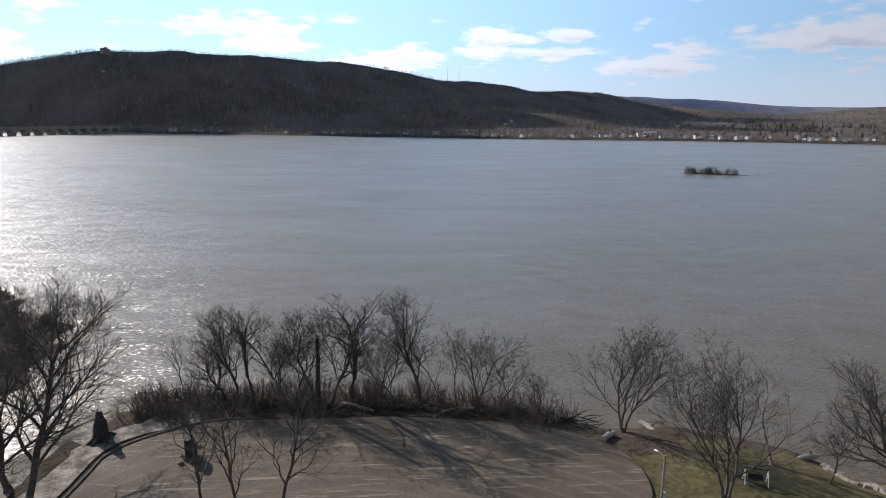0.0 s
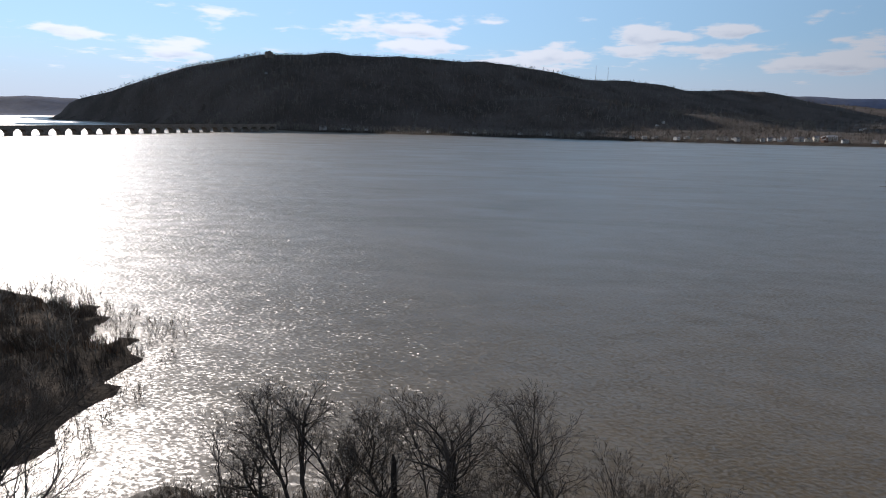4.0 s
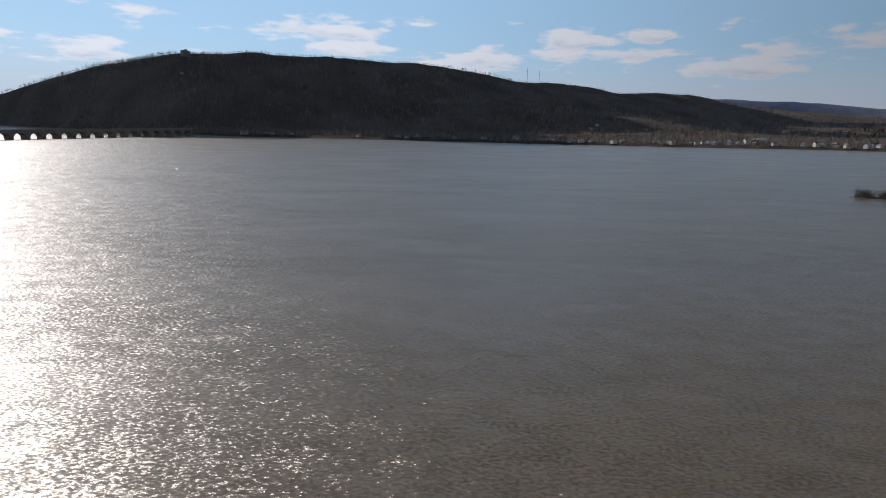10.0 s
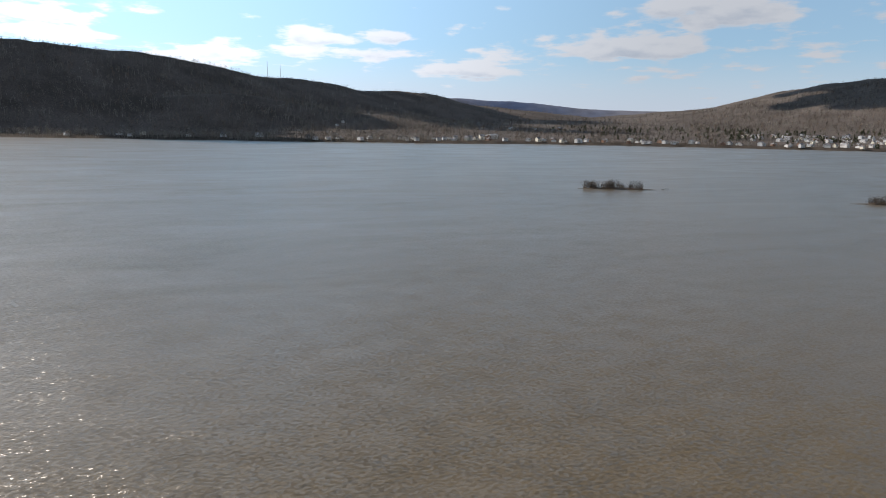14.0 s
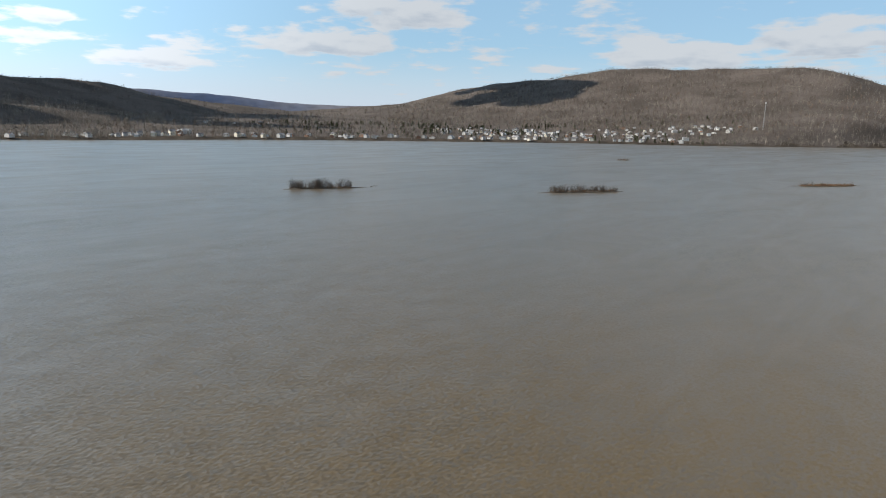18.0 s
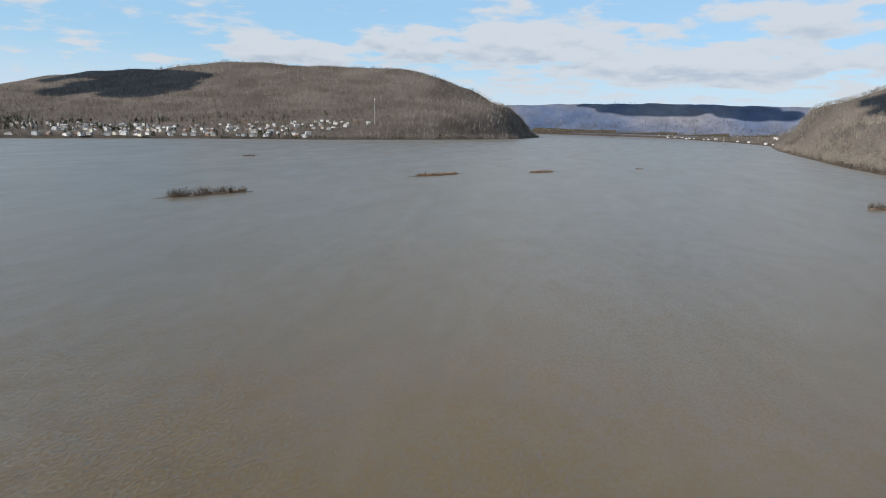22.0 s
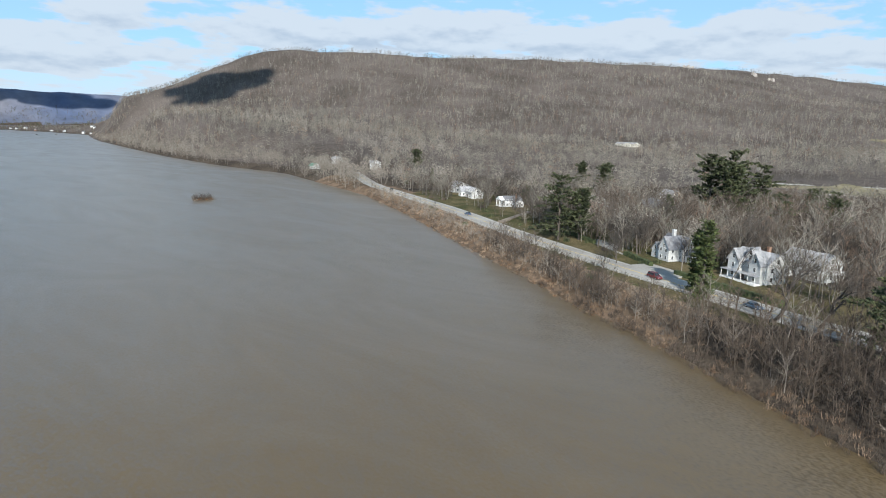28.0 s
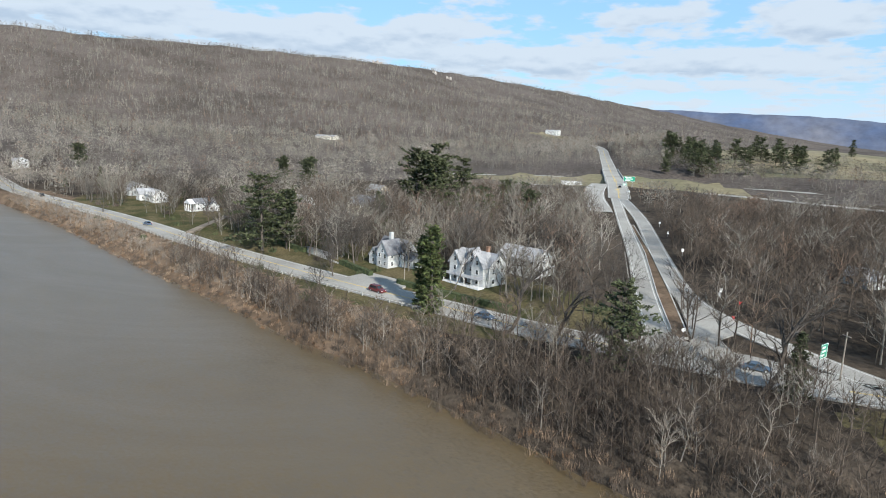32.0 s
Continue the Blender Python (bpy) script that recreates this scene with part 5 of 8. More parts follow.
X, Y, rs = on_line([(121, 14, 0), (114, -8, 0), (108, -30, 0), (107, -58, 0)], 130, 77, -2.5, 14)
ok = along(RIVER_ROAD, X, Y)[0] > 6.6
X, Y = X[ok], Y[ok]
scatter("junction_trees", MID, X, Y, rs.uniform(0.4, 0.72, len(X)), [THICKET, WOODS], "dark bare trees between the junction and the river", "trees", 29, mat_of=tones(rs, len(X), 0.25))
X, Y, rs = on_line(BANK_LINE[:6], 300, 79, -2.2, 3.5)
scatter("overhanging_brush", BRUSHES, X, Y, rs.uniform(0.45, 1.0, 300), [THICKET, BRUSH], "dark brush hanging over the water's edge", "brush", 31, z=np.maximum(ground(X, Y), -0.2), mat_of=tones(rs, 300, 0.15))
X, Y, rs = on_line([(340, 470), (285, 380), (257, 328), (240, 292)], 190, 80, -60, 34)
ok = free_ground(X, Y, 3.0, False) & (along(EAST, X, Y)[0] > 3)
X, Y = X[ok], Y[ok]
scatter("road_end_trees", MID, X, Y, rs.uniform(0.55, 1.0, len(X)), [WOODS, BRUSH_GREY, THICKET], "pale bare trees round the houses at the road's end", "trees", 32, mat_of=rs.choice(3, len(X), p=(0.4, 0.35, 0.25)))
X, Y, rs = on_line(BANK_LINE, 1100, 59, -1.2, 4.5)
scatter("water_edge_weeds", WEEDS, X, Y, rs.uniform(0.4, 0.95, 1100), [BRUSH, THICKET, REED], "dry matted weeds hanging over the water's edge", "weeds", 20, z=np.maximum(ground(X, Y), -0.1), mat_of=rs.choice(3, 1100, p=(0.25, 0.6, 0.15)))
X, Y, rs = on_line(FAR_SHORE, 350, 60, 3, 150, -1)
X2, Y2, _ = on_line(UPPER_SHORE, 650, 61, 3, 170)
X, Y = np.r_[X, X2], np.r_[Y, Y2]
scatter("distant_shore_woods", FAR_W, X, Y, rs.uniform(0.6, 1.2, 1000), [WOODS, THICKET, NEEDLES], "low belt of trees on the distant shore", "woods", 21, mat_of=rs.choice(3, 1000, p=(0.35, 0.45, 0.2)))
X, Y, rs = on_line(LOWLAND, 1500, 82, -120, 120)
scatter("lowland_woods", FAR_W, X, Y, rs.uniform(0.7, 1.4, 1500), [THICKET, NEEDLES], "dark wooded lowland on the distant shore", "woods", 34, mat_of=tones(rs, 1500, 0.5))
# the wooded spit beyond the creek
X, Y, rs = on_line([(60, -162), (14, -163), (-4, -170), (-20, -192), (-22, -230)], 280, 55, -3, 26, -1)
X, Y = np.where(Y > -160, X, X), Y
ok = ground(X, Y) > 0.05
X, Y = X[ok], Y[ok]
scatter("spit_brush", BRUSHES, X, Y, rs.uniform(0.6, 1.4, len(X)), [THICKET, WOODS], "dark tangled brush on the wooded spit", "brush", 14, mat_of=tones(rs, len(X), 0.3))
X, Y, rs = on_line([(60, -162), (14, -164), (-4, -171), (-20, -192), (-22, -230), (-18, -280)], 1500, 65, -3, 40, -1)
ok = ground(X, Y) > -0.4
X, Y = X[ok], Y[ok]
scatter("spit_weeds", WEEDS, X, Y, rs.uniform(0.7, 1.8, len(X)), [THICKET, REED], "matted dark weeds covering the wooded spit", "weeds", 23, mat_of=tones(rs, len(X), 0.2))
X, Y, rs = on_line([(60, -172), (14, -172), (0, -182), (-12, -205), (-8, -260)], 130, 56, -12, 60, -1)
ok = ground(X, Y) > 0.3
X, Y = X[ok], Y[ok]
scatter("spit_saplings", SAPLING, X, Y, rs.uniform(0.6, 1.2, len(X)), [WOODS], "bare saplings on the wooded spit", "saplings", 15)

X, Y, rs = on_line([(30, -154), (4, -161), (-9, -164), (-14, -176), (-27, -196), (-30, -215)], 130, 57, -5, 5)
scatter("flooded_bushes", BRUSHES, X, Y, rs.uniform(0.5, 1.3, 130), [THICKET], "dark bushes standing in the flood water", "bushes", 18, z=np.full(130, -0.2))
X, Y, rs = on_line([(46, -133), (38, -131), (36, -112), (37, -98), (40, -84), (46, -76)], 420, 58, -3.0, 7.5)
scatter("landing_brush", BRUSHES, X, Y, rs.uniform(0.5, 1.35, 420), [THICKET, BRUSH], "dark tangled brush along the landing's water edge", "brush", 19, z=np.maximum(ground(X, Y), -0.2), mat_of=tones(rs, 420, 0.12))

# ---- single trees by the landing ----
KIND_SHAPES = (
    ("round", 11, 15.0, None, dict(kids=(12, 8, 6, 5), trunk=0.22, open_=1.05, wob=0.17, lift=0.07, girth=0.0165)),
    ("forked", 12, 15.0, None, dict(kids=(9, 7, 5, 5), trunk=0.24, open_=0.95, stems=2, wob=0.15, lift=0.07, girth=0.017)),
    ("fan", 13, 15.0, None, dict(kids=(8, 7, 5, 5), trunk=0.18, open_=0.92, stems=3, girth=0.018, wob=0.13, lift=0.08)),
    ("gnarled", 14, 15.0, None, dict(kids=(9, 6, 6, 5), trunk=0.34, open_=1.0, wob=0.25, girth=0.023, lift=0.07)),
    ("slender", 15, 15.0, None, dict(kids=(8, 5, 5, 4), trunk=0.32, open_=0.66, wob=0.17, girth=0.0105)),
    ("broken", 16, 15.0, "pale", dict(kids=(7, 4, 4, 3), trunk=0.50, open_=1.0, wob=0.26, girth=0.013)),
    ("great", 17, 22.0, None, dict(kids=(15, 9, 7, 6), trunk=0.18, open_=0.98, wob=0.2, girth=0.0185, lift=0.08)),
    ("sycamore", 18, 20.0, "pale", dict(kids=(9, 7, 6, 4), trunk=0.25, open_=0.9, wob=0.2, girth=0.0115)),
    ("lit", 19, 15.0, None, dict(kids=(9, 6, 5, 4), trunk=0.28, open_=0.95, wob=0.24, girth=0.0135, lift=0.08)))
for key, seed, tall, tint, shape in KIND_SHAPES:
    bark = BARK_PALE if tint else None
    TREE_KINDS[key] = tree_meshes(seed, tall, bark=bark, least=0.0125, **shape)
    # the same kind with fewer, stouter twigs for places the eye never comes near
    a, b, c, d = shape["kids"]
    TREE_KINDS[key + "_off"] = tree_meshes(seed + 40, tall, bark=bark, least=0.021, **{**shape, "kids": (a, b - 2, 3, 3)})
for kind, x, y, h, turn, lean, label in (
        ("round", 41, -96, 15.0, 20, (0, 0), "rounded bare riverside tree with dark fine twigs"),
        ("gnarled", 40.5, -105.5, 16.5, 60, (0, -7), "tall bare riverside tree on a leaning trunk"),
        ("forked", 42.5, -88, 11.5, 130, (0, 0), "bare twin-stemmed tree at the water's edge"),
        ("fan", 50.5, -70.5, 14.0, 10, (0, 0), "bare tree of several stems on the landing's corner"),
        ("fan", 66.5, -65.5, 15.5, 200, (0, 0), "big bare tree with many upright limbs on the grass"),
        ("broken", 60, -56.6, 12.5, 40, (0, 3), "storm-broken tree with pale bark and stubby limbs"),
        ("slender", 64, -52.5, 10.0, 300, (0, 0), "thin young bare tree beside the stone edging"),
        ("great", 65.5, -45.5, 14.5, 140, (0, 0), "bushy dark bare tree leaning over the bank"),
        ("gnarled", 38.5, -119.5, 13.0, 250, (6, 0), "dark crooked bare tree among the brush"),
        ("slender", 39.5, -117, 12.0, 80, (0, -4), "slim bare tree among the riverside brush"),
        ("slender", 41, -113.5, 13.5, 10, (0, 3), "slim bare tree among the riverside brush"),
        ("slender", 36.5, -129, 9.5, 170, (-14, 0), "thin sapling leaning out over the water"),
        ("slender", 41.5, -93, 9.0, 210, (0, 0), "slim bare tree among the riverside brush"),
        ("slender", 42, -85, 8.0, 30, (0, 0), "slim bare tree among the riverside brush"),
        ("forked", 43.5, -79.5, 6.0, 30, (0, 0), "small bushy bare tree at the end of the brush"),
        ("lit", 66.5, -117.5, 12.5, 75, (0, 0), "bare tree with pale lit bark by the parking lot"),
        ("lit", 67, -110.5, 15.0, 320, (0, 0), "bare tree with crooked pale-lit limbs by the parking lot"),
        ("lit", 67.5, -114, 13.5, 110, (0, 4), "slim bare tree by the parking lot"),
        ("round", 38.5, -111, 12.5, 95, (0, 0), "dark bare tree among the riverside brush"), ("gnarled", 37.5, -123.5, 10.0, 15, (5, 0), "crooked bare tree over the flooded brush"),
        ("forked", 40, -101, 10.0, 205, (0, 0), "bare twin-stemmed tree among the riverside brush"), ("slender", 43, -99, 11.0, 265, (0, 2), "slim bare tree among the riverside brush"),
        ("slender", 42.5, -91, 10.5, 145, (0, -3), "slim bare tree among the riverside brush"), ("fan", 36.5, -116, 9.0, 320, (0, 0), "low spreading bare tree at the water"),
        ("slender", 38, -107, 12.5, 190, (3, 0), "slim bare tree among the riverside brush"), 
        ("round", 38, -121.5, 13.0, 33, (0, 0), "dark bare tree among the riverside brush"), ("gnarled", 41.5, -108, 13.5, 170, (0, 5), "crooked bare tree beside a leaning one"),
        ("slender", 39, -115, 14.0, 222, (0, 3), "tall slim bare tree among the riverside brush"), 
        ("slender", 37, -126, 10.0, 140, (0, -8), "thin sapling leaning over the flooded brush"), ("slender", 43.2, -83.2, 9.0, 190, (0, 0), "slim bare tree at the end of the brush"), ("gnarled", 39.5, -124.5, 9.0, 99, (0, -6), "dark crooked tree over the flooded brush"),
        ("great", 62.5, -136.5, 21.5, 40, (0, 4), "great dark bare tree leaning over the creek"), ("great", 66.5, -139.5, 19.0, 150, (0, -3), "dark many-limbed bare tree by the creek"), ("great", 60.5, -139.5, 18.5, 265, (0, 2), "dark bare tree with hanging limbs over the creek")):
    base = 22.0 if kind == "great" else 15.0
    plant(kind, x, y, h / base, turn, label=label, lean=lean, group="trees by the landing")

# ---- single trees along the river road ----
add_conifer_kind("pine", 21, 20.0, whorls=17, per=5, spread=0.46, bare=0.16, tufts=17, tuft=0.75, taper=0.42, uneven=0.5)
add_conifer_kind("spruce", 22, 20.0, whorls=30, per=6, spread=0.27, bare=0.05, droop=-0.3, tufts=9, tuft=0.65, taper=0.75, uneven=0.3)
add_conifer_kind("white_pine", 23, 20.0, whorls=16, per=5, spread=0.36, bare=0.18, droop=0.1, tufts=16, tuft=0.85, taper=0.36, uneven=0.55)
add_conifer_kind("far_pine", 25, 20.0, whorls=12, per=5, spread=0.36, bare=0.2, droop=0.05, tufts=6, tuft=1.4, taper=0.4, uneven=0.5)
add_conifer_kind("far_fir", 26, 20.0, whorls=12, per=5, spread=0.25, bare=0.05, droop=-0.1, tufts=5, tuft=1.4)
add_conifer_kind("ivied", 24, 20.0, needle=IVY, whorls=34, per=6, spread=0.155, bare=0.02, droop=-0.05, tufts=9, tuft=0.6, taper=0.28, uneven=0.45)
for kind, x, y, h, label in (
        ("pine", 173, 118, 25, "tall dark spruce on the lawn beside the road"), ("white_pine", 178, 112, 20, "dark spruce standing close to a taller one"),
        ("pine", 107, 2, 16, "broad dark green pine above the river bank"), ("white_pine", 351, 388, 16, "round-topped dark pine among bare trees"),
        ("white_pine", 365, 232, 19, "dark pine rising above the bare woods"), ("white_pine", 356, 208, 19, "dark pine rising above the bare woods"),
        ("white_pine", 283, 106, 31, "group of tall dark pines behind the houses"), ("pine", 292, 98, 33, "group of tall dark pines behind the houses"),
        ("white_pine", 276, 94, 28, "group of tall dark pines behind the houses"), ("pine", 300, 88, 26, "group of tall dark pines behind the houses"),
        ("spruce", 238, 106, 14, "young green spruce beside a grey roof"), ("spruce", 285, 330, 10, "small dark spruce near the road"),
        ("ivied", 128.5, 44, 20, "tall tree wrapped in bright green ivy at the roadside"), ("ivied", 131.5, 47, 17, "ivy-covered tree leaning on its taller neighbour"),
        ("spruce", 108, -25, 11, "dark cedar among the roadside trees"), ("pine", 250, 62, 14, "dark evergreen in the bare woods"), ("white_pine", 330, 70, 14, "dark evergreen in the bare woods")):
    plant(kind, x, y, h / 20.0, (x * 37 + y * 11) % 360, label=label, group="evergreens", name="conifer")


def leafy_crown(seed, height, n):
    """Dry leaves held in clumps round the limbs of a winter oak."""
    rnd = random.Random(seed)
    out = []
    for c in range(n // 14):
        t, a, q = rnd.random(), rnd.random() * 6.283, math.sqrt(rnd.random())
        wide = height * 0.36 * math.sin(math.pi * (0.2 + 0.72 * t)) ** 0.6
        c0 = np.array([math.cos(a) * q * wide, math.sin(a) * q * wide, height * (0.3 + 0.65 * t)])
        for k in range(14):
            p = c0 + np.array([rnd.gauss(0, 0.6), rnd.gauss(0, 0.6), rnd.gauss(0, 0.5)])
            d = np.array([rnd.gauss(0, 1), rnd.gauss(0, 1), rnd.gauss(0, 0.7)]) * 0.24
            e = np.array([rnd.gauss(0, 1), rnd.gauss(0, 1), rnd.gauss(0, 0.7)]) * 0.18
            out.append((np.array([p - d, p + e, p + d]), np.array([[0, 1, 2]])))
    return join(out)


v_, f_ = leafy_crown(5, 15.0, 2600)
TREE_KINDS["russet"] = (TREE_KINDS["round_off"][0], raw_mesh("crown", v_, f_, [WOODS_RED]))
for x, y, h in ((331, -48, 15), (318, -40, 12), (224, 61, 11), (231, 66, 9), (262, 210, 9)):
    plant("russet", x, y, h / 15.0, x * 7 % 360, label="oak that still holds its russet leaves", group="russet oaks")
rnd = random.Random(78)
for k in range(16):
    x, y = rnd.uniform(205, 330), rnd.uniform(40, 230)
    if not near_home(np.array([x]), np.array([y]), 9)[0] and free_ground(np.array([x]), np.array([y]), 4.0, False)[0]:
        plant(rnd.choice(("white_pine", "spruce", "pine")), x, y, rnd.uniform(0.4, 0.85), rnd.uniform(0, 360), label="dark evergreen among the bare trees behind the houses", group="evergreens", name="conifer")
for kind, x, y, size in (("white_pine", 345, 385, 0.9), ("spruce", 366, 231, 1.0), ("white_pine", 380, 219, 0.95), ("spruce", 300, 318, 0.6)):
    plant(kind, x, y, size, x, label="dark evergreen rising above the bare woods", group="evergreens", name="conifer")
rnd = random.Random(77)
for k in range(60):
    x, y = (rnd.uniform(590, 830), rnd.uniform(-150, -12)) if k < 48 else (rnd.uniform(640, 900), rnd.uniform(-330, -170))
    plant(rnd.choice(("far_pine", "far_pine", "far_fir")), x, y, rnd.uniform(0.8, 1.35), rnd.uniform(0, 360), label="dark pine at the edge of the golf course", group="golf course pines", name="conifer")
for kind, x, y, h, turn, label in (
        ("gnarled", 117, 15, 17, 30, "dark bare tree with heavy limbs at the roadside"), ("gnarled", 121, 25, 18, 100, "half-dead roadside tree with drooping limbs"),
        ("forked", 135, 76, 8, 10, "small pale bare tree beside the guard rail"), ("sycamore", 249, 184, 22, 200, "big white-limbed sycamore beside the portico house"),
        ("round", 149, 33, 13, 80, "bare tree on the lawn before the gabled house"), ("gnarled", 167, 50, 17, 20, "dark bare tree between two white houses"), ("slender", 166, 22, 16, 130, "slim bare tree beside a white house"), ("round", 184, 44, 18, 250, "tall bare tree behind a white house"), ("fan", 187, 24, 16, 310, "many-stemmed bare tree beside a white house"), ("slender", 141, 28, 12, 10, "slim bare tree behind the hedge"), ("gnarled", 152, 10, 16, 200, "dark crooked bare tree above the junction"), ("round", 143, 3, 14, 110, "bushy bare tree above the junction"), ("slender", 158, 58, 13, 70, "slim bare tree on the lawn"), ("fan", 166, 8, 15, 160, "many-stemmed bare tree above the junction"), ("round", 172, 100, 19, 80, "tall bare tree in a front garden"), ("round", 150, 80, 11, 140, "bare tree on the lawn above the hedge"),
        ("fan", 160, 86, 9, 240, "low pale bare tree on the lawn"), ("gnarled", 108, -20, 20, 75, "tall half-dead tree with broken upper limbs"),
        ("sycamore", 275, 236, 18, 20, "pale bare tree behind the white house"), ("round", 300, 250, 20, 60, "wide bare tree behind the white house"),
        ("sycamore", 190, 12, 19, 10, "pale bare tree rising from the woods"), ("sycamore", 225, 40, 20, 290, "pale bare tree rising from the woods"),
        ("sycamore", 330, -90, 22, 160, "white-barked sycamore in the woods"), ("sycamore", 300, -60, 20, 200, "white-barked sycamore in the woods"),
        ("slender", 150, 45, 15, 60, "bare tree in front of the white gabled house"), ("forked", 215, 228, 9, 30, "pale leaning tree beside the road"),
        ("round", 233, 188, 14, 0, "bare tree beside the portico house"), ("gnarled", 252, 216, 16, 45, "dark bare tree between two white houses"), ("fan", 222, 168, 10, 90, "low many-stemmed bare tree on the lawn"),
        ("round", 270, 222, 17, 140, "wide bare tree behind the white house"), ("slender", 229, 208, 12, 20, "slim bare tree on the lawn"), ("gnarled", 212, 148, 17, 260, "dark bare tree in a front garden"), ("round", 199, 138, 13, 300, "bare tree on the lawn above the road"),
        ("forked", 240, 262, 13, 70, "pale twin-stemmed tree beside the road"), ("round", 334, 328, 19, 10, "wide bare tree rising from the woods"), ("gnarled", 296, 200, 18, 190, "dark bare tree rising from the woods"), ("sycamore", 186, 118, 17, 220, "pale-limbed bare tree in a front garden"),
        ("round", 265, 330, 12, 30, "bare tree on the bank at the road's bend"), ("forked", 250, 327, 11, 95, "pale bare tree on the bank at the road's bend")):
    base = 20.0 if kind == "sycamore" else 15.0
    plant(kind + "_off", x, y, h / base, turn, label=label, group="roadside trees")

rnd = random.Random(88)
made = 0
while made < 34:
    u, off = rnd.random(), rnd.uniform(-16, 34)
    x, y = 150 + 130 * u + off * 0.9, 55 + 215 * u - off * 0.45
    X, Y = np.array([x]), np.array([y])
    if near_home(X, Y, 11)[0] or not free_ground(X, Y, 4.0, False)[0] or along(RIVER_ROAD, X, Y)[0][0] < 11:
        continue
    kind, label = rnd.choice((("gnarled", "dark spreading bare tree in a garden"), ("round", "tall bare tree with a rounded crown in a garden"), ("forked", "bare twin-stemmed garden tree"), ("sycamore", "pale-limbed bare tree among the houses"), ("fan", "many-stemmed bare garden tree")))
    plant(kind + "_off", x, y, rnd.uniform(0.55, 1.15), rnd.uniform(0, 360), label=label, group="garden trees")
    made += 1
SHRUBBERY = [blades(420 + i, 1.6, 60, 0.13) for i in range(4)]
X, Y, rs = on_line([(146, 60), (170, 108), (208, 176), (246, 250)], 70, 75, -8, 26, -1)
ok = free_ground(X, Y, 2.0, False) & ~near_home(X, Y, 7)
X, Y = X[ok], Y[ok]
scatter("garden_shrubs", SHRUBBERY, X, Y, rs.uniform(0.6, 1.5, len(X)), [NEEDLES, THICKET], "low evergreen and bare shrubs on the lawns", "shrubs", 27, mat_of=tones(rs, len(X), 0.4))

# ---- houses ----
SIDING = surf("white_clapboard", (0.46, 0.46, 0.455), (0.58, 0.58, 0.57), 0.5, 0.7, 0.15, 9, 0.01, stretch=(1, 1, 6), rand=0.08)
SIDING_CREAM = surf("cream_siding", (0.58, 0.54, 0.44), (0.68, 0.64, 0.54), 0.5, 0.7, 0.15, 9, 0.01, stretch=(1, 1, 6), rand=0.1)
BRICKWORK = surf("brown_brick", (0.20, 0.11, 0.075), (0.30, 0.19, 0.13), 1.2, 0.9, 0.4, 8, 0.02)
FIELDSTONE = surf("tan_fieldstone", (0.28, 0.22, 0.16), (0.42, 0.35, 0.27), 0.9, 0.9, 0.6, 6, 0.04)
SLATE = surf("grey_slate_roof", (0.115, 0.115, 0.125), (0.20, 0.20, 0.21), 0.6, 0.75, 0.5, 9, 0.03, rand=0.2)
SHINGLE = surf("pale_grey_shingles", (0.26, 0.26, 0.27), (0.36, 0.36, 0.37), 0.6, 0.85, 0.5, 9, 0.03, rand=0.2)
REDROOF = surf("red_brown_roof", (0.22, 0.09, 0.06), (0.30, 0.14, 0.10), 0.6, 0.85, 0.5, 9, 0.03)
GREENROOF = surf("green_metal_roof", (0.05, 0.30, 0.20), (0.08, 0.38, 0.27), 0.6, 0.5, 0.2, 9, 0.02)
TRIM = surf("white_trim_paint", (0.70, 0.70, 0.69), (0.80, 0.80, 0.79), 1.0, 0.55, 0.1, 9, 0.005)
GLASS = surf("dark_window_glass", (0.015, 0.018, 0.022), (0.035, 0.040, 0.048), 0.4, 0.08, 0, 5, spec=0.8)
DOORPAINT = surf("dark_door_paint", (0.05, 0.035, 0.03), (0.08, 0.05, 0.04), 1.0, 0.5, 0.1, 8, 0.005)
HEDGE = surf("clipped_hedge", (0.030, 0.045, 0.015), (0.070, 0.085, 0.030), 0.9, 0.95, 0.9, 8, 0.15)

WINDOW_FRAME = Build()
for q in ((-0.6, -0.05, 0, -0.47, 0.05, 1.5), (0.47, -0.05, 0, 0.6, 0.05, 1.5), (-0.6, -0.05, 1.38, 0.6, 0.05, 1.5), (-0.66, -0.12, -0.08, 0.66, 0.05, 0.04), (-0.47, -0.03, 0.70, 0.47, 0.03, 0.76)):
    WINDOW_FRAME.box(*q)
WINDOW_FRAME = WINDOW_FRAME.mesh("window", TRIM)
PANE = Build().box(-0.47, -0.015, 0.04, 0.47, 0.02, 1.38).mesh("pane", GLASS)
DOOR = Build().box(-0.5, -0.06, 0, 0.5, 0.05, 2.05).box(-0.62, -0.04, 0, -0.5, 0.05, 2.2).box(0.5, -0.04, 0, 0.62, 0.05, 2.2).mesh("door", DOORPAINT)


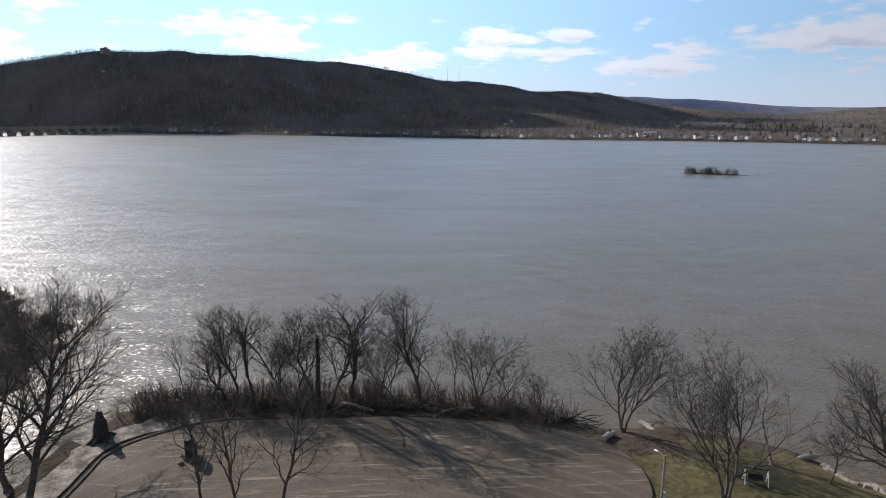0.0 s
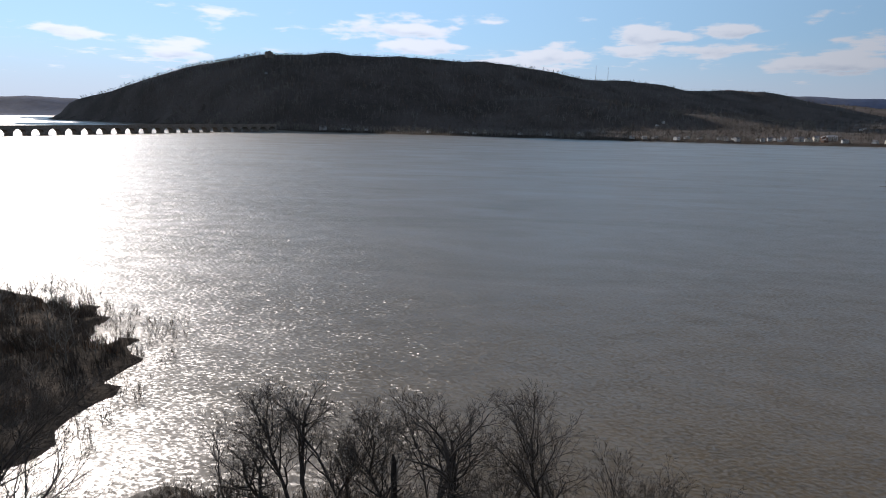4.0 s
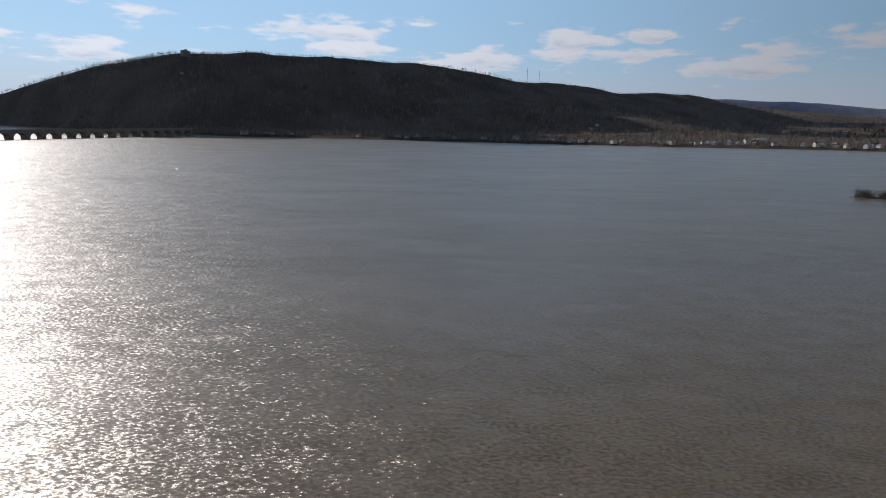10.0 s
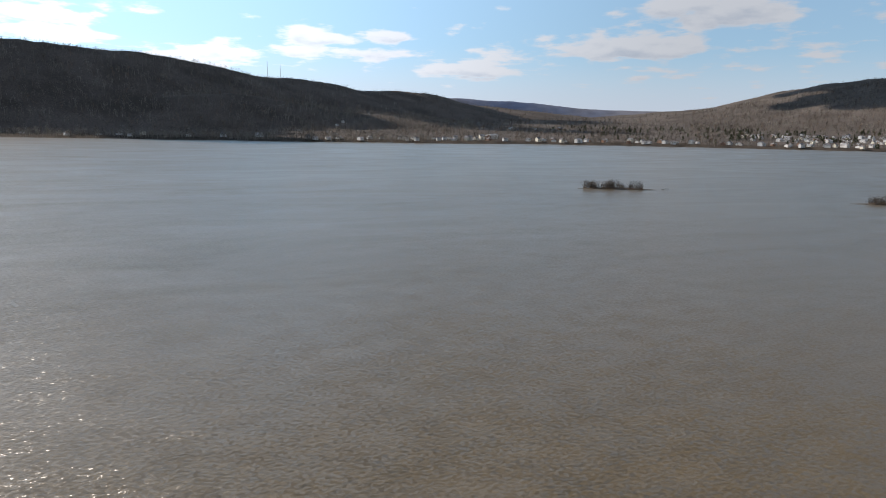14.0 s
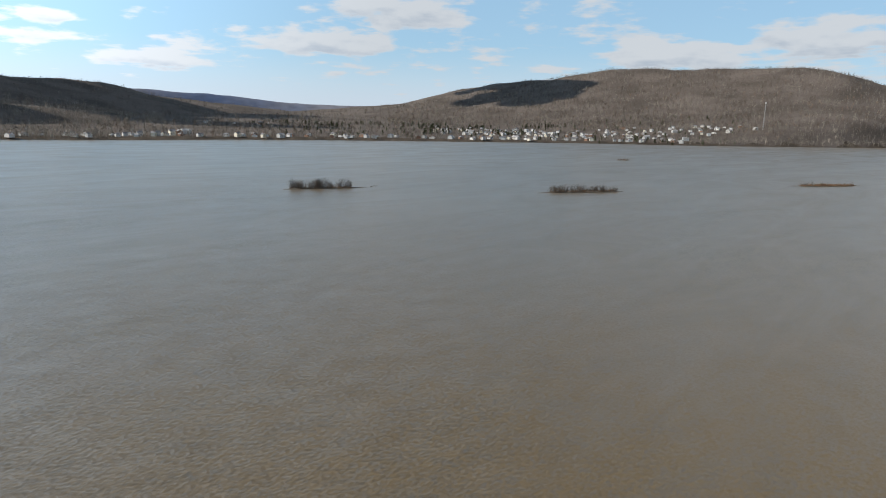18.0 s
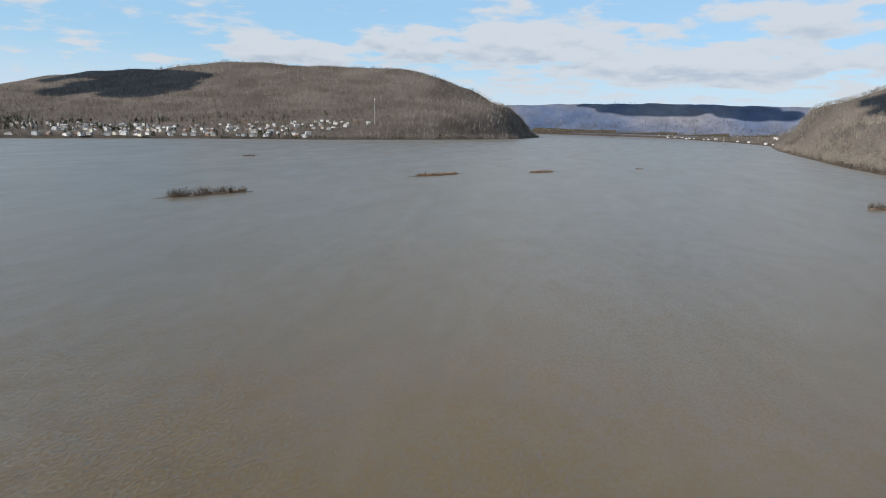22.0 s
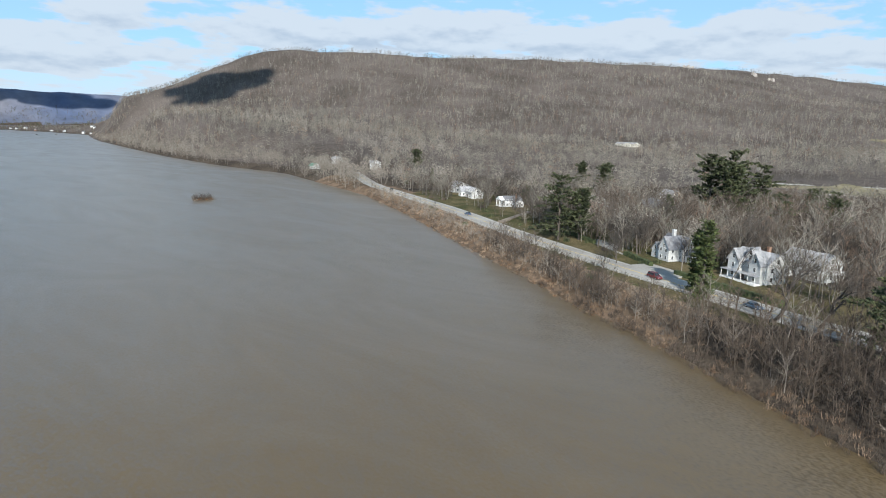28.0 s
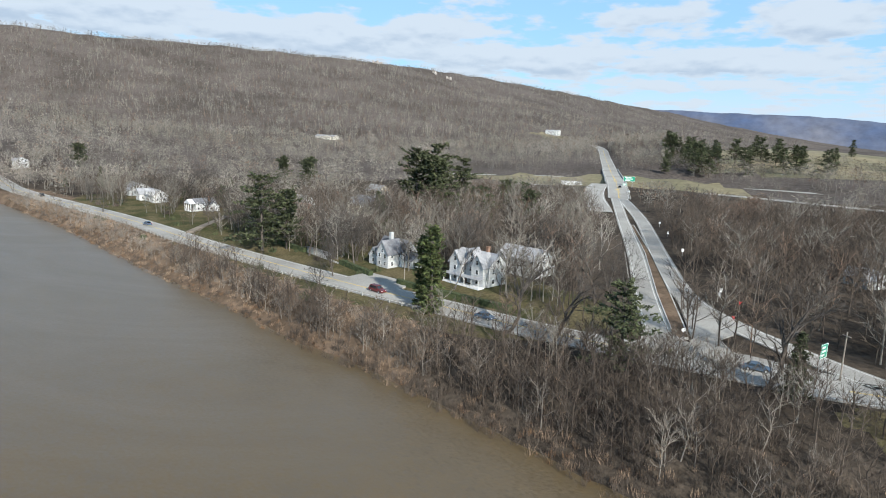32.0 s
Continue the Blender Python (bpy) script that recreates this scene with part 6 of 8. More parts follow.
def gable_block(house, x, y, w, d, h, rise, along_x=True, wall=None, roof=None, sides="nesw", over=0.45, z0=0.0, skip_windows=False, storeys=None, gap=2.7):
    """One block of a house: walls with gable ends, a pitched roof, and rows of windows."""
    wall, roof = wall or SIDING, roof or SLATE
    m = pose(x, y, z0) if along_x else pose(x, y, z0, 0, 0, 90)
    a, b = (w / 2, d / 2) if along_x else (d / 2, w / 2)
    prof = [(-b, -1.2), (b, -1.2), (b, h), (0, h + rise), (-b, h)]
    v = [m @ Vector((-a, py, pz)) for py, pz in prof] + [m @ Vector((a, py, pz)) for py, pz in prof]
    part("wall", Build().add(v, [(4, 3, 2, 1, 0), (5, 6, 7, 8, 9)] + [(i, (i + 1) % 5, 5 + (i + 1) % 5, 5 + i) for i in range(5)]), wall, house)
    rb = Build()
    k = rise / b
    for s in (-1, 1):
        y0, y1 = 0.0, s * (b + over)
        z_0, z_1 = h + rise + 0.03, h - over * k + 0.03
        q = [(-a - over, y0, z_0), (a + over, y0, z_0), (a + over, y1, z_1), (-a - over, y1, z_1)]
        up = [(px, py, pz + 0.16) for px, py, pz in q]
        f = [(0, 1, 2, 3), (7, 6, 5, 4), (0, 4, 5, 1), (1, 5, 6, 2), (2, 6, 7, 3), (3, 7, 4, 0)]
        rb.add([m @ Vector(p) for p in q + up], f if s > 0 else [tuple(reversed(t)) for t in f])
    part("roof", rb, roof, house)
    if skip_windows:
        return
    n = storeys or max(1, round(h / 2.9))
    for side, turn, length, off in (("s", 0, w, d / 2), ("e", 90, d, w / 2), ("n", 180, w, d / 2), ("w", -90, d, w / 2)):
        if side not in sides:
            continue
        count = max(1, int(length / gap))
        for lv in range(n):
            for c in range(count):
                u = (c + 0.5) / count * length - length / 2
                window(house, pose(x, y, z0) @ pose(0, 0, 0, 0, 0, turn) @ pose(u, -off - 0.03, 0.85 + lv * 2.9))
        if (side in "ew") == along_x and rise > 2.2:
            window(house, pose(x, y, z0) @ pose(0, 0, 0, 0, 0, turn) @ pose(0, -off - 0.03, h + 0.25))


def window(house, m):
    w = new("window", WINDOW_FRAME)
    w.parent, w.matrix_basis = house, m
    p = new("pane", PANE)
    p.parent = w


def door(house, m):
    o = new("door", DOOR)
    o.parent, o.matrix_basis = house, m


def chimney(house, x, y, z, w=0.9, mat=None):
    part("chimney", Build().box(x - w / 2, y - w / 2, -0.5, x + w / 2, y + w / 2, z).box(x - w / 2 - 0.12, y - w / 2 - 0.12, z - 0.35, x + w / 2 + 0.12, y + w / 2 + 0.12, z - 0.1), mat or BRICKWORK, house)


def place(x, y, turn, drop=0.0):
    return pose(x, y, float(ground(np.array([x]), np.array([y]))[0]) - drop, 0, 0, turn)


FACE = -117  # front walls look over the road to the river
# the big white gabled house behind the hedge
h = thing("house", "large white clapboard house with three steep gables and a porch", "house", place(159, 42, FACE) @ Matrix.Scale(0.86, 4), group="houses along the river road")
gable_block(h, 0, 1.5, 15, 8, 6.4, 3.2, True, roof=SHINGLE, sides="snew")
gable_block(h, -4.6, -2.2, 4.8, 5, 6.4, 3.4, False, roof=SHINGLE, sides="sew")
gable_block(h, 4.6, -2.2, 4.8, 5, 6.4, 3.4, False, roof=SHINGLE, sides="sew")
gable_block(h, 0, -0.8, 3.0, 3, 8.2, 2.6, False, roof=SHINGLE, sides="s", storeys=3)
part("porch_roof", Build().box(-7.6, -7.2, 2.75, 7.6, -4.6, 2.95), SHINGLE, h)
for k in range(6):
    part("porch_post", Build().tube([(-7.2 + k * 2.88, -6.9, -0.5), (-7.2 + k * 2.88, -6.9, 2.75)], [0.12, 0.10], 8), TRIM, h)
part("porch_floor", Build().box(-7.6, -7.2, -1, 7.6, -4.6, 0.25), TRIM, h)
door(h, pose(0, -4.75, 0.25))
chimney(h, 2, 3, 11.2)
# its neighbour with the long grey roof
h = thing("house", "white two-storey house under a long grey shingle roof", "house", place(175, 32, FACE) @ Matrix.Scale(0.9, 4), group="houses along the river road")
gable_block(h, 0, 0, 15, 8.5, 5.6, 2.9, True, roof=SHINGLE)
gable_block(h, -5.5, -3.4, 4.4, 4, 5.2, 2.2, False, roof=SHINGLE, sides="sew")
part("balcony", Build().box(7.4, -3.5, 2.7, 9.2, 3.5, 2.9).box(9.1, -3.5, 2.9, 9.2, 3.5, 3.8).box(7.4, -3.5, 2.9, 9.2, -3.4, 3.8), TRIM, h, "white balcony with solid rail")
for k in (-3.3, 3.3):
    part("balcony_post", Build().box(9.0, k - 0.09, -1, 9.18, k + 0.09, 2.7), TRIM, h)
# the white house with the tall chimney
h = thing("house", "white house with steep dark slate gables and a tall chimney", "house", place(171, 71, FACE) @ Matrix.Scale(0.78, 4), group="houses along the river road")
gable_block(h, 0, 2, 15, 8, 5.4, 4.2, True)
gable_block(h, 2.5, -3.5, 6.5, 8, 5.4, 4.6, False, sides="sew")
gable_block(h, -4.5, -3.2, 5.0, 6, 3.4, 3.0, False, sides="sw")
gable_block(h, 9.0, 2, 6, 6, 3.2, 2.4, True, sides="sen")
chimney(h, 0.2, -1.2, 12.4, 1.2, SIDING)
door(h, pose(-1.4, -2.1, 0.1))
# the portico house
h = thing("house", "white house with a columned portico and a dark roof", "house", place(241, 197, FACE) @ Matrix.Scale(0.76, 4), group="houses along the river road")
gable_block(h, 0, 1.5, 8.5, 13, 4.6, 2.6, False)
gable_block(h, 6.2, 4, 5, 7, 3.4, 2.0, True, sides="sen")
part("portico_roof", Build().add([(-4.6, -8.6, 4.6), (4.6, -8.6, 4.6), (0, -8.6, 7.1), (-4.6, -4.8, 4.6), (4.6, -4.8, 4.6), (0, -4.8, 7.1)], [(0, 1, 2), (5, 4, 3), (1, 4, 5, 2), (3, 0, 2, 5), (0, 3, 4, 1)]), TRIM, h)
for k in range(4):
    part("column", Build().tube([(-3.9 + k * 2.6, -8.2, -0.6), (-3.9 + k * 2.6, -8.2, 4.6)], [0.24, 0.19], 10), TRIM, h)
part("portico_floor", Build().box(-4.6, -8.7, -1.2, 4.6, -4.9, 0.2), CONCRETE, h)
door(h, pose(0, -5.1, 0.2))
chimney(h, 2.5, 4, 8.6)
# the long white house farther up the road
h = thing("house", "low white house with pale grey roof, dormers and wings", "house", place(259, 240, FACE) @ Matrix.Scale(0.92, 4), group="houses along the river road")
gable_block(h, 0, 0, 17, 8, 3.6, 3.0, True, roof=SHINGLE)
gable_block(h, -7.6, -3.0, 5.4, 7, 3.6, 2.8, False, roof=SHINGLE, sides="sew")
for k in (-2.2, 2.4, 6.4):
    gable_block(h, k, -2.5, 2.2, 3.2, 1.5, 1.1, False, roof=SHINGLE, sides="s", z0=3.6, storeys=1, over=0.2)
door(h, pose(1.0, -4.1, 0.1))
h = thing("house", "white house with a low hipped roof behind trees", "house", place(276, 268, FACE), group="houses along the river road")
gable_block(h, 0, 0, 13, 9, 4.6, 2.0, True, roof=SHINGLE)
gable_block(h, 3, -4, 5, 4, 3.0, 1.6, False, roof=SHINGLE, sides="sew")
# the brick and stone houses among the trees
h = thing("house", "tan stone house with a red-brown roof among trees", "house", place(229, 136, FACE), group="houses along the river road")
gable_block(h, 0, 0, 12, 8, 4.2, 4.0, True, FIELDSTONE, REDROOF)
gable_block(h, 3.2, -3.6, 4.6, 5, 4.0, 3.4, False, FIELDSTONE, REDROOF, sides="sew")
gable_block(h, -2.8, -3.4, 3.6, 4, 3.6, 2.6, False, FIELDSTONE, REDROOF, sides="sew")
chimney(h, -5.2, 0.5, 9.6, 1.0, FIELDSTONE)
h = thing("house", "white gabled house half hidden by bare trees", "house", place(262, 156, FACE), group="houses along the river road")
gable_block(h, 0, 0, 12, 8, 4.4, 3.2, True, roof=SHINGLE)
gable_block(h, 3, -3.6, 5, 5, 4.4, 2.6, False, roof=SHINGLE, sides="sew")
h = thing("house", "cream house with grey slate roof behind the trees", "house", place(262, 122, FACE), group="houses along the river road")
gable_block(h, 0, 0, 14, 9, 5.2, 3.6, True, SIDING_CREAM)
gable_block(h, -4, -4, 5, 5, 5.2, 3.0, False, SIDING_CREAM, sides="sew")
chimney(h, 6.2, 0, 10.4, 1.0, SIDING)
h = thing("house", "pale yellow house on rising ground", "house", place(318, 142, FACE), group="houses along the river road")
gable_block(h, 0, 0, 11, 8, 5.4, 2.8, True, SIDING_CREAM, SHINGLE)
for x, y, lab, w, d, hh, rf, wl in ((208, -62, "small white cottage deep in the bare woods", 9, 6, 2.8, SHINGLE, SIDING), (252, -78, "white shed roof among bare trees", 8, 6, 2.8, SLATE, SIDING),
                                    (336, 428, "white house at the road's far end", 12, 8, 4.6, SHINGLE, SIDING), 
                                    (322, 505, "low building with a bright green roof", 12, 8, 3.0, GREENROOF, SIDING), (345, 500, "pale house near the green roof", 10, 8, 4.4, SHINGLE, SIDING),
                                    (880, 480, "long low pale building in the woods", 38, 12, 3.6, SHINGLE, SIDING_CREAM), (1480, 222, "large pale country house on a hillside lawn", 32, 14, 9, SHINGLE, SIDING)):
    h = thing("house", lab, "house", place(x, y, FACE + (x * 13) % 50 - 25), group="scattered houses")
    gable_block(h, 0, 0, w, d, hh, 2.4, True, wl, rf)
    gable_block(h, w * 0.2, -d * 0.45, w * 0.35, d * 0.5, hh, 1.8, False, wl, rf, sides="s")
    chimney(h, -w * 0.3, 0, hh + 3.4)

# ---- the town on the far bank ----
TOWN = []
for k, (w, d, hh, rise, wl, rf, lab) in enumerate(((10, 8, 5.6, 2.8, SIDING, SLATE, "white two-storey house in the riverside town"), (12, 8, 3.2, 2.4, SIDING, SHINGLE, "low white house with a pale roof in the town"),
                                                  (9, 9, 6.2, 3.0, SIDING_CREAM, SLATE, "cream house with a dark roof in the town"), (11, 8, 5.4, 2.6, BRICKWORK, SHINGLE, "brick house with a grey roof in the town"),
                                                  (16, 10, 6.4, 2.6, SIDING, SHINGLE, "large white building in the riverside town"))):
    h = thing("town_house", lab, "house", pose(-1060 - 14 * k, 330 + 16 * k, 0), group="houses of the far town")
    gable_block(h, 0, 0, w, d, hh, rise, k % 2 == 0, wl, rf, skip_windows=True)
    gable_block(h, w * 0.22, -d * 0.5, w * 0.4, d * 0.5, hh * 0.8, rise * 0.7, False, wl, rf, skip_windows=True)
    for sx in (-0.32, -0.05):
        window(h, pose(sx * w, -d / 2 - 0.04, 0.9))
    window(h, pose(0.22 * w, -d * 0.75 - 0.04, 0.9))
    chimney(h, -w * 0.3, d * 0.1, hh + rise + 0.8)
    h.matrix_basis = place(-1052 - 14 * k, 330 + 18 * k, 90)
    TOWN.append(h)
rnd = random.Random(5)
spots = []


def settle(x, y, gap):
    if all((x - a) ** 2 + (y - b) ** 2 > gap * gap for a, b in spots):
        spots.append((x, y))
        return True
    return False


X, Y, rs = on_line(WEST[10:17], 400, 61, 16, 80, -1)
shore_n = 0
for x, y in zip(X, Y):
    if shore_n < 95 and y < 1500 and settle(x, y, 14):
        shore_n += 1
X, Y, rs = wedge(1500, -45, -19, 1400, 1800, 62, -31, -74)
hill_n = 0
for x, y in zip(X, Y):
    if hill_n < 150 and along(WEST, np.array([x]), np.array([y]))[0][0] > 130 and float(ground(np.array([x]), np.array([y]))[0]) < 50 and settle(x, y, 14):
        hill_n += 1
X, Y, rs = on_line(WEST[7:11], 60, 63, 15, 70, -1)
south_n = 0
for x, y in zip(X, Y):
    if south_n < 13 and settle(x, y, 30):
        south_n += 1
X, Y, rs = on_line(UPPER_SHORE + FAR_SHORE[::-1], 90, 64, 8, 60)
north_n = 0
for x, y in zip(X, Y):
    if north_n < 34 and float(ground(np.array([x]), np.array([y]))[0]) < 30 and settle(x, y, 26):
        north_n += 1
for x, y in ((-1801, 392), (-1464, 170), (-1500, 190), (-1530, 640), (-1560, 660), (-1500, 700), (-1480, 760), (-1590, -846)):
    settle(x, y, 10)
for x, y in spots:
    o = copy_thing(rnd.choice(TOWN[:2] if rnd.random() < 0.6 else TOWN), place(x, y, 110 + rnd.choice((0, 90)) + rnd.uniform(-25, 25)) @ Matrix.Scale(rnd.uniform(0.6, 0.9), 4))

# the tall mast and the white tank beside it
mx, my = -545, 1570
STEEL = surf("galvanised_steel", (0.42, 0.42, 0.42), (0.55, 0.55, 0.55), 0.8, 0.5, 0.1, 8, 0.01, metal=0.6)
mast = thing("radio_mast", "tall slender pale steel mast on the far bank", "mast", place(mx, my, 20))
for a in range(3):
    c, s = math.cos(a * 2.094) * 1.0, math.sin(a * 2.094) * 1.0
    part("mast_leg", Build().tube([(c, s, 0), (c * 0.5, s * 0.5, 64)], [0.35, 0.22], 5), STEEL, mast)
for k in range(10):
    part("brace", Build().tube([(1, 0, k * 6.4), (-0.5, 0.86, k * 6.4 + 3), (-0.5, -0.86, k * 6.4 + 6)], [0.12, 0.12, 0.12], 4), STEEL, mast)
part("antenna_head", Build().tube([(0, 0, 62), (0, 0, 66)], [1.2, 1.2], 8), TRIM, mast)
tank = thing("storage_tank", "white cylindrical tank beside the mast", "tank", place(mx - 14, my - 8, 0))
part("shell", Build().tube([(0, 0, -1), (0, 0, 7), (0, 0, 8)], [6, 6, 3.5], 20), SIDING, tank)

lookout = thing("lookout_building", "long low stone lookout building on the mountain top", "building", pose(*polar(122, -99, 40, [(-113.3, 4.72, 2010)])[0], 0, 0, -20))
part("wall", Build().box(-13, -5, -12, 13, 5, 3), STONE, lookout)
part("roof", Build().add([(-14, -6, 3), (14, -6, 3), (14, 6, 3), (-14, 6, 3), (-9, 0, 5.5), (9, 0, 5.5)], [(0, 1, 5, 4), (2, 3, 4, 5), (1, 2, 5), (3, 0, 4), (3, 2, 1, 0)]), SLATE, lookout)
part("tower", Build().box(-5, -3, 3, 0, 3, 8), STONE, lookout)
for bearing_, tall in ((-85.6, 46), (-84.6, 38)):
    m_ = thing("relay_mast", "thin grey relay mast on the wooded ridge", "mast", pose(*polar(122, -99, 38, [(bearing_, 3.2, 2420)])[0]), group="relay masts on the ridge")
    part("pole", Build().tube([(0, 0, -20), (0, 0, tall)], [0.9, 0.45], 5), STEEL, m_)

# ---- the river landing: muddy parking lot, silt, debris ----
LOT = [(110, -136), (62, -133), (54, -132.5), (49.5, -129), (46, -122), (46.2, -112), (46.0, -100), (47.5, -90), (49.5, -81), (53, -75.5), (58, -72), (65, -72.5), (72, -77), (110, -80)]


def rounded(outline, steps=5):
    pts = [Vector((x, y, 0)) for x, y in outline]
    n, out = len(pts), []
    for i in range(n):
        p0, p1, p2, p3 = pts[i - 1], pts[i], pts[(i + 1) % n], pts[(i + 2) % n]
        for k in range(steps):
            t = k / steps
            q = 0.5 * (2 * p1 + (p2 - p0) * t + (2 * p0 - 5 * p1 + 4 * p2 - p3) * t * t + (3 * p1 - p0 - 3 * p2 + p3) * t ** 3)
            out.append((q.x, q.y))
    return out


def mud_material():
    """Drying mud with sweeping wheel tracks."""
    m = bpy.data.materials.new("tracked_lot_mud")
    m.use_nodes = True
    t = m.node_tree
    t.nodes.clear()
    pos = wire(t, "ShaderNodeNewGeometry").outputs["Position"]
    c = wire(t, "ShaderNodeMapping", {"Vector": pos, "Location": (-88, 104, 0)})
    rings = wire(t, "ShaderNodeTexWave", {"Vector": c.outputs[0], "Scale": 0.13, "Distortion": 22.0, "Detail": 4.0, "Detail Scale": 0.12})
    rings.wave_type, rings.rings_direction = "RINGS", "Z"
    patch = wire(t, "ShaderNodeTexNoise", {"Vector": pos, "Scale": 0.11, "Detail": 5.0, "Roughness": 0.6})
    grit = wire(t, "ShaderNodeTexNoise", {"Vector": pos, "Scale": 2.4, "Detail": 4.0})
    mp = wire(t, "ShaderNodeMapping", {"Vector": pos, "Rotation": (0, 0, radians(8)), "Scale": (2.2, 0.22, 1)})
    streak = wire(t, "ShaderNodeTexNoise", {"Vector": mp.outputs[0], "Scale": 0.55, "Detail": 4.0, "Roughness": 0.7})
    a = wire(t, "ShaderNodeMapRange", {0: patch.outputs["Fac"], 1: 0.35, 2: 0.65, 3: 0.0, 4: 1.0})
    base = wire(t, "ShaderNodeMix", {0: a.outputs[0], 6: (0.076, 0.061, 0.045, 1), 7: (0.132, 0.108, 0.082, 1)}, data_type="RGBA")
    s1 = wire(t, "ShaderNodeMapRange", {0: streak.outputs["Fac"], 1: 0.56, 2: 0.64, 3: 0.0, 4: 0.8})
    s2 = wire(t, "ShaderNodeMapRange", {0: rings.outputs["Fac"], 1: 0.72, 2: 0.95, 3: 0.0, 4: 0.14})
    sm = wire(t, "ShaderNodeMath", {0: s1.outputs[0], 1: s2.outputs[0]}, operation="MAXIMUM")
    col = wire(t, "ShaderNodeMix", {0: sm.outputs[0], 6: base.outputs[2], 7: (0.27, 0.225, 0.175, 1)}, data_type="RGBA")
    h0 = wire(t, "ShaderNodeMath", {0: sm.outputs[0], 1: grit.outputs["Fac"]}, operation="ADD")
    bp = wire(t, "ShaderNodeBump", {"Strength": 0.7, "Distance": 0.10, "Height": h0.outputs[0]})
    rough = wire(t, "ShaderNodeMapRange", {0: patch.outputs["Fac"], 1: 0.35, 2: 0.65, 3: 0.6, 4: 0.95})
    bs = wire(t, "ShaderNodeBsdfPrincipled", {"Base Color": col.outputs[2], "Roughness": rough.outputs[0], "Specular IOR Level": 0.2, "Normal": bp.outputs[0]})
    wire(t, "ShaderNodeOutputMaterial", {"Surface": bs.outputs[0]})
    return m


def flat_sheet(name, outline, z, mat, label, category, thick=0.3):
    ob = new(name, Build().prism(outline, z - thick, z).mesh(name, mat))
    return tagged(ob, label, category, kind="structure")


LOT_EDGE = list(reversed(rounded(LOT)))
flat_sheet("parking_lot", LOT_EDGE, 1.62, mud_material(), "muddy gravel parking lot with pale wheel tracks", "parking lot")
SILT_EDGE = [(64, -145), (52, -142), (44, -140), (37, -136.5), (37.5, -131), (42, -127), (46, -124.5), (49, -130.5), (53, -133.4), (62, -134), (72, -136), (74, -143)]
flat_sheet("silt_bank", list(rounded(SILT_EDGE, 4)), 1.52, SILT, "pale dried silt left by the flood beside the creek", "silt", 1.6)
# timber edging round the turning circle
edge = thing("lot_edging", "dark timber edging curving round the lot", "edging")
for k in range(5, 62):
    a, b = LOT_EDGE[-k], LOT_EDGE[-k - 1]
    if (a[0] > 75) or (a[1] > -117):
        continue
    d = Vector((b[0] - a[0], b[1] - a[1], 0))
    part("timber", Build().box(0, -0.12, -0.2, d.length - 0.05, 0.12, 0.16, pose(a[0], a[1], 1.62, 0, 0, math.degrees(math.atan2(d.y, d.x)))), BARK, edge)


def stump(x, y, z, height, seed, label):
    """A flood-killed trunk, torn off at the top."""
    rnd = random.Random(seed)
    ob = thing("stump", label, "stump", pose(x, y, z, 0, 0, seed * 40))
    n, rows = 12, []
    for j, (t, r) in enumerate(((-0.1, 1.35), (0.08, 1.05), (0.25, 0.92), (0.45, 0.95), (0.62, 0.78), (0.8, 0.5), (1.0, 0.36))):
        rows += [(math.cos(k * math.tau / n) * r * rnd.uniform(0.82, 1.18) * 0.9, math.sin(k * math.tau / n) * r * rnd.uniform(0.82, 1.18) * 0.9, t * height + (rnd.uniform(-0.25, 0.3) if t == 1.0 else 0)) for k in range(n)]
    f = [(r * n + k, r * n + (k + 1) % n, (r + 1) * n + (k + 1) % n, (r + 1) * n + k) for r in range(6) for k in range(n)] + [tuple(range(6 * n, 7 * n))]
    part("trunk", Build().add(rows, f), BARK_DARK, ob)
    for k in range(5):
        a = k * 1.26 + rnd.random()
        part("root", Build().tube([(math.cos(a) * 0.7, math.sin(a) * 0.7, 0.5), (math.cos(a) * 1.4, math.sin(a) * 1.4, 0.15), (math.cos(a) * 2.0, math.sin(a) * 2.0, -0.15)], [0.3, 0.2, 0.08], 6), BARK_DARK, ob)
    return ob


BARK_DARK = surf("wet_black_bark", (0.020, 0.017, 0.015), (0.045, 0.038, 0.032), 1.5, 0.85, 0.7, 6, 0.05)
stump(50, -134.8, 1.5, 3.6, 3, "black weathered tree stump on the silt bank")
board = thing("root_plate", "dark upturned root plate on a pale rubble heap", "stump", pose(54.5, -123, 1.6, 0, 0, 15))
part("plate", Build().prism([(-1.1, -0.35), (-0.2, -0.5), (1.0, -0.4), (1.25, 0.1), (0.6, 0.45), (-0.9, 0.4)], 0.3, 2.5), BARK_DARK, board)
for k in range(6):
    a = k * 1.05
    part("root", Build().tube([(math.cos(a) * 0.5, 0, 1.4 + math.sin(a) * 0.5), (math.cos(a) * 1.3, 0.2, 1.4 + math.sin(a) * 1.1)], [0.16, 0.05], 5), BARK_DARK, board)
rnd = random.Random(9)
